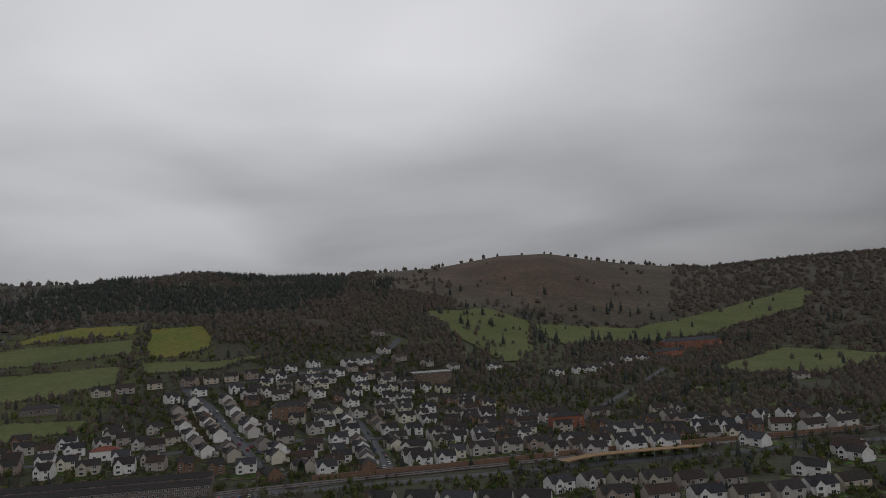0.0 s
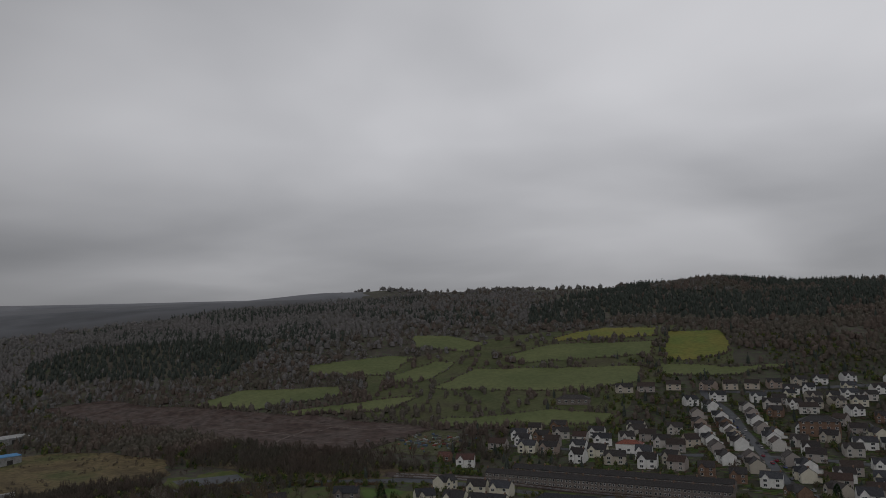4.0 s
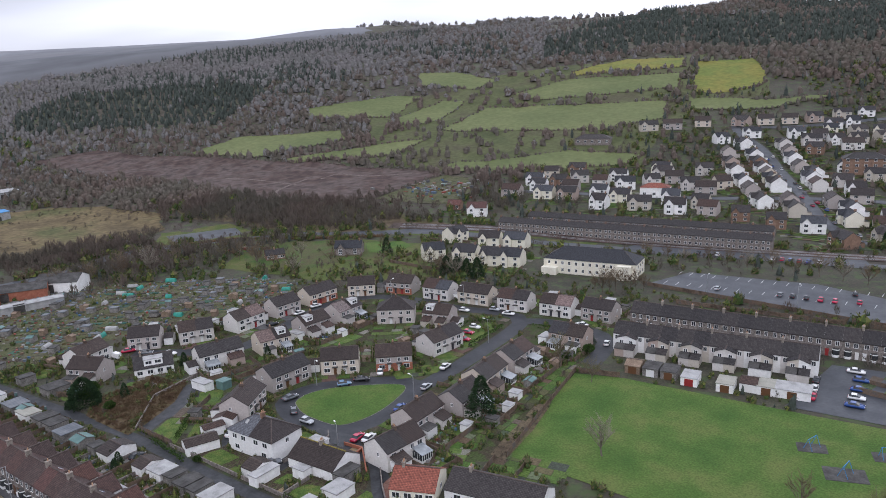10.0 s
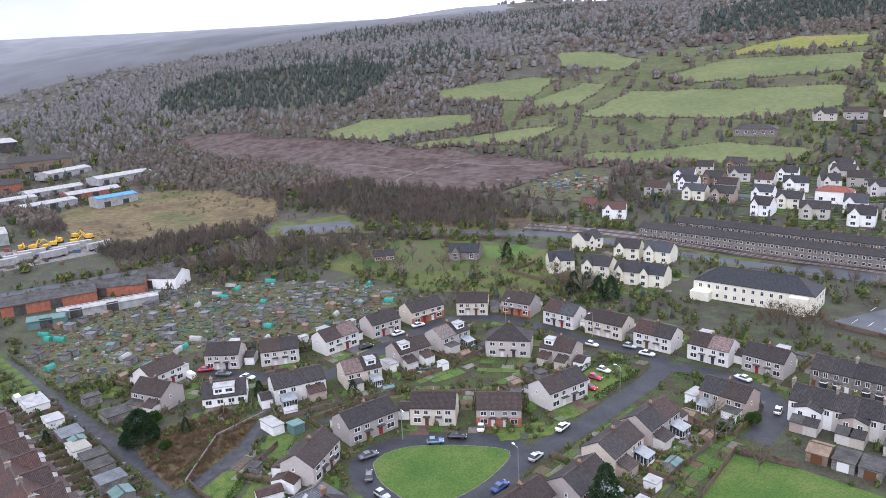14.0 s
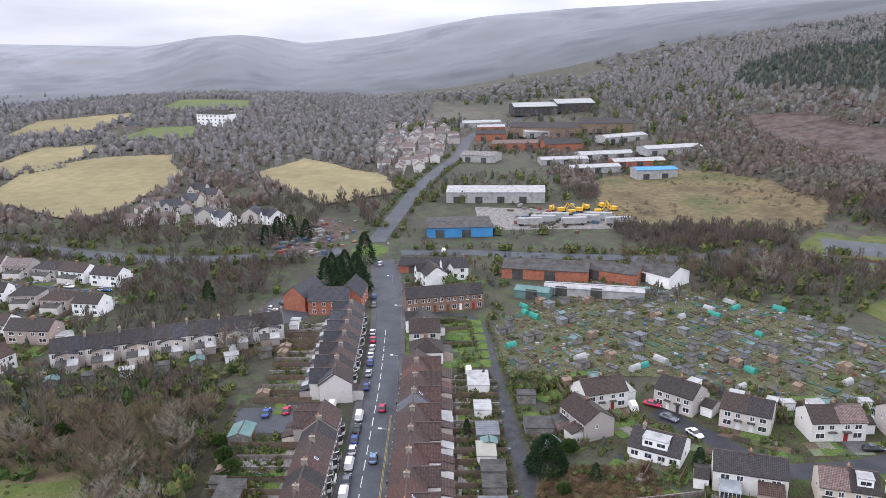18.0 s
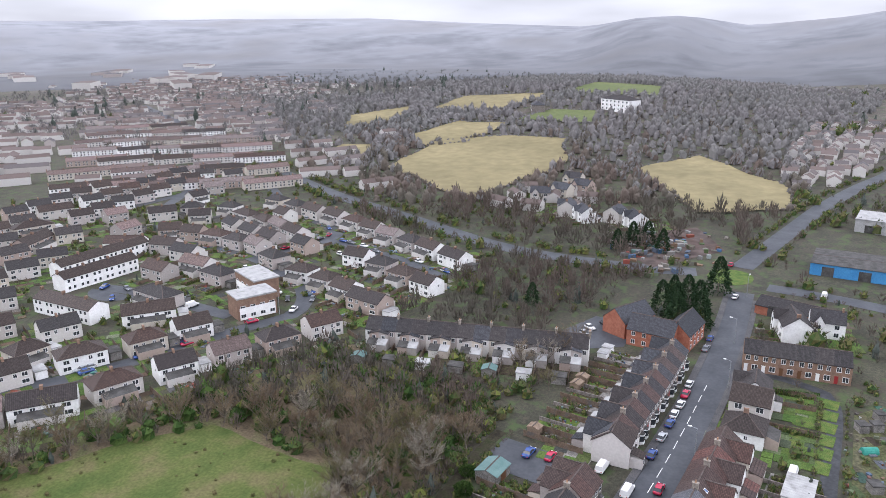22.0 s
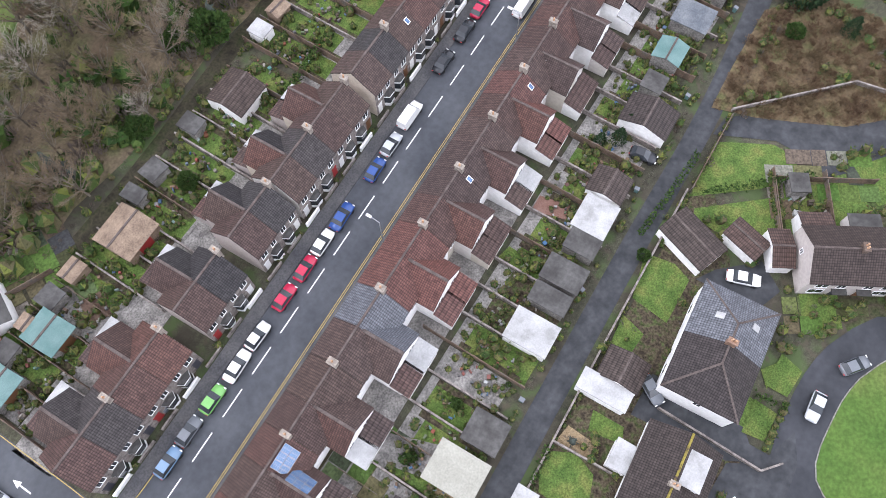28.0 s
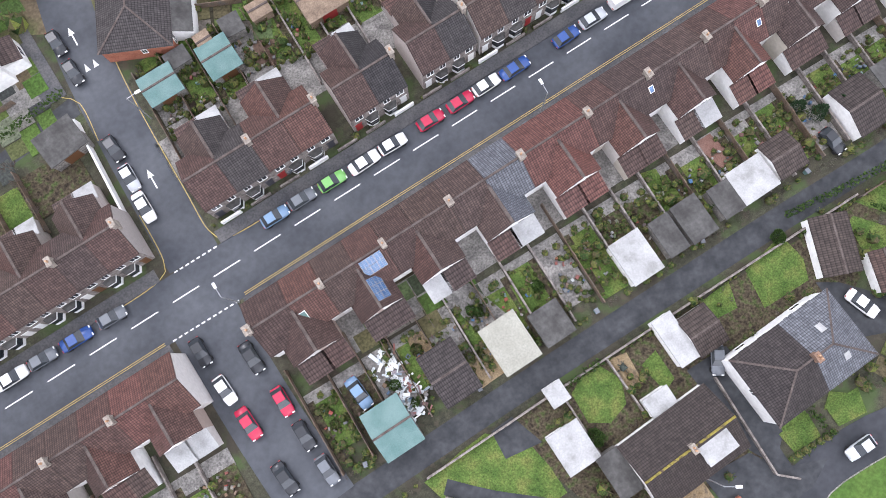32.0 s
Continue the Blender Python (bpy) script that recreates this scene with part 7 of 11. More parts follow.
def shards(r, count, cone=False, size=1.0, core=False):
    """A rough crown one metre in radius out of small loose pieces, with gaps."""
    out = []
    for _ in range(count):
        u, a = r.uniform(-0.45, 1.0), r.uniform(0, 2 * math.pi)
        if cone:
            h = r.uniform(0, 1) ** 1.3
            rad = (1 - h) * r.uniform(0.45, 1.0)
            c = np.array([rad * math.cos(a), rad * math.sin(a), h * 2.6])
            d = np.array([math.cos(a), math.sin(a), -0.35])
        else:
            k = math.sqrt(max(0, 1 - u * u)) * r.uniform(0.45, 1.08)
            c = np.array([k * math.cos(a), k * math.sin(a), 1.0 + u * r.uniform(0.55, 1.0)])
            d = np.array([math.cos(a) * k * 0.7 + r.uniform(-0.4, 0.4), math.sin(a) * k * 0.7 + r.uniform(-0.4, 0.4), 0.55 + r.uniform(-0.2, 0.6)])
        d = d / (np.linalg.norm(d) + 1e-6)
        side = np.cross(d, [r.uniform(-1, 1), r.uniform(-1, 1), r.uniform(-1, 1)])
        side /= np.linalg.norm(side) + 1e-6
        ln, wd = r.uniform(0.25, 0.5) * size, r.uniform(0.07, 0.16) * size
        out += [c - d * ln * 0.5 + side * wd, c - d * ln * 0.5 - side * wd, c + d * ln * 0.7]
    if not core:
        return np.array(out)
    n = 7
    ring = [[(r.uniform(0.62, 0.86) * k * math.cos(i * 6.283 / n + o), r.uniform(0.62, 0.86) * k * math.sin(i * 6.283 / n + o), z + r.uniform(-0.1, 0.1)) for i in range(n)] for k, z, o in (((1.0, 0.1, 0.0), (0.55, 1.1, 0.4)) if cone else ((1.0, 0.25, 0.0), (0.95, 1.05, 0.4)))]
    tip = (r.uniform(-0.15, 0.15), r.uniform(-0.15, 0.15), 2.2 if cone else 1.62)
    for i in range(n):
        a, b, c, d = ring[0][i], ring[0][(i + 1) % n], ring[1][i], ring[1][(i + 1) % n]
        out += [np.array(v) for v in (a, b, d, a, d, c, c, d, tip)]
    return np.array(out)


def whisk(r, count, wide=(0.035, 0.085)):
    """A leafless crown one metre in radius: slim twigs that fan up and out from the trunk to an uneven dome."""
    out = []
    lean = r.uniform(0, 6.283)
    for _ in range(count):
        a, u = r.uniform(0, 6.283), r.random() ** 0.7
        k = math.sin(u * 1.62) * (0.82 + 0.2 * math.sin(a * 2 + lean)) * r.uniform(0.75, 1.05)
        tip = np.array([k * math.cos(a), k * math.sin(a), 0.85 + 1.05 * math.cos(u * 1.62) * r.uniform(0.85, 1.1)])
        foot = np.array([tip[0] * r.uniform(0.15, 0.55), tip[1] * r.uniform(0.15, 0.55), tip[2] * r.uniform(0.2, 0.62)])
        d = tip - foot
        side = np.cross(d, [r.uniform(-1, 1), r.uniform(-1, 1), r.uniform(-0.4, 0.4)])
        side = side / (np.linalg.norm(side) + 1e-6) * r.uniform(*wide)
        out += [foot + d * 0.55 - side, foot + d * 0.55 + side, tip] if r.random() < 0.6 else [foot - side * 0.8, foot + side * 0.8, tip]
    return np.array(out)


def puff(r, twigs, fir=False):
    """A crown seen from afar: a small uneven mass of twigs, with many slim tips standing out of it. Returns corners and triangles."""
    n, v = 5, []
    rows = ((0.55, 0.15), (0.5, 1.0)) if fir else ((0.62, 0.2), (0.6, 1.0))
    for q, (k, z) in enumerate(rows):
        for i in range(n):
            a = i * 6.283 / n + q * 0.6 + r.uniform(-0.3, 0.3)
            m = k * r.uniform(0.7, 1.15)
            v.append((m * math.cos(a), m * math.sin(a), z + r.uniform(-0.2, 0.2)))
    v.append((r.uniform(-0.2, 0.2), r.uniform(-0.2, 0.2), 2.4 if fir else 1.5))
    f = []
    for i in range(n):
        a, b, c, d = i, (i + 1) % n, n + i, n + (i + 1) % n
        f += [(a, b, d), (a, d, c), (c, d, 2 * n)]
    w = shards(r, twigs, True, 1.1) if fir else whisk(r, twigs, (0.04, 0.09))
    f += [(2 * n + 1 + 3 * k, 2 * n + 2 + 3 * k, 2 * n + 3 + 3 * k) for k in range(len(w) // 3)]
    return np.concatenate([np.array(v), w]), np.array(f, np.int32)


def loose(v):
    return v, np.arange(len(v), dtype=np.int32).reshape(-1, 3)


RT = random.Random(11)
FAR_T = [puff(RT, 18) for _ in range(12)]
FIR_T = [puff(RT, 14, True) for _ in range(6)]
BUSH_T = [loose(shards(RT, 30, False, 1.05, True)) for _ in range(5)]
TWIG_T = [loose(whisk(RT, 34, (0.04, 0.09))) for _ in range(6)]


def forest(name, spots, templates, material, label, lift=0.0):
    """Far trees as one object: (x, y, radius, height factor) each."""
    if not spots:
        return
    vs, fs, base = [], [], 0
    sp = np.array(spots)
    z = land(sp[:, 0], sp[:, 1])
    for i, (x, y, r, h) in enumerate(spots):
        t, f = templates[i % len(templates)]
        a = (i * 2.399) % 6.283
        c, s = math.cos(a), math.sin(a)
        v = np.empty_like(t)
        v[:, 0], v[:, 1], v[:, 2] = (t[:, 0] * c - t[:, 1] * s) * r + x, (t[:, 0] * s + t[:, 1] * c) * r + y, t[:, 2] * r * h + z[i] - 0.1 * r + lift
        vs.append(v)
        fs.append(f + base)
        base += len(t)
    v, f = np.concatenate(vs), np.concatenate(fs)
    me = bpy.data.meshes.new(name)
    me.vertices.add(len(v))
    me.vertices.foreach_set("co", v.astype(np.float32).ravel())
    me.loops.add(f.size)
    me.loops.foreach_set("vertex_index", f.ravel())
    me.polygons.add(len(f))
    me.polygons.foreach_set("loop_start", np.arange(0, f.size, 3, dtype=np.int32))
    me.polygons.foreach_set("use_smooth", np.ones(len(f), bool))
    me.materials.append(material)
    me.update(calc_edges=True)
    tagged(new(name, me), label, "woodland", kind="stuff")


OPEN_RINGS = [[(-453, 582), (-412, 594), (-345, 578), (-346, 543), (-417, 539)], [(-486, 441), (-420, 505), (-389, 510), (-376, 446), (-457, 419)], [(-369, 439), (-358, 502), (-333, 506), (-322, 447), (-339, 427)], [(-298, 425), (-303, 492), (-154, 557), (-136, 507), (-172, 462), (-284, 423)], [(-300, 536), (-272, 597), (-176, 639), (-159, 595), (-269, 527)], [(-282, 617), (-252, 688), (-193, 704), (-181, 659), (-271, 609)], [(-144, 589), (-172, 680), (-126, 703), (-99, 656), (-94, 612), (-124, 584)], [(-140, 565), (-76, 583), (-29, 606), (-68, 556), (-125, 534)]]
OPEN_RINGS += [[(-478, 293), (-476, 344), (-390, 396), (-364, 373), (-408, 309)], [(-378, 314), (-293, 402), (-292, 357), (-360, 310)], [(-238, 347), (-167, 407), (-114, 417), (-115, 392), (-219, 336)], [(-368, -293), (-457, -315), (-500, -271), (-508, -228), (-439, -195), (-317, -195)], [(-438, -153), (-502, -126), (-436, -58), (-387, -49), (-357, -87)], [(-470, -349), (-536, -347), (-542, -295), (-465, -290), (-436, -310)]]
OPEN_RINGS += [[(-560, -300), (-610, -290), (-620, -250), (-570, -235)], [(-570, -400), (-660, -420), (-690, -330), (-600, -330)], [(-470, -420), (-540, -470), (-600, -440), (-530, -400)], [(-700, -320), (-800, -330), (-800, -250), (-720, -230)], [(-900, -150), (-1000, -160), (-1010, -80), (-920, -90)]]
OPEN_RINGS += [[(98, 886), (210, 1000), (270, 953), (233, 750), (199, 733), (139, 867)], [(268, 941), (407, 977), (766, 1130), (690, 986), (470, 916), (297, 840)], [(420, 700), (560, 800), (640, 700), (500, 600)], SPOIL, [(-429, 75), (-455, 128), (-394, 167), (-330, 172), (-296, 160), (-292, 120), (-298, 77), (-345, 60)]]
OPEN_RINGS += [[(-290, 150), (-270, 181), (-238, 177), (-236, 155), (-264, 130)], [(-224, 260), (-227, 306), (-221, 327), (-202, 328), (-172, 292), (-174, 268), (-192, 262)], [(-400, -330), (-430, -350), (-420, -372), (-385, -360)], [(-360, -25), (-300, -25), (-300, 75), (-360, 60)], [(-250, -95), (-335, -75), (-300, -50)]]
BOXES = [(min(p[0] for p in r), max(p[0] for p in r), min(p[1] for p in r), max(p[1] for p in r), r) for r in OPEN_RINGS]


def in_open(x, y):
    return any(a <= x <= b and c <= y <= d and inside(x, y, r) for a, b, c, d, r in BOXES)


bare, fir = [], []


def scatter(r, x0, x1, y0, y1, step, test, size, out, tall=(0.9, 1.3)):
    if out is bare:
        step, size, tall = step * 0.74, (size[0] * 0.74, size[1] * 0.76), (tall[0] * 1.15, tall[1] * 1.15)
    x = x0
    while x < x1:
        y = y0
        while y < y1:
            px_, py_ = x + r.uniform(-0.5, 0.5) * step, y + r.uniform(-0.5, 0.5) * step
            if test(px_, py_):
                k = r.uniform(*size)
                if clear(px_, py_, k * 0.8) and not in_open(px_, py_):
                    out.append((px_, py_, k, r.uniform(*tall)))
            y += step
        x += step


def polar(x, y):
    return math.hypot(x - 90, y + 80), math.degrees(math.atan2(-(x - 90), y + 80))


def along(x, y):
    return -0.35 * x + 0.94 * y


R1 = random.Random(21)


def slope_wood(x, y):
    s, (r, az) = along(x, y), polar(x, y)
    if not (-6 < az < 80):
        return False
    if x > -140 and s < 640 and y < 640:
        return False
    if s < 560 and x > -330:
        return False
    return noise.noise((x * 0.006, y * 0.006, 0.3)) > -0.55


scatter(R1, -1000, 160, 420, 1250, 12.5, slope_wood, (5.0, 8.5), bare, (0.55, 0.85))
scatter(R1, -1900, 500, 1250, 2100, 26, lambda x, y: -30 < polar(x, y)[1] < 75 and polar(x, y)[0] < (2050 if polar(x, y)[1] < 42 else 1250) and R1.random() > 1.12 * math.exp(-(((polar(x, y)[1] + 8) / 11) ** 2)) * float(ss(1000, 1350, polar(x, y)[0])) and noise.noise((x * 0.004, y * 0.004, 2.2)) > -0.35, (8, 14), bare, (0.45, 0.7))
scatter(R1, -2000, -1000, 200, 1250, 24, lambda x, y: 40 < polar(x, y)[1] < 85 and polar(x, y)[0] < 1250 + 60 * R1.random(), (8, 13), bare, (0.45, 0.7))
scatter(R1, -260, 60, 800, 1240, 11, lambda x, y: noise.noise((x * 0.008, y * 0.008, 7.0)) > 0.12 and along(x, y) > 820, (3.0, 4.6), fir, (0.8, 1.15))
scatter(R1, -1000, -520, 420, 760, 12, lambda x, y: noise.noise((x * 0.007, y * 0.007, 5.0)) > 0.05, (3.0, 4.6), fir, (0.8, 1.15))
scatter(R1, -900, -420, 560, 1000, 11, lambda x, y: noise.noise((x * 0.006, y * 0.006, 15.0)) > 0.08, (3.0, 4.8), fir, (0.7, 1.0))


def fir_hill(x, y):
    return 5 < polar(x, y)[1] < 30 and along(x, y) > 770 and noise.noise((x * 0.005, y * 0.005, 25.0)) > -0.16


bare[:] = [p for p in bare if not fir_hill(p[0], p[1]) or R1.random() < 0.15]
scatter(R1, -450, 120, 640, 1420, 10.5, fir_hill, (3.2, 5.2), fir, (0.8, 1.15))
scatter(R1, 120, 330, 880, 1000, 14, lambda x, y: noise.noise((x * 0.02, y * 0.02, 5.0)) > 0.1, (3, 5), fir, (0.8, 1.2))
# valley woods by the tip and the works
scatter(R1, -1000, -130, 150, 470, 9.5, lambda x, y: y > 0.35 * (x + 300) + 205 - 40 * (x < -300), (3.2, 6.0), bare, (0.7, 1.1))
scatter(R1, -560, -200, 60, 215, 9, lambda x, y: noise.noise((x * 0.012, y * 0.012, 1.0)) > -0.15 and not (-470 < x < -300 and 50 < y < 200), (2.8, 5.2), bare, (0.8, 1.2))
scatter(R1, -330, -215, 68, 150, 8, lambda x, y: True, (2.6, 4.8), bare, (0.8, 1.2))
# around the farm fields and the bypass
scatter(R1, -1000, -250, -520, -55, 11, lambda x, y: y > -0.95 * (-x - 250) - 150 - 60, (3.8, 6.8), bare, (0.75, 1.15))
scatter(R1, -700, -270, -900, -300, 13, lambda x, y: x < -290 + (y + 270) * 0.72 and x > -330 + (y + 270) * 0.72 - 160, (4, 7), bare, (0.7, 1.0))
scatter(R1, -255, -168, -132, -78, 7.5, lambda x, y: y < -80 and x < -150 - 0.3 * (y + 60), (2.6, 4.8), bare, (0.9, 1.3))
scatter(R1, -1900, -900, -900, 300, 26, lambda x, y: 70 < polar(x, y)[1] < 130 and polar(x, y)[0] < 1300 and noise.noise((x * 0.004, y * 0.004, 4.2)) > -0.2, (8, 13), bare, (0.4, 0.65))
# trees among the hillside town and golf course
scatter(R1, -180, 520, 285, 760, 17, lambda x, y: noise.noise((x * 0.02, y * 0.02, 8.0)) > -0.05, (2.6, 5.0), bare, (0.9, 1.3))
scatter(R1, 300, 900, 330, 900, 15, lambda x, y: noise.noise((x * 0.012, y * 0.012, 3.0)) > -0.2, (3.5, 6.5), bare, (0.8, 1.2))
scatter(R1, 60, 900, 560, 1300, 20, lambda x, y: noise.noise((x * 0.012, y * 0.012, 6.0)) > 0.0, (4.0, 7.5), bare, (0.7, 1.1))
scatter(R1, 150, 700, 560, 1000, 34, lambda x, y: noise.noise((x * 0.02, y * 0.02, 13.0)) > 0.1, (3.0, 4.5), fir, (1.1, 1.7))
scatter(R1, -180, 400, 285, 700, 45, lambda x, y: True, (2.0, 3.2), fir, (1.2, 1.8))
scatter(R1, 300, 1500, 700, 1900, 24, lambda x, y: -60 < polar(x, y)[1] < -9 and 850 < polar(x, y)[0] < 1980 and R1.random() > 1.12 * math.exp(-(((polar(x, y)[1] + 8) / 11) ** 2)) * float(ss(1000, 1350, polar(x, y)[0])), (7, 11), bare, (0.45, 0.7))
scatter(R1, 60, 700, 1000, 1800, 40, lambda x, y: -15 < polar(x, y)[1] < -3 and polar(x, y)[0] < 1700 and noise.noise((x * 0.01, y * 0.01, 3.3)) > 0.15, (3, 6), bare, (0.5, 0.8))
for k in range(50):
    bare.append((R1.uniform(95, 275), R1.uniform(735, 1000), R1.uniform(2.5, 5.0), R1.uniform(0.9, 1.3)))
for k in range(170):
    x, y = R1.uniform(90, 760), R1.uniform(600, 1130)
    (fir if R1.random() < 0.4 else bare).append((x, y, R1.uniform(2.5, 6.0), R1.uniform(0.9, 1.4)))
# dark plantation on the lower slope
PLANTED = [(-775, 271), (-854, 317), (-859, 396), (-777, 447), (-678, 491), (-602, 484), (-565, 427), (-536, 374), (-577, 347), (-638, 322), (-713, 279)]
bare[:] = [p for p in bare if not inside(p[0], p[1], PLANTED) or R1.random() < 0.08]
scatter(R1, -859, -536, 271, 491, 8.5, lambda x, y: inside(x, y, PLANTED), (2.8, 4.2), fir, (0.8, 1.2))
bare[:] = [p for p in bare if not (-20 < polar(p[0], p[1])[1] < 3 and polar(p[0], p[1])[0] > 1120) or R1.random() < 0.10]
bare[:] = [p for p in bare if not inside(p[0], p[1], HILL_FARM) or R1.random() < 0.3 or noise.noise((p[0] * 0.02, p[1] * 0.02, 4.0)) > 0.25]
# hedges round the fields
for ring in OPEN_RINGS[:23]:
    rr = wobbly(ring, 5, 12)
    for i in range(len(rr)):
        (ax, ay), (bx, by) = rr[i], rr[(i + 1) % len(rr)]
        d = math.hypot(bx - ax, by - ay)
        for k in range(max(1, int(d / 3.2))):
            t = k / max(1, int(d / 3.2))
            x, y = ax + (bx - ax) * t + R1.uniform(-1, 1), ay + (by - ay) * t + R1.uniform(-1, 1)
            bare.append((x, y, R1.uniform(1.3, 2.2) if R1.random() < 0.85 else R1.uniform(2.5, 4), R1.uniform(0.6, 1.0)))
for x, y in ((414, 868), (440, 871), (488, 873), (517, 875), (543, 853), (403, 892), (347, 865), (362, 874), (320, 832), (210, 909), (175, 879), (303, 457), (341, 514), (365, 475), (406, 611), (305, 773), (268, 851), (286, 840), (500, 866), (430, 880)):
    fir.append((x, y, R1.uniform(5.0, 7.5), R1.uniform(1.0, 1.3)))
    fir.append((x + R1.uniform(-9, 9), y + 6, R1.uniform(4, 6), 1.0))
# crest trees, small against the sky
for k in range(260):
    az = R1.uniform(-32, 46)
    if -13 < az < -4 and k % 5:
        continue
    d = float(np.interp(az, C_AZ, C_D)) * R1.uniform(0.97, 1.0)
    x, y = 90 - d * math.sin(radians(az)), -80 + d * math.cos(radians(az))
    bare.append((x, y, R1.uniform(3, 8), R1.uniform(0.6, 1.1)))
# Picks far and high trees, which get the colour with mist painted in.
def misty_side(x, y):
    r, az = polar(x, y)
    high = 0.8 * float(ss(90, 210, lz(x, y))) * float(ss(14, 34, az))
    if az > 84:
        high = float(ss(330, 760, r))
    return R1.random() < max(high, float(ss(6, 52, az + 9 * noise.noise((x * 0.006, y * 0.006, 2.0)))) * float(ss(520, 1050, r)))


def close_by(x, y):
    return math.hypot(x + 60, y - 20) < 330


for ring, gap in ((VALLEY_WOOD, 4.4), (WORKS_WOOD, 4.8)):
    x = min(q[0] for q in ring)
    while x < max(q[0] for q in ring):
        y = min(q[1] for q in ring)
        while y < max(q[1] for q in ring):
            u, v = x + R1.uniform(-2, 2), y + R1.uniform(-2, 2)
            if inside(u, v, ring) and clear(u, v, 1.0) and not in_open(u, v):
                bare.append((u, v, R1.uniform(2.5, 4.2), R1.uniform(0.85, 1.25)))
            y += gap
        x += gap
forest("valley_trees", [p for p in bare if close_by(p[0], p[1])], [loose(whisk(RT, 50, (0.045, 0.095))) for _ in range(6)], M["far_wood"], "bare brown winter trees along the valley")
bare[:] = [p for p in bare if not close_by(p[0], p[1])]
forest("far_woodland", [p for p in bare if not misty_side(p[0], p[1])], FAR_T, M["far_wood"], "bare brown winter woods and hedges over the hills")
forest("birch_woodland", [p for p in bare if misty_side(p[0], p[1])], FAR_T, M["misty_wood"], "bare winter woods on the far slopes, mist greyed into their colour")
forest("conifer_woodland", fir, FIR_T, M["far_fir"], "dark conifer plantation and single firs")


def ribbon_tri(p, q, w, r):
    d = q - p
    s = np.cross(d, [r.uniform(-1, 1), r.uniform(-1, 1), r.uniform(-0.3, 0.3)])
    s = s / (np.linalg.norm(s) + 1e-6) * w
    return [p - s, p + s, q]


def prism(p, q, a, b):
    d = (q - p) / (np.linalg.norm(q - p) + 1e-6)
    u = np.cross(d, [0.3, 0.9, 0.2])
    u /= np.linalg.norm(u)
    v = np.cross(d, u)
    lo = [p + a * (u * math.cos(k * 1.5708) + v * math.sin(k * 1.5708)) for k in range(4)]
    hi = [q + b * (u * math.cos(k * 1.5708) + v * math.sin(k * 1.5708)) for k in range(4)]
    out = []
    for k in range(4):
        m = (k + 1) % 4
        out += [lo[k], lo[m], hi[m], lo[k], hi[m], hi[k]]
    return out


def bare_tree_meshes(seed, H=9.0, spread=4.2):
    """A leafless tree: trunk and limbs in one mesh, twigs in another."""
    r = random.Random(seed)
    wood, twig = [], []
    base, fork = np.array([0.0, 0, -0.2]), np.array([r.uniform(-0.3, 0.3), r.uniform(-0.3, 0.3), H * 0.22])
    wood += prism(base, fork, 0.24, 0.18)
    for i in range(9):
        a = i * 0.698 + r.uniform(-0.3, 0.3)
        rad = spread * (r.uniform(0.05, 0.4) if i % 3 == 0 else r.uniform(0.5, 0.85))
        q = fork + np.array([math.cos(a) * rad, math.sin(a) * rad, H * (r.uniform(0.55, 0.72) if i % 3 == 0 else r.uniform(0.3, 0.55))])
        wood += prism(fork, q, 0.11, 0.035)
        for j in range(7):
            s = fork + (q - fork) * r.uniform(0.35, 1.0)
            b = a + r.uniform(-1.1, 1.1)
            up = r.uniform(0.1, 0.26)
            e = s + np.array([math.cos(b) * spread * 0.3, math.sin(b) * spread * 0.3, H * up])
            wood += prism(s, e, 0.045, 0.012)[:12]
            for k in range(8):
                t = s + (e - s) * r.uniform(0.3, 1.0)
                c = b + r.uniform(-1.2, 1.2)
                g = t + np.array([math.cos(c) * 0.8, math.sin(c) * 0.8, r.uniform(0.2, 1.2)]) * r.uniform(0.7, 1.4)
                twig += ribbon_tri(t, g, 0.034, r)
                for m in range(2):
                    u = t + (g - t) * r.uniform(0.2, 1.0)
                    twig += ribbon_tri(u, u + np.array([math.cos(c) * 0.5 + r.uniform(-0.7, 0.7), math.sin(c) * 0.5 + r.uniform(-0.7, 0.7), r.uniform(0.1, 1.0)]) * r.uniform(0.4, 0.9), 0.026, r)
    return tri_mesh("trunk", np.array(wood), M["bark"]), tri_mesh("crown", np.array(twig), M["twig"])


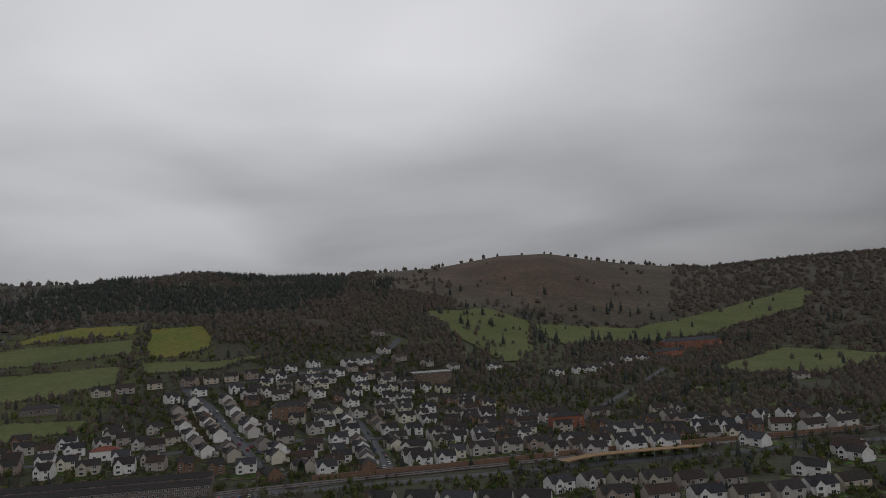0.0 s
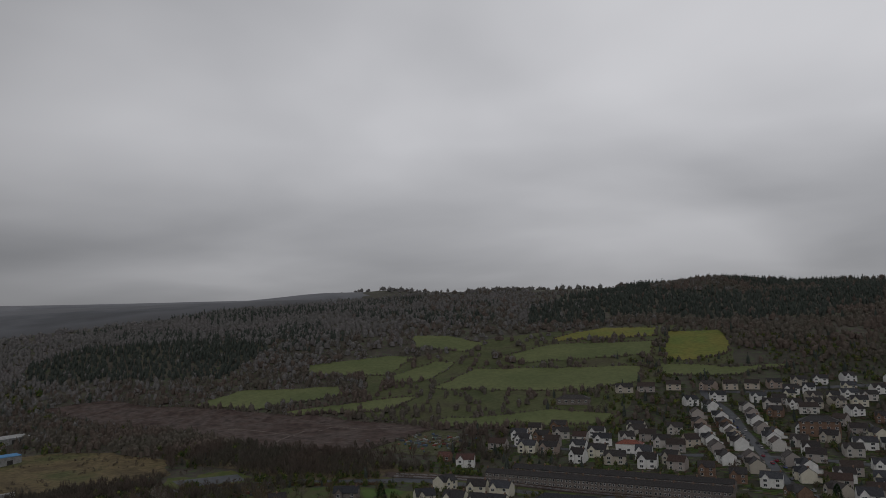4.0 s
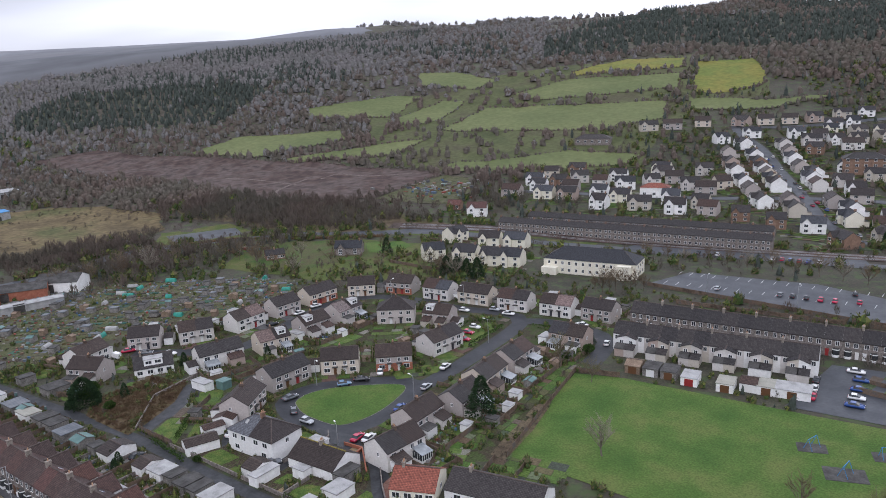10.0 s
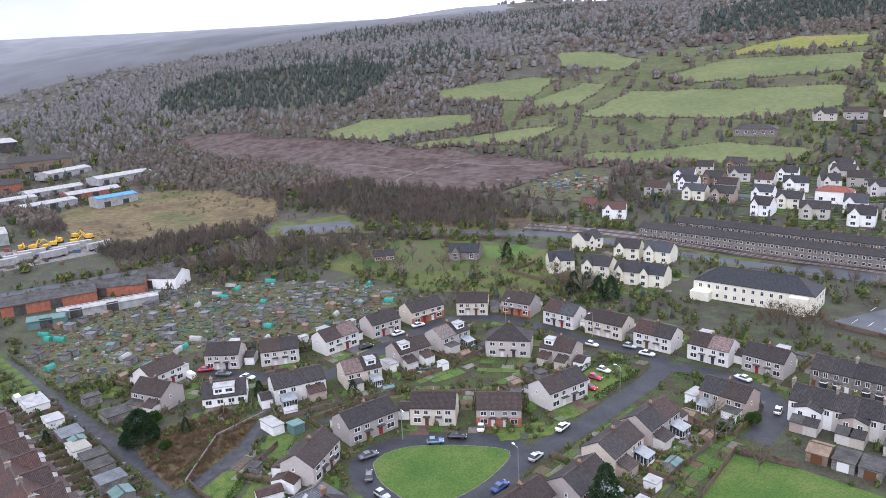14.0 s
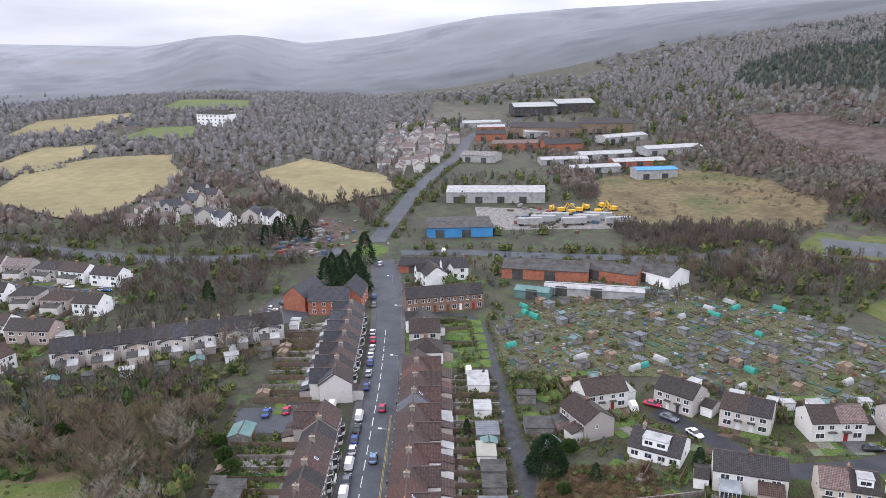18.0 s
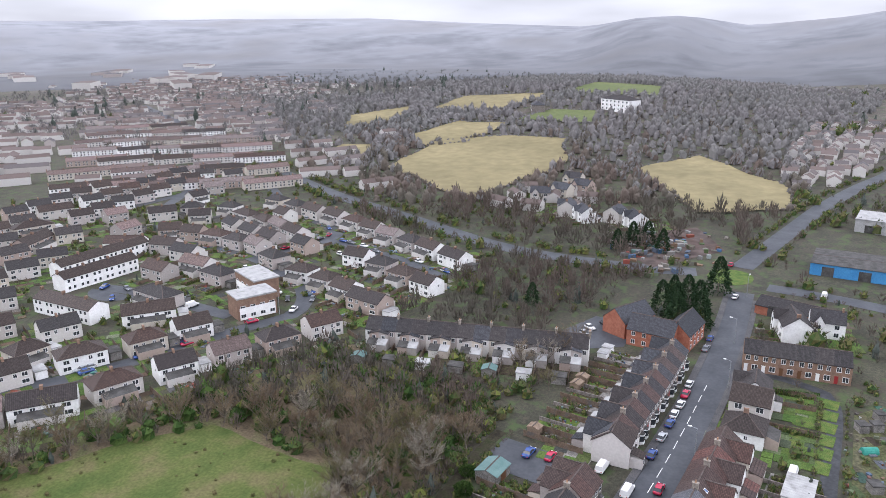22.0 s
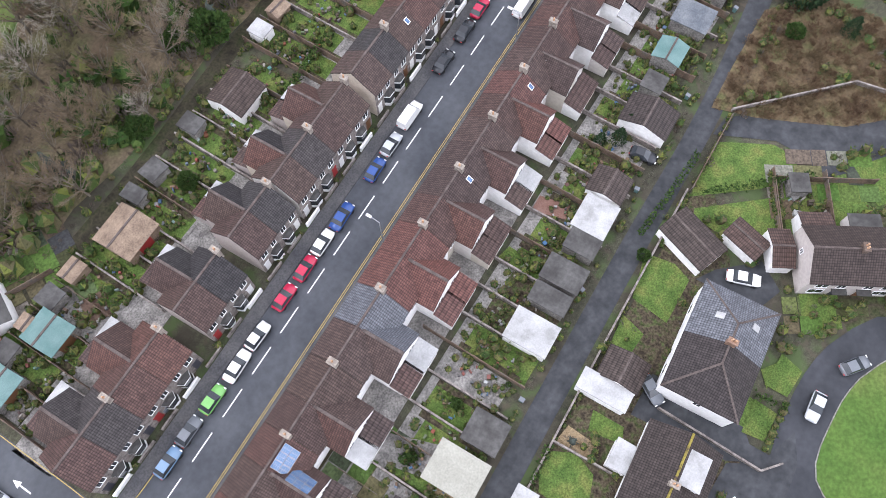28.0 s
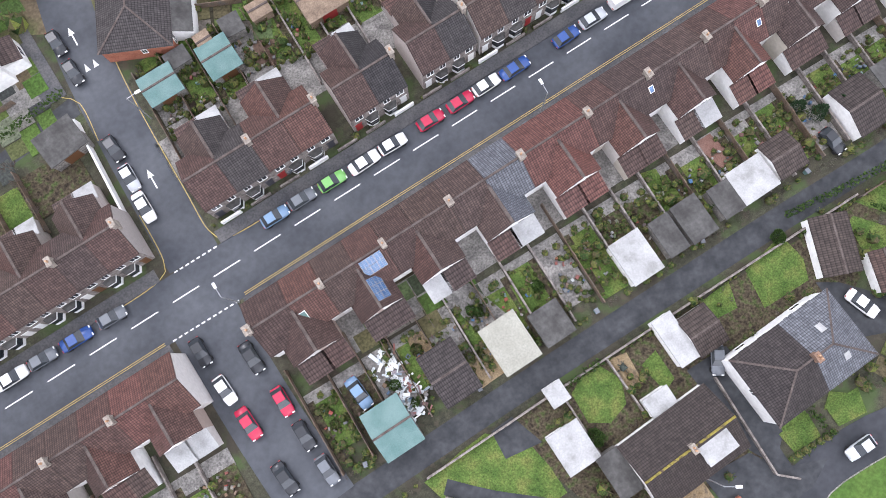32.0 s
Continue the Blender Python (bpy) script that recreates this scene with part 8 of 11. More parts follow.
def leafy_meshes(seed, kind):
    """An evergreen: trunk, and a crown of many small leaf clumps."""
    r = random.Random(seed)
    wood = prism(np.array([0.0, 0, -0.2]), np.array([0.0, 0, 3.0 if kind == "cone" else 1.6]), 0.22, 0.12)
    leaf = []
    for _ in range(4200 if kind == "broad" else 1500):
        a = r.uniform(0, 6.283)
        if kind == "broad":
            h = r.random() ** 1.25
            rad = 5.4 * (1 - h ** 1.7) ** 0.62 * r.uniform(0.72, 1.0) * (0.88 + 0.2 * noise.noise((math.cos(a) * 2, math.sin(a) * 2, h * 4)))
            c = np.array([rad * math.cos(a), rad * math.sin(a), 0.3 + h * 8.6])
            d = np.array([math.cos(a), math.sin(a), 0.35])
        elif kind == "cone":
            h = r.uniform(0, 1)
            rad = 4.0 * (1 - h) ** 0.62 * r.uniform(0.6, 1.0) * (0.85 + 0.15 * math.sin(a * 5 + h * 20))
            c = np.array([rad * math.cos(a), rad * math.sin(a), 0.6 + h * 9.5])
            d = np.array([math.cos(a), math.sin(a), -0.2])
        else:
            u = r.uniform(-0.4, 1.0)
            lump = 0.8 + 0.25 * noise.noise((math.cos(a) * 1.6 + seed, math.sin(a) * 1.6, u * 1.8))
            k = math.sqrt(1 - min(1, u * u)) * lump * r.uniform(0.75, 1)
            c = np.array([2.7 * k * math.cos(a), 2.7 * k * math.sin(a), 2.2 + 2.1 * u * lump])
            d = np.array([math.cos(a) * k, math.sin(a) * k, u + 0.2])
        d = d + np.array([r.uniform(-0.6, 0.6) for _ in range(3)])
        d /= np.linalg.norm(d) + 1e-6
        leaf += ribbon_tri(c, c + d * r.uniform(0.35, 0.7), 0.22, r)
    return tri_mesh("trunk", np.array(wood), M["bark"]), tri_mesh("crown", np.array(leaf), M["hedge"] if kind == "round" else M["conifer"])


def tree(name, meshes, label, group):
    root = empty(name, label, "tree", group)
    for nm, me in zip(("trunk", "crown"), meshes):
        ob = new(nm, me)
        ob.parent = root
    return root


TREES = [bare_tree_meshes(s, H, sp) for s, H, sp in ((1, 8.5, 4.0), (2, 10, 4.6), (3, 7.5, 3.6), (4, 9.5, 4.0), (5, 6.0, 3.2), (6, 11, 5.2))]
WOOD = [(10, -60), (-18, -60), (-37, -61.5), (-66, -63), (-90, -65), (-118, -69), (-128, -70), (-136, -74), (-142, -86), (-141, -100), (-140, -114), (-148, -128), (-136, -134), (-115, -139), (-91, -143), (-71, -146), (-53, -152), (-40, -160), (40, -160), (40, -75)]
R2 = random.Random(31)
stems = []
x = 36.0
while x > -152:
    y = -60.0
    while y > -160:
        px_, py_ = x + R2.uniform(-2.4, 2.4), y + R2.uniform(-2.4, 2.4)
        if inside(px_, py_, WOOD) and not inside(px_, py_, FIELD) and clear(px_, py_, 1.0) and not (px_ > 12 and py_ > -70):
            stems.append((px_, py_))
        y -= 5.3
    x -= 5.3
for k, (x, y) in enumerate(((-4, -74), (-20, -84), (-30, -81), (-45, -88), (16, -78), (2, -80))):
    stems.append((x, y))
groups = [[] for _ in TREES]
stems.sort(key=lambda p: (p[0] + 20) ** 2 + (p[1] + 55) ** 2)
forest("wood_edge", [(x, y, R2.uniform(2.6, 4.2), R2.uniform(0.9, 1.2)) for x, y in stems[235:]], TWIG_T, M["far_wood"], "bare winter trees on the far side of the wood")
for x, y in stems[:235]:
    groups[R2.randrange(len(TREES))].append(pose(x, y, 0, R2.uniform(-4, 4), R2.uniform(-4, 4), R2.uniform(0, 360)) @ Matrix.Scale(R2.uniform(0.65, 1.12), 4))
for meshes, g in zip(TREES, groups):
    place(tree("bare_tree", meshes, "leafless grey-brown winter tree in the wood", "wood"), g)
spots2 = [(-150 - i * 4.5, -66 - (i * 37) % 13) for i in range(6)] + [(-95 + R2.uniform(-14, 14), 165 + R2.uniform(-8, 8)) for _ in range(10)] + [(-30 + i * 8.5, 224 + (i * 13) % 5) for i in range(12)] + [(-26 + i * 2.0, 168 + i * 1.6) for i in range(8)] + [(70, 62), (-96, 140), (-120, 150), (-150, 150), (-140, 175), (-170, 150), (-165, 165), (-185, 135), (10, 94), (-2, 98), (30, 60)]
spots2 += [(-150 - i * 9, 128 + (i * 7) % 10) for i in range(8)] + [(-240 + (i * 17) % 30, 55 + i * 6) for i in range(12)] + [(76 + i * 3, 170 + i * 6) for i in range(7)] + [(84 + (i * 11) % 20, 62 + i * 5) for i in range(10)]
place(tree("bare_tree", TREES[1], "leafless roadside tree standing alone", "valley trees"), [spot(x, y, R2.uniform(0, 360)) @ Matrix.Scale(k_, 4) for x, y in spots2 for k_ in (R2.uniform(0.6, 1.0),)])
CONE, ROUND = leafy_meshes(7, "cone"), leafy_meshes(8, "round")
place(tree("conifer", CONE, "tall dark green conifer beside the houses", "conifers"), [spot(x, y, R2.uniform(0, 360)) @ Matrix.Scale(k, 4) for x, y, k in ((-2, 60, 1.15), (-246, -49, 1.35), (-227, -54, 1.15), (-222, -49, 1.2), (-215, -54, 1.25), (-208, -52, 1.15), (-212, -46, 1.2), (-219, -60, 1.1), (-232, -60, 0.9), (-278, -98, 0.9), (-285, -94, 1.1), (-289, -89, 1.1), (-284, -81, 1.0), (-202, -98, 0.8), (-89, 158, 0.9), (-85, 160, 0.9), (-80, 160, 0.85), (-76, 162, 0.9), (-139, 176, 0.8), (-93, 18, 0.4), (-81, 58, 0.4), (-98, 40, 0.45), (-58, -3, 0.35), (-56, -5, 0.33), (-61, -3, 0.3), (-112, -8, 0.35), (52, 290, 0.8), (-100, 500, 0.9))])
place(tree("cypress", leafy_meshes(12, "broad"), "broad dark green cypress beside the overgrown path", "conifers"), [spot(-96.8, 8.6, 0) @ Matrix.Scale(0.9, 4)])
place(tree("evergreen_shrub_tree", ROUND, "rounded dark evergreen bush tree", "evergreens"), [spot(x, y, R2.uniform(0, 360)) @ Matrix.Scale(k, 4) for x, y, k in ((-41, -62.6, 1.25), (-52.6, -62.4, 1.1), (-37, -66, 0.9), (-23, -61, 0.8), (-20, -50, 0.6), (-62, -64, 0.8), (-95, -57, 0.8), (-100, -60, 0.8), (-106, -63, 0.7), (-10, 17, 0.5), (-110, -100, 0.9), (-125, -118, 0.8), (-120, 92, 0.7), (-100, 10, 0.7), (-103, 14, 0.8), (-88, 11, 0.6), (0, 112, 0.7), (-3, 104, 0.6), (-44, 8, 0.4))])
tufts = []
for _ in range(420):
    x, y = R2.uniform(-95, 22), R2.uniform(-142, -80)
    if inside(x, y, FIELD) and noise.noise((x * 0.07, y * 0.07, 3.0)) > 0.08:
        tufts.append((x, y, R2.uniform(0.25, 0.6), R2.uniform(0.5, 0.9)))
M["tuft"] = mat("rush_tufts", [(0.060, 0.068, 0.022), (0.085, 0.085, 0.033), (0.10, 0.08, 0.04)], 0.3, 0.95, 0, 2.0, fine=0.3)
forest("rush_tufts", tufts, BUSH_T, M["tuft"], "dark rush tufts in the rough meadow")
briars = []
for _ in range(1500):
    x, y = R2.uniform(-98, -70), R2.uniform(5, 33)
    if inside(x, y, [(-90, 5.4), (-98, 14), (-98, 30), (-86, 33), (-78, 24), (-72, 12), (-70, 6)]):
        briars.append((x, y, R2.uniform(0.5, 1.2), R2.uniform(0.4, 0.8)))
M["briar"] = mat("briar_stems", [(0.085, 0.052, 0.034), (0.125, 0.084, 0.050), (0.10, 0.075, 0.042)], 0.3, 0.95, 0, 2.0, fine=0.3)
line = [(-247, 140), (-236, 160), (-206, 176), (-190, 186), (-166, 203)]
beech = [(a[0] + (b[0] - a[0]) * k / 30, a[1] + (b[1] - a[1]) * k / 30, R2.uniform(0.8, 1.1), R2.uniform(0.8, 1.0)) for a, b in zip(line, line[1:]) for k in range(30)]
forest("beech_hedge", beech, BUSH_T, M["briar"], "clipped russet beech hedge along the relief road")
forest("briars", briars, TWIG_T, M["briar"], "brown briars over the waste plot")
patch("wood_floor", wobbly(WOOD, 2, 8), M["litter"], 0.05, 14, "brown leaf litter and brambles under the trees", category="ground")
under = []
for k in range(900):
    x, y = R2.uniform(-150, 36), R2.uniform(-158, -60)
    if inside(x, y, WOOD) and not inside(x, y, FIELD) and clear(x, y, 1):
        under.append((x, y, R2.uniform(0.9, 2.6), R2.uniform(0.6, 1.1)))
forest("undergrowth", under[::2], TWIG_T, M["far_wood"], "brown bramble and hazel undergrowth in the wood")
forest("evergreen_undergrowth", under[1::2], BUSH_T, M["hedge"], "ivy and holly undergrowth in the wood")

M["far_wall"] = mat("far_render", [(0.42, 0.40, 0.38), (0.55, 0.53, 0.50), (0.34, 0.30, 0.28)], source="island", fine=0.1)
M["far_roof"] = mat("far_tiles", [(0.10, 0.078, 0.070), (0.15, 0.118, 0.108), (0.095, 0.09, 0.092)], source="island", fine=0.15)

# ---- gardens, walls, sheds ----
R3 = random.Random(41)


def shared(name, build, material):
    bm = bmesh.new()
    build(bm)
    bmesh.ops.recalc_face_normals(bm, faces=bm.faces[:])
    me = bpy.data.meshes.new(name)
    bm.to_mesh(me)
    bm.free()
    for m in material if isinstance(material, list) else [material]:
        me.materials.append(m)
    return me


def fence_mesh(bm):
    box(bm, -0.5, 0.5, -0.04, 0.04, 0.05, 1.5)
    for x in (-0.5, 0.0, 0.46):
        box(bm, x, x + 0.04, -0.07, 0.07, 0, 1.6)


FENCE = shared("fence", fence_mesh, M["fence"])
WALLM = shared("garden_wall", lambda bm: (box(bm, -0.5, 0.5, -0.09, 0.09, 0, 0.9), box(bm, -0.5, 0.5, -0.12, 0.12, 0.9, 0.97)), M["stone"])
WALLP = shared("garden_wall", lambda bm: (box(bm, -0.5, 0.5, -0.10, 0.10, 0, 1.3), box(bm, -0.5, 0.5, -0.13, 0.13, 1.3, 1.37)), M["white_render"])
LAWNM = shared("lawn", lambda bm: box(bm, -0.5, 0.5, -0.5, 0.5, 0.0, 0.11), M["lawn"])
PATIO = shared("patio", lambda bm: box(bm, -0.5, 0.5, -0.5, 0.5, 0.0, 0.10), M["concrete"])
SOILM = shared("flower_bed", lambda bm: box(bm, -0.5, 0.5, -0.5, 0.5, 0.0, 0.13), M["soil"])
DRIVEB = shared("driveway", lambda bm: box(bm, -0.5, 0.5, -0.5, 0.5, 0.0, 0.09), M["brick_drive"])
DRIVE = shared("driveway", lambda bm: box(bm, -0.5, 0.5, -0.5, 0.5, 0.0, 0.09), M["paving"])


def put(name, me, x, y, angle=0.0, sx=1.0, sy=1.0, sz=1.0, label="", category="", group="", kind="", z=0.0):
    ob = new(name, me)
    ob.matrix_basis = pose(x, y, lz(x, y) + z, 0, 0, angle) @ Matrix.Diagonal((sx, sy, sz, 1))
    return tagged(ob, label, category, group, kind)


def line_of(name, me, a, b, h, label, category, group=""):
    d = math.hypot(b[0] - a[0], b[1] - a[1])
    return put(name, me, (a[0] + b[0]) / 2, (a[1] + b[1]) / 2, math.degrees(math.atan2(b[1] - a[1], b[0] - a[0])), d, 1, h, label, category, group)


def leaf_ball(seed, material, n=260):
    r = random.Random(seed)
    out = []
    for _ in range(n):
        u, a = r.uniform(-0.2, 1), r.uniform(0, 6.283)
        k = math.sqrt(1 - u * u) * r.uniform(0.65, 1.0) * (0.85 + 0.3 * noise.noise((math.cos(a) * 2 + seed, math.sin(a) * 2, u)))
        c = np.array([k * math.cos(a), k * math.sin(a), 0.25 + 0.9 * u * r.uniform(0.8, 1)])
        d = np.array([r.uniform(-1, 1), r.uniform(-1, 1), r.uniform(-0.3, 1)])
        out += ribbon_tri(c, c + d / np.linalg.norm(d) * 0.32, 0.12, r)
    return tri_mesh("shrub", np.array(out), material)


NB, MORE = [0], []
BUSH = [leaf_ball(3, M["shrub"]), leaf_ball(5, M["shrub"]), leaf_ball(9, M["hedge"])]


def bush(x, y, k, h=1.0):
    NB[0] += 1
    if NB[0] > 40:
        return MORE.append((x, y, k, h))
    ob = put("shrub", BUSH[R3.randrange(3)], x, y, R3.uniform(0, 360), k, k, k * h, R3.choice(["green garden shrub", "clump of mixed garden shrubs", "dense evergreen garden shrub"]) + " beside the houses", "shrub", "garden shrubs")
    return ob


def hedge(a, b, h=1.6, w=0.9):
    """A clipped hedge of leaf pieces between two places."""
    r = random.Random(int(a[0] * 7 + a[1]))
    d = math.hypot(b[0] - a[0], b[1] - a[1])
    n, out = int(d * 26), []
    ux, uy = (b[0] - a[0]) / d, (b[1] - a[1]) / d
    for _ in range(n):
        s, o, z = r.uniform(0, d), r.uniform(-w / 2, w / 2), r.uniform(0.1, h)
        if r.random() < 0.6:
            z = h * r.uniform(0.88, 1.05)
        c = np.array([a[0] + ux * s - uy * o, a[1] + uy * s + ux * o, z])
        e = np.array([r.uniform(-1, 1), r.uniform(-1, 1), r.uniform(-0.4, 1)])
        out += ribbon_tri(c, c + e / np.linalg.norm(e) * 0.4, 0.16, r)
    tagged(new("hedge", tri_mesh("hedge", np.array(out), M["hedge"])), "clipped dark green garden hedge", "hedge")


def shed(x, y, w, d, colour, angle=0.0, label="", h=2.3):
    """A garage or garden shed: walls, roof, door."""
    walls = {"white": "white_render", "cream": "white_render", "tan": "tan", "brown": "white_render", "dark": "concrete", "grey": "concrete", "teal": "concrete", "green": "teal", "slate": "concrete"}[colour]
    roofm = {"slate": "slate_sheet", "white": "flat_white", "cream": "cream_sheet", "tan": "tan", "brown": "roof", "dark": "flat_grey", "grey": "flat_grey", "teal": "teal", "green": "teal"}[colour]
    names = {"slate": "blue-grey sheet", "white": "pale sheet", "cream": "cream sheet", "tan": "tan boarded", "brown": "brown tiled", "dark": "dark felt", "grey": "grey felt", "teal": "green sheet", "green": "green sheet"}
    root = empty("garage" if w * d > 18 else "garden_shed", label or f"small outbuilding with {names[colour]} roof in a back garden", "garage" if w * d > 18 else "shed", "outbuildings")
    pitched = colour in ("brown", "tan", "teal")
    bm = bmesh.new()
    if pitched:
        gable_walls(bm, w, d, h, h + d * 0.17)
    else:
        box(bm, -w / 2, w / 2, -d / 2, d / 2, 0, h)
    part("wall", bm, M[walls], root)
    bm = bmesh.new()
    if pitched:
        gable_roof(bm, w, d, h, h + d * 0.17, over=0.2, thick=0.1)
    else:
        n = max(4, int(w / 0.45))
        top, low = [], []
        for s in range(n + 1):
            x_ = -w / 2 - 0.15 + s * (w + 0.3) / n
            for y_ in (-d / 2 - 0.15, d / 2 + 0.15):
                top.append(bm.verts.new((x_, y_, h + 0.1 + (0.05 if s % 2 else 0.0) + (0.12 if y_ < 0 else 0))))
                low.append(bm.verts.new((x_, y_, h)))
        for s in range(n):
            p = 2 * s
            bm.faces.new((top[p], top[p + 2], top[p + 3], top[p + 1]))
            bm.faces.new((low[p], low[p + 1], low[p + 3], low[p + 2]))
            bm.faces.new((low[p], low[p + 2], top[p + 2], top[p]))
            bm.faces.new((low[p + 3], low[p + 1], top[p + 1], top[p + 3]))
        bm.faces.new((low[1], low[0], top[0], top[1]))
        bm.faces.new((low[-2], low[-1], top[-1], top[-2]))
    part("roof", bm, [M[roofm], M["ridge"]], root)
    root.matrix_basis = spot(x, y, angle)
    if w * d < 18:
        return root
    bm = bmesh.new()
    box(bm, -min(1.1, w * 0.3), min(1.1, w * 0.3), d / 2, d / 2 + 0.06, 0.02, 2.0)
    part("door", bm, M["door"], root)
    root.matrix_basis = spot(x, y, angle)
    return root


SHEDS = [(10.8, 2.9, 5.2, 6.3, "teal"), (1.3, 0.8, 5, 7, "brown"), (-7.1, 1.6, 5, 6.4, "cream"), (-12.9, 2.2, 4, 4.5, "grey"), (-26.5, 0.7, 4.3, 5.8, "white"), (-31.6, 0.5, 2.7, 5, "grey"), (-35.5, 0.4, 3.6, 5.3, "grey"), (-40.5, 0.4, 3.0, 4.2, "dark"), (-44.8, 0.0, 5.2, 4.6, "white"), (-50.0, -0.6, 4.2, 5.0, "brown"), (-62.5, -0.9, 5, 7, "brown"), (14.6, -51.4, 4.8, 4.2, "teal"), (6.1, -50.8, 4.4, 5.0, "teal"), (-109.3, -58.8, 6, 5, "teal"), (-86.2, -54.4, 7, 5, "grey"), (-135.8, -5.2, 9, 5.4, "white"), (-109.9, -3.4, 6, 5, "slate"), (-101.2, -3.9, 6, 4, "cream")]
SHEDS_B = [(-7.0, 16.4, 4.3, 5.2, "white"), (-19.1, 17.3, 3.4, 2.4, "white"), (-10.2, 21.9, 2.9, 5.6, "grey"), (-25.0, 11.9, 2.6, 6.4, "white"), (-28.5, 12.7, 4.1, 5.2, "brown"), (-8.7, 9.9, 2.3, 2.5, "white"), (-48.9, 12.4, 7.6, 4.8, "brown"), (-52.7, 18.4, 5.2, 3.2, "brown"), (-94.6, -2.6, 4.4, 5, "dark"), (-89.0, -2.6, 4.4, 4.6, "dark"), (-81.6, -3.0, 4.6, 5.4, "slate"), (-104.6, -3.2, 2.6, 3.4, "teal"), (-120.9, -4.3, 5, 4, "white"), (-112.6, 8.2, 5.4, 6.2, "grey"), (-127.4, 6.6, 3.2, 4.4, "grey"), (-34.5, -52.6, 6, 6, "brown"), (-9.6, -51.6, 6, 6, "tan"), (-78.5, 33.1, 6, 3, "white"), (-73.8, 36.8, 3, 3, "green"), (-74, -3.2, 4, 4, "teal"), (-68, -2.8, 3, 3, "grey")]
for x, y, w, d, c in SHEDS + SHEDS_B:
    shed(x, y, w, d, c, {-48.9: 70, -52.7: 74}.get(x, 2))
for i, (x, y) in enumerate(((16.4, 103.3), (21.3, 103.8), (26.1, 104.4), (32.1, 103.4), (41.0, 104.4), (45.9, 107.6), (50.1, 108.0), (56.0, 109.0))):
    shed(x, y + 4.5, 4.2 if i < 7 else 8.5, 5.5, ("tan", "grey", "grey", "white", "cream", "brown", "cream", "white")[i], 188, "garage with pale door at the field edge")

# back gardens of the two street rows
clut = []


def clutter_at(x, y, r, n, size=(0.2, 0.8)):
    for _ in range(n):
        clut.append((x + r.uniform(-1.6, 1.6), y + r.uniform(-3, 3), r.uniform(*size), r.uniform(*size), r.uniform(0.15, 0.7), r.uniform(0, 180)))


def street_gardens(x0, x1, v0, v1, side):
    n = round((x0 - x1) / 4.36)
    w = (x0 - x1) / n
    for i in range(n):
        x = x0 - (i + 0.5) * w
        ya, yb = yc(x) + v0, yc(x) + v1
        k = R3.random() * (0.8 if side < 0 else 1.0)
        mid, ln = (ya + yb) / 2, abs(yb - ya)
        put(*((("lawn", LAWNM) if k < 0.6 else ("patio", PATIO) if k < 0.7 else ("flower_bed", SOILM))), x, mid + R3.uniform(-1, 1), 0, w - 0.5, ln * R3.uniform(0.55, 0.85), 1, {0: "back garden lawn", 1: "concrete back garden patio", 2: "dug back garden bed"}[0 if k < 0.6 else 1 if k < 0.7 else 2] + " behind the terrace", "garden", "back gardens", "structure")
        if k < 0.6:
            put("flower_bed", SOILM, x + R3.choice((-1, 1)) * w * 0.36, mid, 0, 0.9, ln * 0.8, 1, "narrow garden flower bed by the fence", "garden", "back gardens", "structure")
        put("patio", PATIO, x, ya + (1.2 if yb > ya else -1.2), 0, w - 0.3, 2.4, 1.05, "grey paved back yard strip", "garden", "back gardens", "structure")
        a, b = (x + w / 2, ya - 4 * (1 if yb > ya else -1)), (x + w / 2, yb)
        m = R3.random()
        line_of("fence" if m < 0.6 else "garden_wall", FENCE if m < 0.6 else WALLM if m < 0.98 else WALLP, a, b, 1, "weathered board fence between gardens" if m < 0.6 else "stone wall between back gardens" if m < 0.98 else "white rendered wall between gardens", "fence" if m < 0.6 else "wall", "garden boundaries")
        for _ in range(R3.randint(3, 7)):
            bush(x + R3.uniform(-1.7, 1.7), ya + (yb - ya) * R3.uniform(0.2, 0.9), R3.uniform(0.35, 1.0), R3.uniform(0.8, 1.4))
        clutter_at(x, mid, R3, R3.randint(10, 26), (0.12, 0.55))
        if side < 0 and R3.random() < 0.5:
            shed(x, yb + (1.8 if yb < ya else -1.8), R3.uniform(2, 3), R3.uniform(2, 3), R3.choice(("tan", "grey", "dark", "white")), R3.uniform(-5, 5), h=2.0)


ribbon("yard_strip", [(x, yc(x)) for x in np.linspace(19, -142, 20)], 19.8, 13.6, M["concrete"], 0.055, label="concrete back yards between the rear wings", category="yard")
ribbon("yard_strip", [(x, yc(x)) for x in np.linspace(17, -42, 9)], -13.6, -18.6, M["concrete"], 0.055, label="concrete back yards between the rear wings", category="yard")
street_gardens(19.0, -142.2, 19.6, 30.6, 1)
street_gardens(64.0, 30.0, 19.6, 30.6, 1)
street_gardens(17.3, -42.0, -18.5, -29.5, -1)
street_gardens(-43.0, -110.0, -14.5, -30.5, -1)
street_gardens(-127.0, -182.0, -20.0, -30.5, -1)
for nm, v, a, b in (("front", 6.25, 19.0, -150.0), ("front", -5.35, 17.2, -104.0)):
    n = int((a - b) / 4.36)
    for i in range(n):
        x = a - (i + 0.5) * (a - b) / n
        put("garden_wall", WALLM if i % 3 else WALLP, x + 0.4, yc(x) + v, 1.9, 3.0, 1, 0.75, "low front garden wall on the street", "wall", "front walls")
        if R3.random() < 0.35:
            bush(x - 1.2, yc(x) + v + (0.35 if v > 0 else -0.5), R3.uniform(0.35, 0.7))
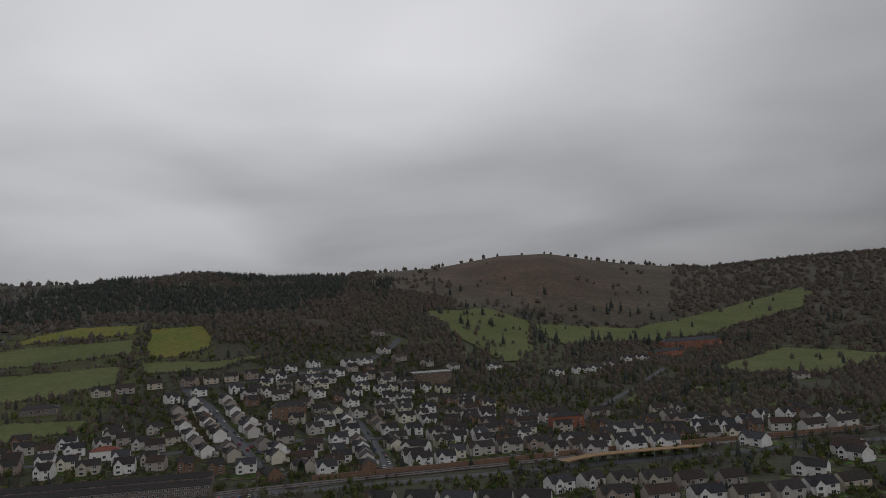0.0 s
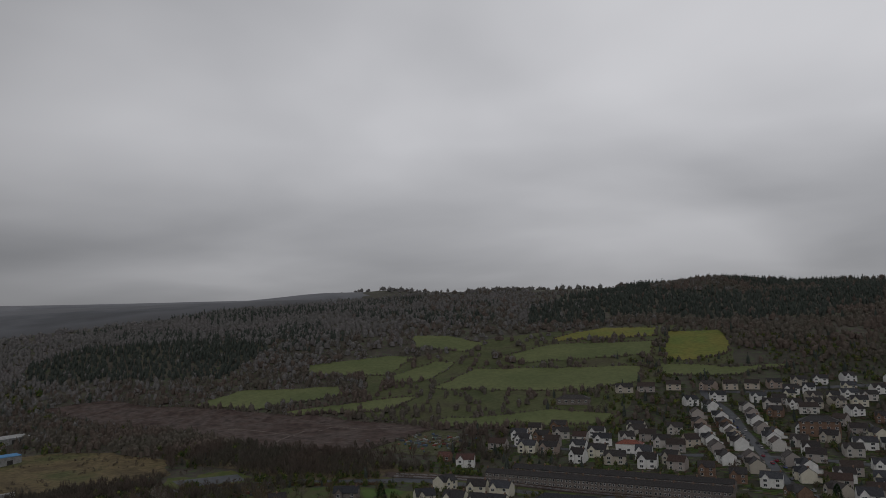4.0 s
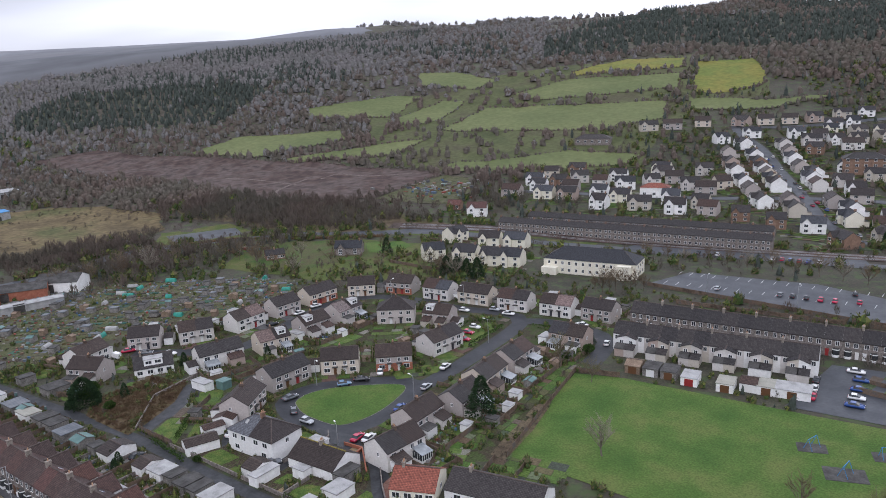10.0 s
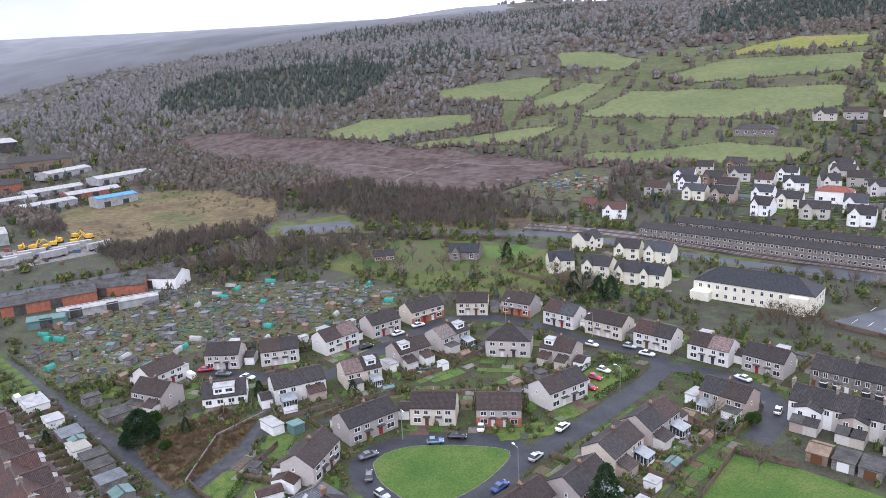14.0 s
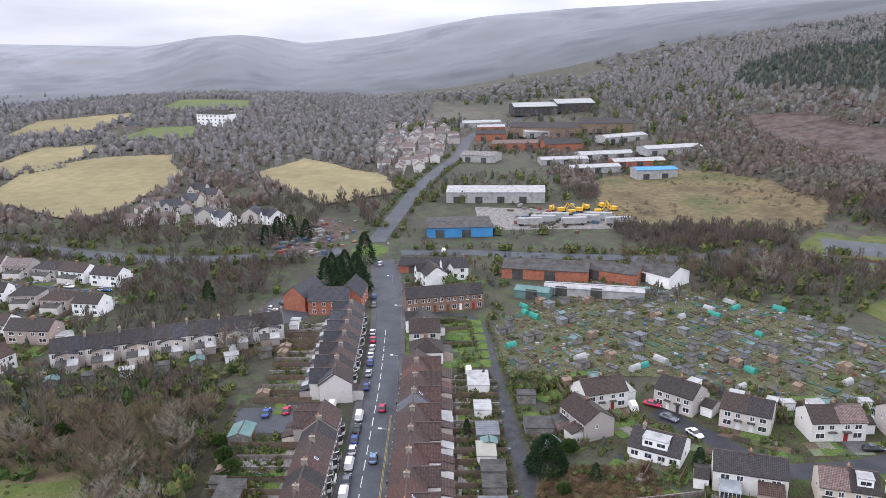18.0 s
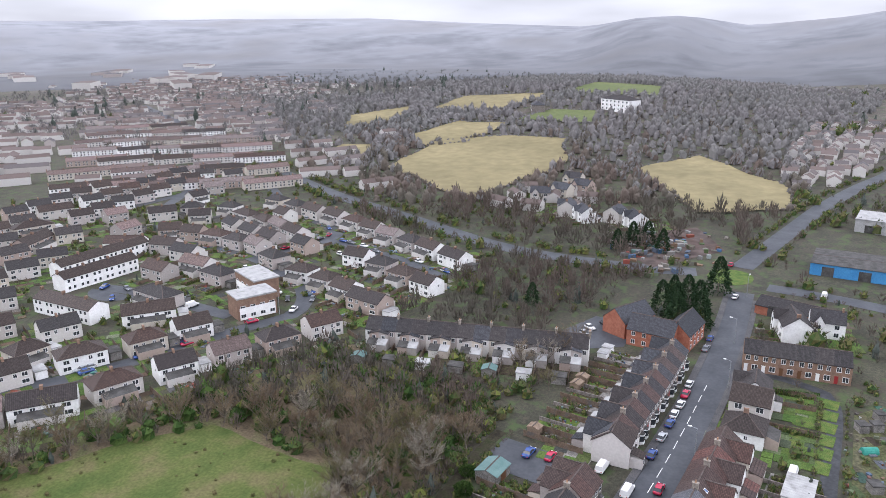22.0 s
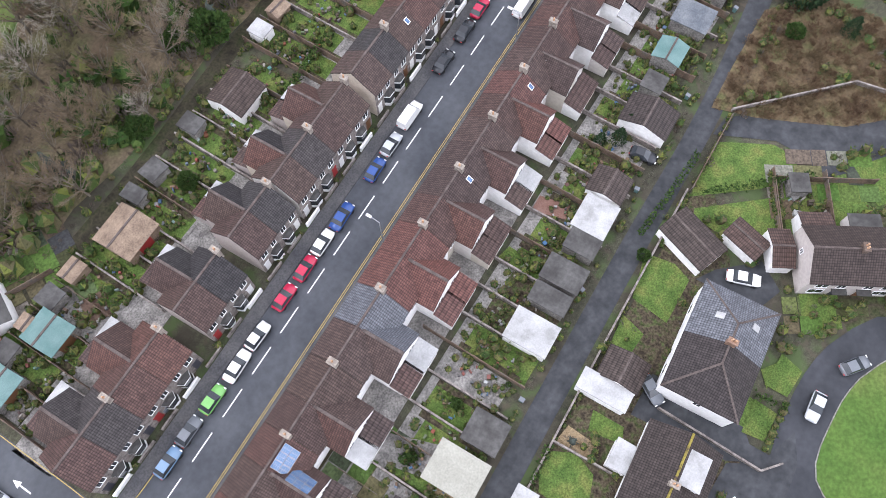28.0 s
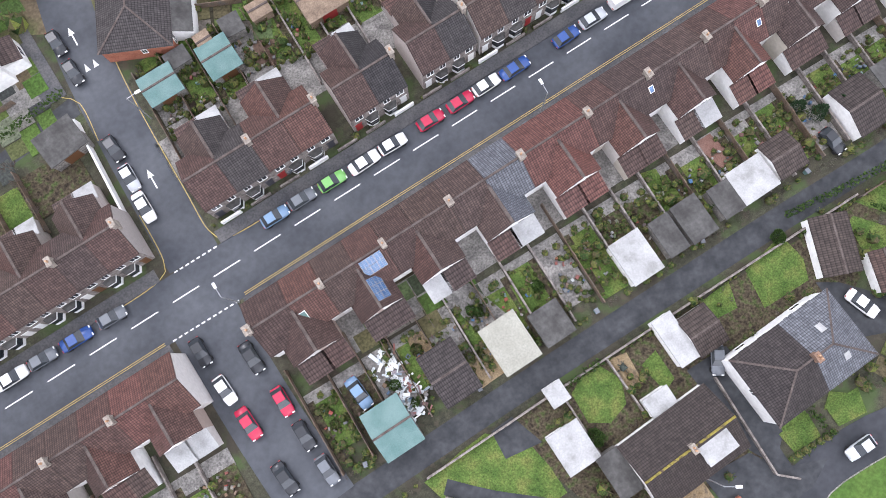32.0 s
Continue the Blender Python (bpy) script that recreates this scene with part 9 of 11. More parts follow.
# estate gardens
for x, y, a, L in CUL + CUL_B:
    a = a % 180
    if face_road(x, y, a):
        a += 180
    c, s = math.cos(radians(a)), math.sin(radians(a))
    for side in (-1, 1):
        cx, cy = x + c * side * L * 0.25, y + s * side * L * 0.25
        bx, by = cx - s * 8.4, cy + c * 8.4
        q = R3.random()
        put(*(("lawn", LAWNM) if q < 0.72 else ("flower_bed", SOILM) if q < 0.9 else ("patio", PATIO)), bx - s * 1.2, by + c * 1.2, a + R3.uniform(-6, 6), L * R3.uniform(0.30, 0.44), R3.uniform(5.5, 8.0), 1, "back garden plot of the semi", "garden", "estate gardens", "structure")
        fx, fy = cx + s * 6.2, cy - c * 6.2
        if any((fx - q) ** 2 + (fy - r) ** 2 < (t + 0.4) ** 2 for q, r, t in CELL.get((int(fx // 20), int(fy // 20)), ()) if t < 6.4):
            continue
        put(*(("lawn", LAWNM) if R3.random() < 0.42 else ("driveway", DRIVEB if R3.random() < 0.65 else DRIVE)), fx, fy, a, L * 0.40, 4.6, 1, "front plot of the semi", "garden", "estate gardens", "structure")
        ex, ey = x + c * side * (L * 0.5 + 1.2), y + s * side * (L * 0.5 + 1.2)
        line_of("fence", FENCE, (ex - s * 4, ey + c * 4), (ex - s * 12.5, ey + c * 12.5), 1, "board fence beside the garden", "fence", "garden boundaries")
        for _ in range(2):
            bush(bx + R3.uniform(-3, 3), by + R3.uniform(-3, 3), R3.uniform(0.6, 1.3), R3.uniform(0.8, 1.5))
        for k in range(14):
            if R3.random() < 0.8:
                MORE.append((ex - s * (4 + k * 0.62) - c * side * 0.5, ey + c * (4 + k * 0.62) - s * side * 0.5, R3.uniform(0.45, 0.95), R3.uniform(0.9, 1.5)))
        clutter_at(bx, by, R3, 12, (0.2, 1.0))
        if R3.random() < 0.75:
            shed(bx - s * 3.0 + c * 1.2 * side, by + c * 3.0 + s * 1.2 * side, R3.uniform(2.2, 3.4), R3.uniform(2, 3), R3.choice(("tan", "grey", "white", "dark", "teal")), a, h=2.0)
    if R3.random() < 0.6:
        g = R3.choice((-1, 1)) * (L * 0.5 + 1.9)
        shed(x + c * g - s * 1.5, y + s * g + c * 1.5, 2.8, 5.2, R3.choice(("grey", "brown", "white", "brown")), a + 180, "side garage of a semi", 2.4)
    line_of("fence", FENCE, (x - c * L * 0.55 - s * 12.6, y - s * L * 0.55 + c * 12.6), (x + c * L * 0.55 - s * 12.6, y + s * L * 0.55 + c * 12.6), 1, "board fence at the garden end", "fence", "garden boundaries")
for rows in (EST_A, EST_B, EST_C):
    for x, y, a, L in rows:
        c, s = math.cos(radians(a)), math.sin(radians(a))
        for side in (-1, 1):
            put(*(("lawn", LAWNM) if R3.random() < 0.65 else ("driveway", DRIVE)), x - s * 7.2 * side, y + c * 7.2 * side, a, L * 0.85, 5, 1, "estate house garden plot", "garden", "estate gardens", "structure")
            if R3.random() < 0.5:
                bush(x - s * 9 * side + R3.uniform(-3, 3), y + c * 9 * side, R3.uniform(0.7, 1.5))
            clutter_at(x - s * 8 * side, y + c * 8 * side, R3, 24, (0.3, 1.7))
        if R3.random() < 0.6:
            shed(x + c * (L * 0.5 + 2.4), y + s * (L * 0.5 + 2.4), 3, 5, R3.choice(("grey", "white", "dark")), a, h=2.3)
# allotments
ALLOT = [(-197, 12), (-231, 39), (-209, 78), (-165, 114), (-140, 122), (-124, 104), (-128, 80), (-134, 56), (-141, 40), (-141, 12), (-141, 3.5), (-178, 0)]
patch("allotment_ground", ALLOT, M["allot"], 0.10, 14, "weedy allotment ground with paths", category="allotments")
bv, bf = [], []


def add_box(x, y, w, d, h, a, z=0.1):
    c, s = math.cos(radians(a)), math.sin(radians(a))
    k = len(bv)
    for zz in (z, z + h):
        for ux, uy in ((-1, -1), (1, -1), (1, 1), (-1, 1)):
            px_, py_ = ux * w / 2, uy * d / 2
            bv.append((x + px_ * c - py_ * s, y + px_ * s + py_ * c, zz + BASE))
    bf.extend(((k + 4, k + 5, k + 6, k + 7), (k, k + 1, k + 5, k + 4), (k + 1, k + 2, k + 6, k + 5), (k + 2, k + 3, k + 7, k + 6), (k + 3, k, k + 4, k + 7)))


BASE = 0.0
R4 = random.Random(51)
cells = []
for i in range(-40, 40):
    for j in range(-40, 40):
        x, y = -170 + i * 4.6 * 0.82 - j * 3.4 * 0.57, 65 + i * 4.6 * 0.57 + j * 3.4 * 0.82
        if inside(x, y, ALLOT):
            cells.append((x, y))
            if R4.random() < 0.72:
                add_box(x, y, R4.uniform(2.4, 4.2), R4.uniform(1.2, 2.8), R4.uniform(0.05, 0.3), 35 + R4.uniform(-6, 6))
tagged(new("vegetable_beds", from_arrays("vegetable_beds", bv, bf, M["beds"])), "dug and weedy allotment beds and sheets", "beds", kind="stuff")
R4.shuffle(cells)
for i, (x, y) in enumerate(cells[:62]):
    shed(x, y, R4.uniform(1.8, 2.8), R4.uniform(2.0, 3.2), R4.choice(("tan", "grey", "dark", "tan", "teal", "grey", "dark", "slate")), 35 + R4.choice((0, 90)), "weathered allotment shed among the beds", 1.9)


def tunnel_mesh(bm):
    for k in range(8):
        a, b = math.pi * k / 8, math.pi * (k + 1) / 8
        quadface(bm, [(-0.5, -0.5 * math.cos(a), math.sin(a)), (0.5, -0.5 * math.cos(a), math.sin(a)), (0.5, -0.5 * math.cos(b), math.sin(b)), (-0.5, -0.5 * math.cos(b), math.sin(b))])
    for x in (-0.5, 0.5):
        bm.faces.new([bm.verts.new((x, -0.5 * math.cos(math.pi * k / 8), math.sin(math.pi * k / 8))) for k in range(9)])


TUN = shared("polytunnel", tunnel_mesh, mat("green_net", [(0.03, 0.20, 0.15), (0.05, 0.26, 0.21)], 1.0, 0.5, fine=0.15))
TUNW = shared("polytunnel", tunnel_mesh, M["flat_white"])
for i, (x, y) in enumerate(cells[70:92]):
    put("polytunnel", TUN if i % 3 else TUNW, x, y, 35 + R4.choice((0, 90)), R4.uniform(2, 5), R4.uniform(1.4, 2.2), R4.uniform(1.2, 1.7), "green netted polytunnel on the allotment" if i % 3 else "white plastic polytunnel on the allotment", "polytunnel", "polytunnels", z=0.1)
for x, y in cells[95:150]:
    bush(x, y, R4.uniform(0.5, 1.2))
for x, y in cells[150:]:
    for _ in range(3):
        clut.append((x + R4.uniform(-2, 2), y + R4.uniform(-2, 2), R4.uniform(0.2, 1.2), R4.uniform(0.2, 0.9), R4.uniform(0.15, 0.8), R4.uniform(0, 180)))
# second allotments below the hillside, the scrapyard and the works yard
for x0, y0, n, sp in ((-199, 293, 120, 22), (-290, -82, 130, 24), (-322, 30, 70, 26), (-207, 147, 26, 9)):
    for _ in range(n):
        clut.append((x0 + R4.gauss(0, sp * 0.6), y0 + R4.gauss(0, sp * 0.4), R4.uniform(0.8, 3.6), R4.uniform(0.8, 2.0), R4.uniform(0.4, 1.8), R4.uniform(0, 180)))
bv, bf = [], []
for x, y, w, d, h, a in clut:
    BASE = lz(x, y)
    add_box(x, y, w, d, h, a, 0.08)
tagged(new("garden_clutter", from_arrays("garden_clutter", bv, bf, M["clutter"])), "scattered bins, toys, pots, sheets and scrap", "clutter", kind="stuff")
MORE += [(-133.0 - 0.03 * k * k + 0.35 * k, 4.4 + 0.62 * k, 0.8 + 0.25 * (k % 3), 1.2) for k in range(22)] + [(-141.3 + 0.9 * (k % 4), 6.2 + 0.6 * k, 0.9, 1.1) for k in range(6)] + [(-29.6 - 1.05 * k, 31.9, 0.5 + 0.1 * (k % 3), 1.0) for k in range(7)] + [(-21.7, 29.6, 0.7, 1.1)]
forest("more_shrubs", MORE, BUSH_T, M["shrub"], "small garden shrubs further off")
# boundary walls and fences that stand alone
for a, b, me, nm, lb in (((13, 48), (3, 98), FENCE, "fence", "long grey board fence beside the field"), ((3, 98), (15, 101), FENCE, "fence", "board fence at the field corner"), ((-71, 8.6), (-85, 22), WALLM, "stone_wall", "pale stone wall along the curved drive"), ((-85, 22), (-88, 38), WALLM, "stone_wall", "pale stone wall along the curved drive"), ((-88, 38), (-84, 42), WALLM, "stone_wall", "pale stone wall along the curved drive"), ((-70, 9.0), (-56, 9.2), FENCE, "fence", "garden fence along the lane"), ((10.4, 10.5), (-10, 9.75), WALLM, "stone_wall", "low stone wall along the lane"), ((-10, 9.75), (-30, 9.2), WALLM, "stone_wall", "low stone wall along the lane"), ((-30, 9.2), (-56, 8.7), WALLM, "stone_wall", "low stone wall along the lane"), ((-126, 164), (-104, 163), FENCE, "fence", "tall brown board fence below the cream houses"), ((-104, 163), (-84, 167), FENCE, "fence", "tall brown board fence below the cream houses"), ((-126, 164), (-127, 180), FENCE, "fence", "tall brown board fence below the cream houses"), ((-15, 186), (70, 178), FENCE, "fence", "brown board fence beside the car park"), ((4, 170), (90, 178), FENCE, "fence", "brown board fence behind the terrace"), ((20, 8.2), (14, 27), FENCE, "fence", "fence beside the lawn")):
    line_of(nm, me, a, b, 1.0, lb, "fence" if nm == "fence" else "wall")
for a, b in (((-46, 97), (-46, 113)), ((-46, 113), (-40, 121)), ((-33, 97), (-34, 117)), ((-26, 122), (-17, 124)), ((-132, -6), (-118, -5)), ((-178, -22), (-182, -8)), ((-56.2, 10.3), (-67, 22.4)), ((-4, 52), (4, 58)), ((-38, -47), (-50, -48)), ((-60, -46), (-60, -58)), ((-75, -46), (-75, -59)), ((-92, -47), (-93, -60))):
    hedge(a, b)

# gardens behind the lower terrace
for i in range(14):
    d = -30 + i * 4.6
    x, y = -160.7 - 0.342 * d, -94.7 + 0.94 * d
    k = R3.random()
    put(*(("lawn", LAWNM) if k < 0.6 else ("flower_bed", SOILM)), x + 0.94 * 9.5, y + 0.342 * 9.5, 20, 8.5, 4.0, 1, "back garden plot behind the lower terrace", "garden", "back gardens", "structure")
    line_of("fence", FENCE, (x + 0.94 * 4 - 0.8, y + 0.342 * 4 + 2.2), (x + 0.94 * 15 - 0.8, y + 0.342 * 15 + 2.2), 1, "weathered board fence between gardens", "fence", "garden boundaries")
    clutter_at(x + 0.94 * 8, y + 0.342 * 8, R3, 8, (0.2, 0.9))
    if i % 2 == 0:
        shed(x + 0.94 * 14.5, y + 0.342 * 14.5, 3.2, 3.8, R3.choice(("teal", "grey", "white", "dark")), 20, h=2.1)
# plots by the side street
for nm, me, x, y, w, d, lb in (("patio", PATIO, 33, -61.5, 6, 5, "timber and slab yard behind the end house"), ("flower_bed", SOILM, 33.5, -47.6, 9, 6.5, "dug garden plot with pots and plants"), ("lawn", LAWNM, 39.5, -46, 4, 8, "small back garden lawn"), ("lawn", LAWNM, 47, -47, 4, 8, "small back garden lawn"), ("flower_bed", SOILM, 43, -47, 3, 8, "planted garden bed"), ("patio", PATIO, 52, -47, 5, 8, "slabbed back yard"), ("lawn", LAWNM, 57, -47, 4, 8, "small back garden lawn"), ("lawn", LAWNM, 40, -62, 6, 8, "garden lawn"), ("driveway", DRIVE, 28.5, -64, 3.5, 12, "paved forecourt beside the end house"), ("lawn", LAWNM, 12, -56.2, 8, 1.8, "narrow grass strip under a brick wall")):
    put(nm, me, x, y, 2, w, d, 1, lb, "garden", "", "structure")
shed(29.6, -51.4, 5.6, 4.6, "dark", 8, "dark felt garage behind a white wall")
line_of("garden_wall", WALLP, (26.9, -53.6), (27.2, -36.5), 1.2, "white rendered wall along the side street", "wall")
for x in (37, 41.4, 45, 49.4, 54, 58.5):
    line_of("fence", FENCE, (x, -42), (x + 0.3, -51.5), 1, "weathered board fence between gardens", "fence", "garden boundaries")
for _ in range(46):
    bush(R3.uniform(28, 60), R3.choice((R3.uniform(-51, -42), R3.uniform(-66, -56))), R3.uniform(0.35, 1.0), R3.uniform(0.8, 1.3))
for _ in range(9):
    clutter_at(R3.uniform(29, 58), R3.uniform(-64, -44), R3, 9, (0.15, 0.6))
hedge((26.6, -58.2), (40, -56.2), 1.4, 1.0)
# low brick walls along the footpath and the forecourt
WALLR = shared("garden_wall", lambda bm: (box(bm, -0.5, 0.5, -0.11, 0.11, 0, 0.8), box(bm, -0.5, 0.5, -0.15, 0.15, 0.8, 0.87)), M["brick"])
for a, b in (((-8.1, 25.7), (-12.2, 29.3)), ((-12.2, 29.3), (-16.3, 32.8)), ((-16.3, 32.8), (-21.5, 32.2)), ((-15.1, 28.2), (-16.3, 32.6)), ((-15.1, 28.1), (-18.8, 28.1))):
    line_of("garden_wall", WALLR, a, b, 1, "low red brick wall beside the footpath", "wall", "brick garden walls")
for a, b in (((9.6, 13.6), (5.6, 17.6)), ((5.6, 17.6), (-1.4, 23.4)), ((-1.4, 23.4), (-6.6, 28.4)), ((-9.4, 9.6), (-9.6, 19.0)), ((-16.6, 9.6), (-17.0, 17.4)), ((-27.0, 18.6), (-26.8, 32.3)), ((-26.8, 32.3), (-29.0, 34.2))):
    line_of("garden_wall", WALLM, a, b, 1, "low grey garden wall", "wall", "low garden walls")
for a, b in (((-35.0, 28.0), (-35.4, 32.0)), ((-9.9, 10.0), (-16.0, 9.5)), ((-46.5, 6.2), (-62, 7.6))):
    hedge(a, b, 1.0, 0.9)
# heap of broken boards in one back yard
rb = random.Random(77)
heap = []
for _ in range(120):
    heap.append((7.2 + rb.gauss(0, 1.0), -1.4 + rb.uniform(-4.6, 5.0), rb.uniform(0.2, 1.5), rb.uniform(0.15, 0.5), rb.uniform(0.04, 0.12), rb.uniform(0, 180)))
bv, bf, BASE = [], [], 0.0
for x, y, w, d, h, a in heap:
    add_box(x, y, w, d, h, a, rb.uniform(0.1, 0.5))
M["boards"] = mat("broken_boards", [(0.62, 0.62, 0.60), (0.50, 0.55, 0.56), (0.70, 0.70, 0.68), (0.20, 0.26, 0.30), (0.30, 0.10, 0.07)], source="island", fine=0.12)
tagged(new("rubble_heap", from_arrays("rubble_heap", bv, bf, M["boards"])), "heap of broken white boards and plaster in a yard", "rubble", kind="stuff")

# garden plots behind and beside the houses: lawns, beds, slabs, gravel
R8 = random.Random(83)
HOMES = [o for o in scene.objects if o.parent is None and o.type == "EMPTY" and "category" in o and o["category"] in ("house", "bungalow", "flats")]
NEAT = [(12, 9), (-48, 7.5), (-50, 20), (-43, 33), (-28, 33), (-17, 44), (-11, 44), (-3, 26), (8, 20)]
bv, bf = [], []
for o in HOMES:
    p = o.matrix_basis.translation
    c, s = o.matrix_basis[0][0], o.matrix_basis[1][0]
    k = math.hypot(c, s)
    c, s, L = c / k, s / k, 11.5 * k
    a = math.degrees(math.atan2(s, c))
    for row_y in (-13.6, -11.0, -8.2, -5.6, 5.6, 8.2, 11.0, 13.6, 16.4):
        u = -L / 2 - 2
        while u < L / 2 + 1:
            w = R8.uniform(2.0, 4.4)
            x, y = p.x + c * (u + w / 2) - s * row_y, p.y + s * (u + w / 2) + c * row_y
            if R8.random() < 0.92 and not inside(x, y, NEAT) and all((x - q) ** 2 + (y - r) ** 2 > (t + 0.6) ** 2 for q, r, t in CELL.get((int(x // 20), int(y // 20)), ()) if t < 6.4):
                BASE = lz(x, y)
                add_box(x, y, w - 0.15, R8.uniform(2.2, 3.0), R8.uniform(0.02, 0.16), a, 0.02)
            u += w
fence_at = []
for o in HOMES:
    p = o.matrix_basis.translation
    c, s = o.matrix_basis[0][0], o.matrix_basis[1][0]
    k = math.hypot(c, s)
    c, s, L = c / k, s / k, 11.5 * k
    a = math.degrees(math.atan2(s, c))
    for u, v0, v1 in ((0.0, 4.6, 14.0), (-L / 2 - 1.2, 4.6, 14.0), (L / 2 + 1.0, -11.0, -4.6), (0.0, -10.5, -5.0)):
        x, y = p.x + c * u - s * (v0 + v1) / 2, p.y + s * u + c * (v0 + v1) / 2
        if R8.random() < 0.85 and not inside(x, y, NEAT) and all((x - q) ** 2 + (y - r) ** 2 > (t + 2.0) ** 2 for q, r, t in CELL.get((int(x // 20), int(y // 20)), ()) if t < 6.4):
            fence_at.append((x, y, a, v1 - v0, u == 0.0))
pv, pf = bv, bf
bv, bf = [], []
for x, y, a, d, mid in fence_at:
    BASE = lz(x, y)
    add_box(x, y, 0.08, d, 1.3 if mid else 1.6, a, 0.02)
tagged(new("garden_fences", from_arrays("garden_fences", bv, bf, M["fence"])), "brown board fences between the house gardens", "fences", kind="stuff")
bv, bf = pv, pf
BASE = 0.0
tagged(new("garden_plots", from_arrays("garden_plots", bv, bf, M["plots"])), "small lawns, dug beds and slabs round the houses", "gardens", kind="stuff")

# ---- roof panels, lamps ----


def solar_panel(m, w, d):
    bm = bmesh.new()
    box(bm, -w / 2, w / 2, -d / 2, d / 2, 0, 0.05)
    ob = part("solar_panel", bm, M["solar"])
    tagged(ob, "blue solar panel fixed on the tiled roof", "solar panel", "solar panels")
    bm = bmesh.new()
    for k in range(1, 4):
        box(bm, -w / 2, w / 2, -d / 2 + k * d / 4 - 0.012, -d / 2 + k * d / 4 + 0.012, 0.05, 0.056)
    for y_ in (-d / 2, d / 2 - 0.03):
        box(bm, -w / 2, w / 2, y_, y_ + 0.03, 0.05, 0.06)
    for x_ in (-w / 2, -0.012, w / 2 - 0.03):
        box(bm, x_, x_ + 0.03, -d / 2, d / 2, 0.05, 0.06)
    part("panel_frame", bm, M["metal"], ob, "pale metal frame and cell lines")
    ob.matrix_basis = m


for i in range(3):
    for j in range(2):
        x, v = 1.35 + i * 1.02, 10.75 + j * 0.92
        solar_panel(pose(x, yc(x) + v, 8.06 - (v - 10.0) * 0.75 + 0.12, -36.9, 0, 1.9), 0.98, 1.1)
        x, v = 3.75 - j * 0.86, 12.9 + i * 1.02
        solar_panel(pose(x, yc(x) + v, 7.52 - (4.4 - x) * 0.965 + 0.10, 0, -43, 1.9), 1.1, 0.98)


def rooflight(x, v, up, w=0.7, d=0.95, big=False):
    bm = bmesh.new()
    box(bm, -w / 2, w / 2, -d / 2, d / 2, 0, 0.07)
    ob = tagged(part("rooflight", bm, M["white"]), "white framed rooflight set in the tiled roof", "rooflight", "rooflights")
    bm = bmesh.new()
    box(bm, -w / 2 + 0.08, w / 2 - 0.08, -d / 2 + 0.08, d / 2 - 0.08, 0.071, 0.078)
    part("pane", bm, M["teal"] if big else M["solar"], ob)
    ob.matrix_basis = pose(x, yc(x) + v, 8.08 - abs(v - up) * 0.75 + 0.02, -36.9 if v > up else 36.9, 0, 1.9)


for x, v, big in ((13.0, 12.0, True), (-38.5, 11.6, False), (-55.0, 11.8, False), (-60.0, 12.0, False), (-77.0, 11.5, False), (-95.0, 11.9, False), (-118.0, 11.6, False)):
    rooflight(x, v, 10.0, 1.5 if big else 0.7, 1.5 if big else 0.95, big)
for x, v in ((-55.0, -8.4), (-66.0, -8.3), (-90.0, -8.4)):
    rooflight(x, v, -10.0)


def bin_mesh(bm):
    box(bm, -0.27, 0.27, -0.32, 0.32, 0.06, 0.98)
    for v in bm.verts:
        if v.co.z < 0.5:
            v.co.x, v.co.y = v.co.x * 0.8, v.co.y * 0.8


BINS = [shared("wheelie_bin", bin_mesh, M[k]) for k in ("teal", "car_black", "car_grey")]
LID = shared("lid", lambda bm: box(bm, -0.29, 0.29, -0.36, 0.34, 0.98, 1.05), M["car_grey"])
for i in range(26):
    x = 16 - i * 5.7 + R3.uniform(-1.4, 1.4)
    y = yc(x) + (5.45 if i % 2 else -6.5) if i % 3 else yc(x) + 30.9
    b = put("wheelie_bin", BINS[i % 3], x, y, R3.uniform(-20, 20), 1, 1, 1, ("dark green" if i % 3 == 0 else "black" if i % 3 == 1 else "grey") + " wheelie bin standing by a wall", "bin", "wheelie bins", z=0.05)
    new("lid", LID).parent = b


def street_lamp(x, y, a, z=0.0):
    root = empty("street_lamp", "grey steel street lamp with a curved arm", "street lamp", "street lamps")
    bm = bmesh.new()
    bmesh.ops.create_cone(bm, cap_ends=True, segments=8, radius1=0.11, radius2=0.06, depth=7.6, matrix=Matrix.Translation((0, 0, 3.8)))
    part("pole", bm, M["metal"], root)
    bm = bmesh.new()
    bmesh.ops.create_cone(bm, cap_ends=True, segments=6, radius1=0.05, radius2=0.04, depth=1.5, matrix=pose(0.65, 0, 7.75, 0, 80, 0))
    part("arm", bm, M["metal"], root)
    bm = bmesh.new()
    box(bm, 1.2, 1.95, -0.16, 0.16, 7.78, 7.95)
    box(bm, 1.3, 1.85, -0.12, 0.12, 7.74, 7.78, 1)
    part("lamp_head", bm, [M["white"], M["glass"]], root)
    root.matrix_basis = pose(x, y, lz(x, y) + z, 0, 0, a)
    return root


for x, y, a in [(20.0, -21.0, -90)] + [(xx, yc(xx) + 5.0, -90) for xx in (-27, -64, -100, -138, -176, 62)] + [(-19, 28, 150), (-52.5, 52, -20), (-22, 58, 170), (-30.5, 104, 180), (-60, 131, -90), (-88, 122.5, 90), (-150, -163, 90), (-185, -205, 0), (-248, -40, 180), (18.2, -49, 180), (-206, -34, -90), (10, 184, 90), (40, 186, 90)]:
    street_lamp(x, y, a)

# ---- vehicles ----


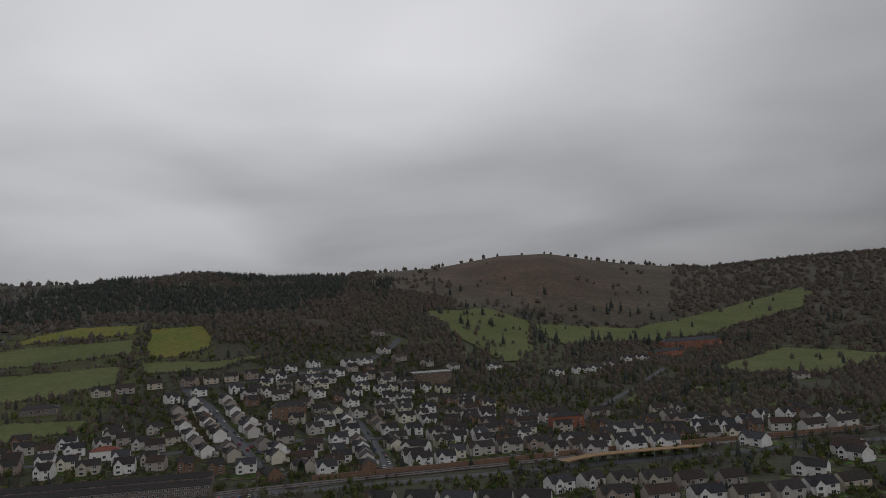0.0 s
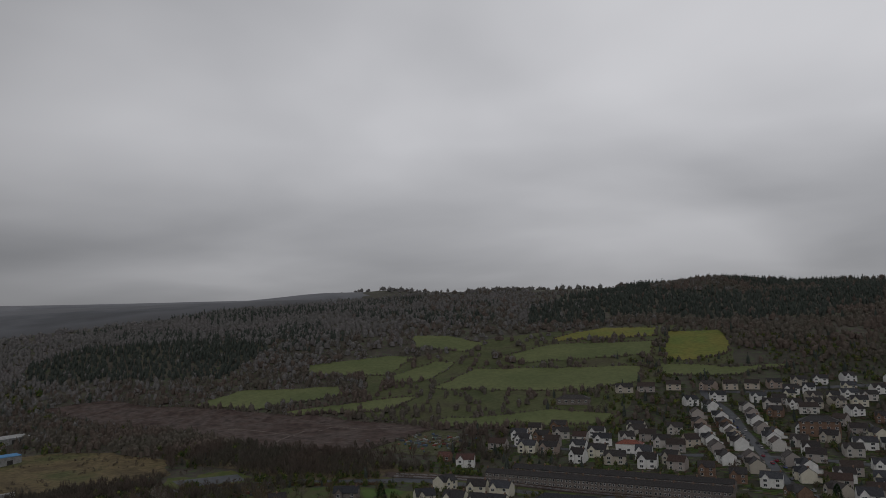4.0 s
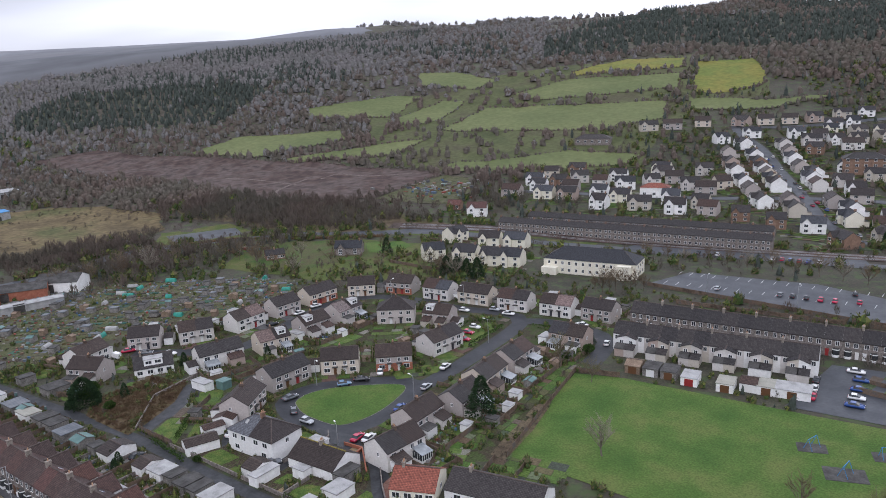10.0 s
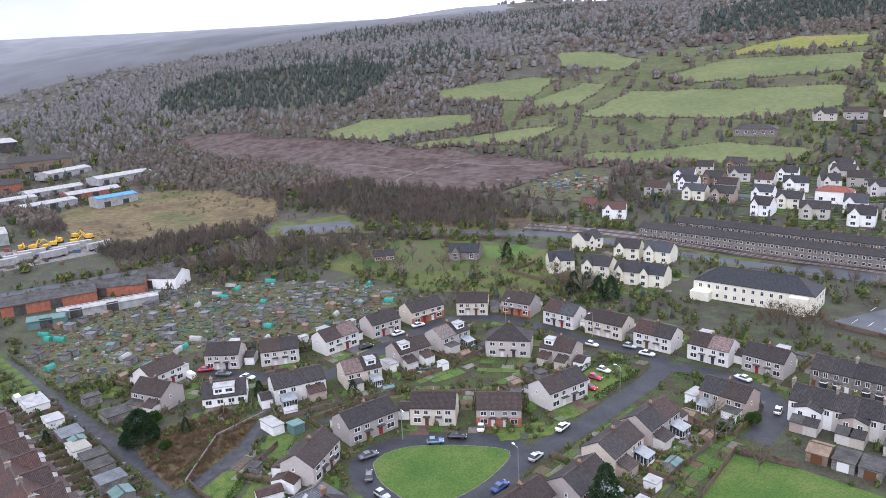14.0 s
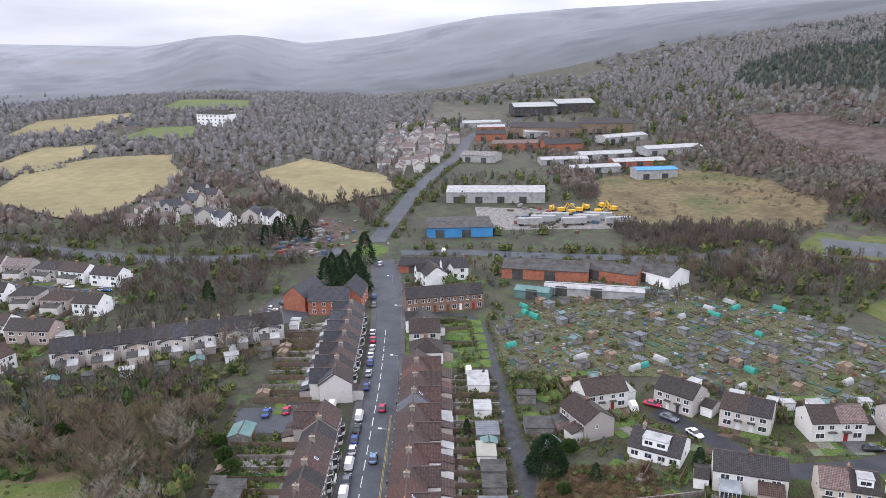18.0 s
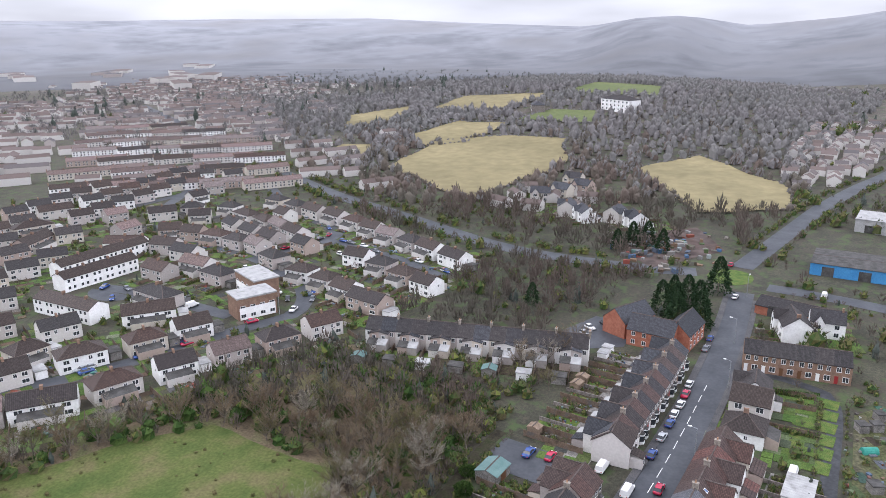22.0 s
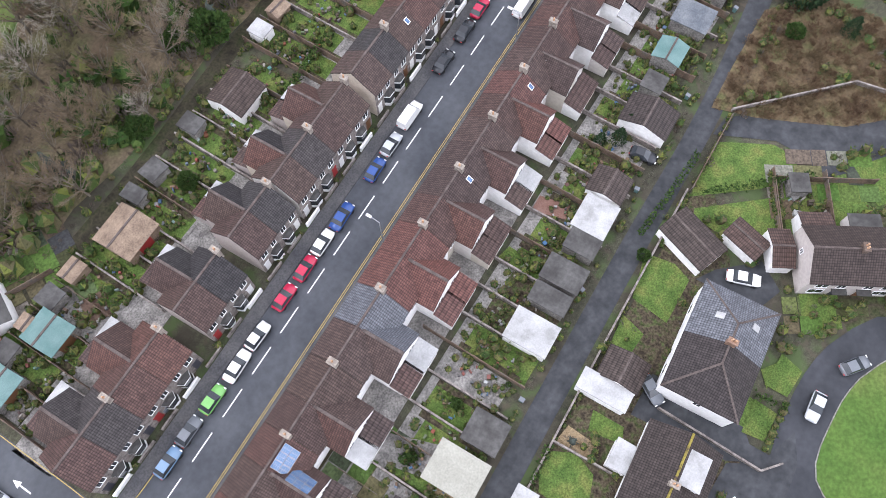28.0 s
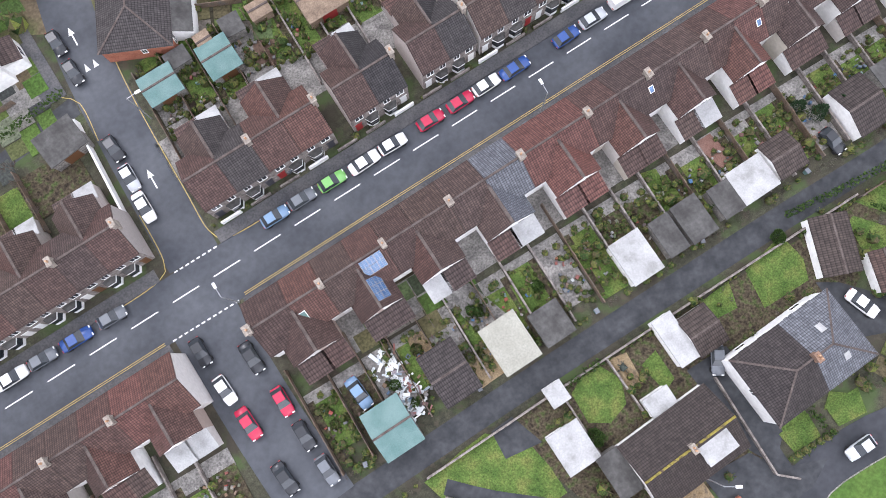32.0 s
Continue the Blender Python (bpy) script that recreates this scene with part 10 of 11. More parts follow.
def car_meshes(kind):
    """Meshes of a car's parts: body, cabin glass, roof, wheel."""
    long, wide, tall = {"hatch": (4.0, 1.74, 1.48), "saloon": (4.5, 1.8, 1.45), "van": (4.9, 1.9, 1.95)}[kind]
    h, w = long / 2, wide / 2
    van = kind == "van"
    hood = 0.9 if van else 1.2
    st = [(-h, 0.74, 0.42, 0.70), (-h + 0.14, 0.92, 0.32, 0.86), (-h + 0.5, 1.0, 0.28, 0.94), (h - hood - 0.3, 1.0, 0.28, 0.98), (h - hood * 0.6, 0.98, 0.28, 0.93), (h - 0.25, 0.90, 0.30, 0.80), (h, 0.68, 0.42, 0.64)]
    bm = bmesh.new()
    rings = []
    for x, k, z0, z1 in st:
        m = (z0 + z1) / 2 + 0.05
        rings.append([bm.verts.new((x, y * w * k, z)) for y, z in ((-0.9, z0), (-1, m), (-0.88, z1), (0.88, z1), (1, m), (0.9, z0))])
    for a, b in zip(rings, rings[1:]):
        for i in range(6):
            bm.faces.new((a[i], a[(i + 1) % 6], b[(i + 1) % 6], b[i]))
    bm.faces.new(rings[0])
    bm.faces.new(rings[-1][::-1])
    for s in (-1, 1):
        box(bm, h - 0.2, h - 0.05, s * w * 0.62 - 0.17, s * w * 0.62 + 0.17, 0.62, 0.76, 1)
        box(bm, -h - 0.01, -h + 0.1, s * w * 0.66 - 0.13, s * w * 0.66 + 0.13, 0.6, 0.76, 2)
    bmesh.ops.recalc_face_normals(bm, faces=bm.faces[:])
    body = bpy.data.meshes.new("body")
    bm.to_mesh(body)
    bm.free()
    body.polygons.foreach_set("use_smooth", [len(p.vertices) == 4 for p in body.polygons])
    f, r = (h - 1.0, -h + 0.1) if van else (h - 1.2, -h + (0.25 if kind == "hatch" else 0.75))
    f2, r2 = f - (0.7 if van else 0.85), r + (0.1 if van else 0.6)
    bm = bmesh.new()
    lo = [bm.verts.new(p) for p in ((r, -w * 0.93, 0.93), (f, -w * 0.93, 0.95), (f, w * 0.93, 0.95), (r, w * 0.93, 0.93))]
    hi = [bm.verts.new(p) for p in ((r2, -w * 0.70, tall - 0.05), (f2, -w * 0.66, tall - 0.05), (f2, w * 0.66, tall - 0.05), (r2, w * 0.70, tall - 0.05))]
    for i in range(4):
        k = (i + 1) % 4
        fc = bm.faces.new((lo[i], lo[k], hi[k], hi[i]))
        fc.material_index = 1 if van and i != 1 else 0
    bmesh.ops.recalc_face_normals(bm, faces=bm.faces[:])
    cabin = bpy.data.meshes.new("cabin_glass")
    bm.to_mesh(cabin)
    bm.free()
    bm = bmesh.new()
    box(bm, r2 - 0.1, f2 + 0.05, -w * 0.74, w * 0.74, tall - 0.09, tall)
    bmesh.ops.bevel(bm, geom=bm.edges[:], offset=0.042, segments=1, affect="EDGES")
    top = bpy.data.meshes.new("roof")
    bm.to_mesh(top)
    bm.free()
    return body, cabin, top, (long, wide)


bm = bmesh.new()
bmesh.ops.create_cone(bm, cap_ends=True, segments=12, radius1=0.32, radius2=0.32, depth=0.22, matrix=pose(0, 0, 0, 90, 0, 0))
WHEEL = bpy.data.meshes.new("wheel")
bm.to_mesh(WHEEL)
bm.free()
WHEEL.materials.append(M["tyre"])
LAMP_RED = mat("tail_lamp", [(0.3, 0.02, 0.02), (0.35, 0.02, 0.02)], 1.0, 0.3)
CARS = {k: car_meshes(k) for k in ("hatch", "saloon", "van")}
MADE = {}


def car(x, y, a, colour, kind="hatch", far=False):
    key = (kind, colour, far)
    m = pose(x, y, lz(x, y) + 0.07, 0, 0, a)
    if key in MADE:
        return copy_thing(MADE[key], m)
    body, cabin, top, (long, wide) = CARS[kind]
    root = empty("van" if kind == "van" else "car", f"parked {colour if colour != 'sky' else 'pale blue'} {'van' if kind == 'van' else 'hatchback car' if kind == 'hatch' else 'saloon car'} on the road", "van" if kind == "van" else "car", "parked vehicles")
    b, c, t = body.copy(), cabin.copy(), top.copy()
    for mm in (M["car_" + colour], M["white"], LAMP_RED):
        b.materials.append(mm)
    c.materials.append(M["glass"])
    c.materials.append(M["car_" + colour])
    t.materials.append(M["car_" + colour])
    for nm, me in (("body", b), ("cabin_glass", c), ("roof", t)):
        new(nm, me).parent = root
    for sx in (-1, 1) if not far else ():
        for sy in (-1, 1):
            wh = new("wheel", WHEEL)
            wh.parent = root
            wh.location = (sx * long * 0.31, sy * (wide / 2 - 0.1), 0.32)
    root.matrix_basis = m
    MADE[key] = root
    return root


R5 = random.Random(61)
STREET = [(49.5, -27.5, "white"), (45.0, -27.6, "grey"), (40.1, -27.6, "blue"), (34.9, -27.7, "grey"), (10.4, -28.3, "sky"), (6.2, -28.5, "grey"), (1.6, -28.5, "green"), (-3.3, -28.5, "white"), (-7.8, -28.7, "white"), (-13.8, -28.9, "red"), (-18.5, -29.0, "red"), (-22.7, -29.2, "white"), (-27.2, -29.2, "blue"), (-35.5, -29.4, "blue"), (-40.0, -29.7, "silver"), (-55.7, -30.9, "black"), (-62.1, -31.2, "black"), (-66.9, -31.4, "red"), (-71.4, -31.6, "grey"), (-77.6, -31.8, "white"), (-82.6, -32.0, "black"), (-92.2, -32.4, "grey"), (-103.7, -33.0, "white")]
STREET_B = [(-108.2, -33.2, "blue"), (-112.9, -33.3, "black"), (-81.2, -28.6, "white"), (-76.6, -26.0, "white"), (-100.4, -28.0, "sky"), (-123.1, -28.6, "red"), (-134.6, -34.0, "blue"), (-142.7, -34.5, "silver"), (-149.6, -34.9, "blue"), (-154.5, -35.4, "white"), (-120.7, -56.4, "blue"), (-121.9, -51.8, "red"), (-204.7, -40.6, "blue"), (-196.6, -39.6, "grey"), (-160, -35.6, "white"), (-166, -36.2, "red"), (-172, -37, "white"), (-245, -43, "white"), (-280.6, -53.1, "red")]
for x, y, c in STREET + STREET_B:
    car(x, y, 182 + R5.uniform(-2, 2), c, R5.choice(("hatch", "hatch", "saloon")))
for x, y in ((-45.4, -30.1), (-87.6, -32.3), (-98.2, -32.8), (-70.9, -26.0), (-124.2, -41.0), (-119.0, -33.6), (-143.7, -7.6), (-123.2, 31.8), (-138.8, -192.6), (-262, -18)):
    car(x, y, 182, "white", "van")
for x, y, c in ((27.2, -17.8, "black"), (26.8, -12.0, "white"), (26.2, -6.8, "red"), (25.5, 1.4, "black"), (21.9, -13.8, "black"), (21.2, -7.0, "red"), (20.9, -1.9, "black"), (20.5, 3.2, "grey"), (24.3, -65.0, "black"), (24.2, -60.0, "black"), (24.4, -47.6, "black"), (24.4, -42.9, "silver"), (24.6, -38.4, "white"), (12.4, -2.9, "sky")):
    car(x, y, 94 + R5.uniform(-3, 3), c, R5.choice(("hatch", "saloon")))
CUL_CARS = [(-28.5, 17.0, 60, "grey"), (-48.2, 20.6, 110, "white"), (-37.5, 33.2, 20, "silver"), (-47.5, 36.2, 140, "grey"), (-20.8, 35.9, 97, "red"), (-18.4, 37.2, 97, "white"), (-57.5, 1.2, 100, "black"), (-45.9, 56.2, 50, "sky"), (-44.0, 61.1, 45, "black"), (-50.0, 38.4, 75, "grey"), (-43.2, 67.9, 130, "white"), (-29.6, 80.8, 95, "white"), (-25.3, 66.9, 95, "silver"), (-22.8, 53.4, 95, "blue"), (-40.7, 107.3, 5, "red"), (-38.3, 101.6, 5, "red"), (-41.9, 112.6, 5, "white"), (-39.9, 129.7, 15, "white"), (-46.6, 131.2, 10, "silver"), (-55.4, 125.0, 5, "white"), (-124.5, 36.8, 60, "red"), (-117.8, 39.0, 40, "grey"), (-110.5, 42.8, 30, "white"), (-104.0, 78.5, 90, "black")]
CUL_CARS_B = [(-105.5, 92.0, 85, "white"), (-106.5, 101.0, 80, "white"), (-13.0, 132.4, 170, "white"), (1.3, 121.4, 110, "white"), (-198.3, -70.7, 60, "black"), (-193.2, -73.5, 60, "white"), (-187.9, -72.9, 60, "silver"), (-176.1, -208.4, 60, "white"), (-171.4, -194.8, 60, "white"), (-164.2, -178.2, 60, "white"), (-160.7, -170.1, 45, "black"), (-154.5, -161.2, 20, "white"), (-139.8, -164.8, 160, "red"), (-117.8, -167.5, 165, "red"), (-104.8, -171.1, 165, "blue"), (-90.5, -174.9, 165, "blue"), (-133.6, -234.8, 20, "blue"), (-128.0, -221.5, 50, "blue"), (-136.8, -225.9, 80, "grey"), (-210, -190, 80, "white"), (-221, -180, 85, "grey"), (-238, -222, 60, "blue")]
CUL_CARS = [(-37.5, 35.0, 0, "silver") if q[:2] == (-37.5, 33.2) else (-51.8, 42.0, 75, "grey") if q[:2] == (-50.0, 38.4) else (-45.0, 37.2, 140, "grey") if q[:2] == (-47.5, 36.2) else q for q in CUL_CARS]
for x, y, a, c in CUL_CARS + CUL_CARS_B:
    car(x, y, a + R5.uniform(-4, 4), c, R5.choice(("hatch", "saloon")), math.hypot(x, y) > 120)
for k in range(34):
    pts, o_ = [([(-188, -218), (-179, -187), (-167, -168), (-151, -159)], 2.0), ([(-134, -164), (-106, -170), (-86, -176), (-60, -190)], -2.0), ([(-189, -216), (-211, -211), (-232, -212), (-243, -230), (-259, -269)], 2.0), ([(-223, -208), (-219, -170), (-211, -139)], 2.0), ([(-190, -253), (-196, -285), (-220, -320)], -2.0)][k % 5]
    p = smooth_line(pts, 1.0)
    i = R5.randrange(2, len(p) - 2)
    d = p[i + 1] - p[i - 1]
    d = d / np.hypot(*d)
    car(float(p[i][0] - d[1] * o_ * 1.5), float(p[i][1] + d[0] * o_ * 1.5), math.degrees(math.atan2(d[1], d[0])), R5.choice(("white", "silver", "grey", "black", "red", "blue")), "hatch", True)
PARK_CARS = [(10.9, 193.2, "silver"), (32.0, 196, "grey"), (36.1, 196.4, "black"), (40.5, 196.6, "black"), (45, 197, "red"), (49.4, 197.4, "red"), (56.5, 199.7, "red"), (53.6, 209, "black"), (16.5, 245.2, "white"), (20.0, 245.9, "red"), (23.3, 246, "blue"), (26.6, 246.4, "red"), (30, 247, "blue"), (34, 248.0, "white"), (-13.4, 241.2, "black"), (-5.2, 242.1, "white"), (4.5, 244.6, "black"), (11.6, 245.9, "black"), (60.4, 114.3, "red"), (59.7, 119.8, "white"), (59.0, 125.2, "black"), (69.8, 114.0, "blue"), (69.4, 118.9, "white"), (69.2, 124.2, "blue"), (68.4, 130.7, "blue"), (66.3, 136.2, "white")]
for x, y, c in PARK_CARS:
    car(x, y, 95 + R5.uniform(-3, 3) if x < 58 else 5 if x > 65 else 95, c, R5.choice(("hatch", "saloon")), True)
for (ax, ay), (bx, by), n in (((44, 290), (1, 360), 9), ((1, 360), (-40, 443), 10), ((99, 290), (90, 346), 6), ((90, 346), (68, 426), 6)):
    a = math.degrees(math.atan2(by - ay, bx - ax))
    for k in range(n):
        t = (k + R5.uniform(0.1, 0.7)) / n
        o = R5.choice((-2, 2))
        x, y = ax + (bx - ax) * t - o * math.sin(radians(a)), ay + (by - ay) * t + o * math.cos(radians(a))
        car(x, y, a, R5.choice(("white", "silver", "red", "black", "blue", "grey")), "hatch", True)


def lorry(x, y, a, label):
    root = empty("lorry_trailer", label, "trailer", "works vehicles")
    bm = bmesh.new()
    box(bm, -6, 6, -1.25, 1.25, 1.1, 3.9)
    part("box_body", bm, M["flat_white"], root)
    for k in (-4.6, -3.4, 4.2):
        for s in (-1, 1):
            wh = new("wheel", WHEEL)
            wh.parent = root
            wh.matrix_basis = pose(k, s * 1.1, 0.5) @ Matrix.Scale(1.5, 4)
    root.matrix_basis = spot(x, y, a)


for k in range(7):
    lorry(-308 - 5 * (k % 3), 22 + k * 7, 90 + R5.uniform(-8, 8), "white box trailer parked in the works yard")


def digger(x, y, a):
    root = empty("excavator", "yellow tracked excavator in the works yard", "excavator", "works vehicles")
    for nm, dims, m in (("track", (-2, 2, -1.4, -0.8, 0, 0.9), "tyre"), ("track", (-2, 2, 0.8, 1.4, 0, 0.9), "tyre"), ("cab", (-1.8, 1.4, -1.2, 1.2, 0.9, 2.6), "yellow")):
        bm = bmesh.new()
        box(bm, *dims)
        part(nm, bm, M[m], root)
    bm = bmesh.new()
    for p, q in (((1.2, 0, 1.6), (4.0, 0, 4.4)), ((4.0, 0, 4.4), (6.2, 0, 2.0))):
        d = Vector(q) - Vector(p)
        bmesh.ops.create_cone(bm, cap_ends=True, segments=6, radius1=0.28, radius2=0.2, depth=d.length, matrix=Matrix.Translation((Vector(p) + Vector(q)) / 2) @ d.to_track_quat("Z", "Y").to_matrix().to_4x4())
    part("boom", bm, M["yellow"], root)
    root.matrix_basis = spot(x, y, a)


for k in range(8):
    digger(-338 + R5.uniform(-8, 8), 36 + k * 4.5, R5.uniform(0, 360))

# ---- playground in the field ----
for x, y, s in ((66, 88, 3), (74, 80, 4), (80, 92, 3)):
    bm = bmesh.new()
    box(bm, -s, s, -s * 0.7, s * 0.7, 0.1, 0.14)
    tagged(part("play_surface", bm, M["flat_grey"]), "dark rubber play surface", "playground", kind="structure").matrix_basis = spot(x, y, 20)
for x, y in ((66, 88), (74, 80), (80, 92)):
    root = empty("swing_frame", "blue steel swing frame on the playground", "swing", "play equipment")
    for k in (-1.6, 1.6):
        for s in (-1, 1):
            bm = bmesh.new()
            bmesh.ops.create_cone(bm, cap_ends=True, segments=6, radius1=0.06, radius2=0.06, depth=2.7, matrix=Matrix.Translation((k, s * 0.5, 1.3)) @ Euler((s * 0.38, 0, 0)).to_matrix().to_4x4())
            part("leg", bm, M["blue_panel"], root)
    bm = bmesh.new()
    box(bm, -1.7, 1.7, -0.05, 0.05, 2.45, 2.55)
    part("bar", bm, M["blue_panel"], root)
    root.matrix_basis = spot(x, y, R5.uniform(0, 90), dz=0.14)

# ---- far town in the south-west and the misty hills beyond ----
R6 = random.Random(71)
tv, tf, tm = [], [], []


def far_house(x, y, w, d, h, a, pitch=0.3):
    c, s = math.cos(radians(a)), math.sin(radians(a))
    z, k = lz(x, y) - 0.5, len(tv)
    for ux, uy, uz in ((-1, -1, 0), (1, -1, 0), (1, 1, 0), (-1, 1, 0), (-1, -1, h), (1, -1, h), (1, 1, h), (-1, 1, h), (-1, 0, h + d * pitch), (1, 0, h + d * pitch)):
        p, q = ux * w / 2, uy * d / 2
        tv.append((x + p * c - q * s, y + p * s + q * c, z + uz))
    for f, m in (((0, 1, 5, 4), 0), ((2, 3, 7, 6), 0), ((1, 2, 6, 9, 5), 0), ((3, 0, 4, 8, 7), 0), ((4, 5, 9, 8), 1), ((6, 7, 8, 9), 1)):
        tf.append(tuple(k + i for i in f))
        tm.append(m)


for _ in range(950):
    x = -400 - R6.uniform(0, 1) ** 0.8 * 800
    y = x * 1.0 - 215 + R6.gauss(0, 120)
    if clear(x, y, 4) and not in_open(x, y):
        far_house(x, y, R6.uniform(8, 20), R6.uniform(6.5, 8), R6.uniform(4, 5.5), 150 + R6.choice((0, 0, 90)) + R6.uniform(-20, 20))
for i in range(9):
    for j in range(7):
        x, y = -300 - i * 30 - j * 14 + R6.uniform(-4, 4), -480 - i * 34 + j * 20 - 60 + R6.uniform(-4, 4)
        if clear(x, y, 8):
            far_house(x, y, R6.uniform(20, 36), 7.5, 4.8, 150 + R6.uniform(-12, 12))
for i in range(15):
    for j in range(9):
        x, y = -190 - i * 24 + j * 10 + R6.uniform(-3, 3), -420 - i * 34 - j * 15 + R6.uniform(-4, 4)
        if clear(x, y, 6) and not in_open(x, y) and R6.random() < 0.86:
            far_house(x, y, R6.uniform(10, 30), R6.uniform(7, 8), R6.uniform(4.4, 5.4), 150 + R6.choice((0, 0, 0, 90)) + R6.uniform(-10, 10))
for i in range(12):
    for j in range(9):
        x, y = -216 - i * 22 - j * 15 + R6.uniform(-3, 3), -388 - i * 30 + j * 18 + R6.uniform(-3, 3)
        if -330 - i * 20 < x and clear(x, y, 4) and not in_open(x, y):
            far_house(x, y, R6.uniform(12, 26), 7, 4.0, 150 + R6.uniform(-12, 8))
for k in range(16):
    a_, r_ = radians(R6.uniform(136, 152)), R6.uniform(1250, 1900)
    far_house(90 - r_ * math.sin(a_), -80 + r_ * math.cos(a_), R6.uniform(40, 110), R6.uniform(25, 40), 13.5, R6.uniform(40, 70), 0.02)
WEST_RING = [(-650, -86), (-715, -40), (-612, -16), (-452, -30), (-440, -62), (-560, -80)]
for i in range(-2, 30):
    for j in range(0, 8):
        x, y = -720 + i * 12.5 + R6.uniform(-2, 2), -88 + j * 11.5 + R6.uniform(-2, 2)
        if inside(x, y, WEST_RING) and clear(x, y, 3):
            far_house(x, y, R6.uniform(7, 10), R6.uniform(6, 7.5), R6.uniform(3.5, 5.0), R6.choice((5, 95)) + R6.uniform(-10, 10))
for i in range(8):
    far_house(-318 - i * 6 + R6.uniform(-4, 4), -180 + (i % 3) * 20 + R6.uniform(-3, 3), 11, 7, 4, R6.uniform(0, 180))
me = from_arrays("far_town", tv, tf, M["far_wall"])
me.materials.append(M["far_roof"])
me.polygons.foreach_set("material_index", tm)
tagged(new("far_town", me), "pale far houses of the next town", "town", kind="stuff")


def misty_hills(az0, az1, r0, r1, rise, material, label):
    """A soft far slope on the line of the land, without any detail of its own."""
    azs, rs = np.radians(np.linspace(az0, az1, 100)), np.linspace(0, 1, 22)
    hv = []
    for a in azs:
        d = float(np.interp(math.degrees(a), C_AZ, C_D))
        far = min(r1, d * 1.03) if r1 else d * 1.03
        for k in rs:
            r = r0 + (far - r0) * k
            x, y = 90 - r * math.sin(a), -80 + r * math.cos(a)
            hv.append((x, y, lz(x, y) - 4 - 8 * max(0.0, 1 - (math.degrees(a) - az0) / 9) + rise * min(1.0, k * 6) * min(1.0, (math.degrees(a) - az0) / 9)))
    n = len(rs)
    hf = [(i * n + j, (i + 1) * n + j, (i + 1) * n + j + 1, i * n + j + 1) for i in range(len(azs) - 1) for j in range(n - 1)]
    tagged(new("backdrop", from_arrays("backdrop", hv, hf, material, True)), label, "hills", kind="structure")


# Haze painted into the base colour: it brightens with distance from the valley.
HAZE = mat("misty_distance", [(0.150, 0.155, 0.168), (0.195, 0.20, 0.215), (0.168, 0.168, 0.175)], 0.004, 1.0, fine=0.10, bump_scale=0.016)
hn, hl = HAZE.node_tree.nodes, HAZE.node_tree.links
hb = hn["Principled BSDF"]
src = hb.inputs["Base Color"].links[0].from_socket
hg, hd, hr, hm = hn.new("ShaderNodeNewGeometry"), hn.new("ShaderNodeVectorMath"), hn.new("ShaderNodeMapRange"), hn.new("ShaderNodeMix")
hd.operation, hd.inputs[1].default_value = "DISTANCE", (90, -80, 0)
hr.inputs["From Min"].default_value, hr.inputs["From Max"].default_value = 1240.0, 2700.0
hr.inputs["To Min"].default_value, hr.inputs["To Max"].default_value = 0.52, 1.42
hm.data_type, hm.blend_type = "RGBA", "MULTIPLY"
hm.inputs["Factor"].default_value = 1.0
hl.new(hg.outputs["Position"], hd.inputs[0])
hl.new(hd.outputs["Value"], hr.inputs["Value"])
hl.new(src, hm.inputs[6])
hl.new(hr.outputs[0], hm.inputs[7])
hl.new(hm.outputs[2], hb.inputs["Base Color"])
misty_hills(38, 178, 1240, 0, 12, HAZE, "far hills with mist painted into their colour, paler with distance")

# ---- small trees, hedges and scrub between the houses ----
for o in [o for o in scene.objects if o.parent is None and "category" in o and o["category"] in ("house", "bungalow")]:
    p = o.matrix_basis.translation
    KEEP[:] = [q for q in KEEP if abs(q[0] - p.x) > 0.01 or abs(q[1] - p.y) > 0.01]
    c, s = o.matrix_basis[0][0], o.matrix_basis[1][0]
    k = math.hypot(c, s)
    for d in (-3.4, 0, 3.4):
        KEEP.append((p.x + c * d, p.y + s * d, 5.0))
for o in [o for o in scene.objects if o.parent is None and "category" in o]:
    if o["category"] in ("shed", "garage", "car", "van", "polytunnel", "trailer", "excavator"):
        p = o.matrix_basis.translation
        KEEP.append((p.x, p.y, 2.6))
for x in range(-180, 70, 3):
    KEEP.append((x, yc(x) + 10, 10.5))
    KEEP.append((x, yc(x) - 9, 9.5))
CELL.clear()
for kx, ky, kr in KEEP:
    for ix in range(int((kx - kr - 3) // 20), int((kx + kr + 3) // 20) + 1):
        for iy in range(int((ky - kr - 3) // 20), int((ky + kr + 3) // 20) + 1):
            CELL.setdefault((ix, iy), []).append((kx, ky, kr - 1.0))
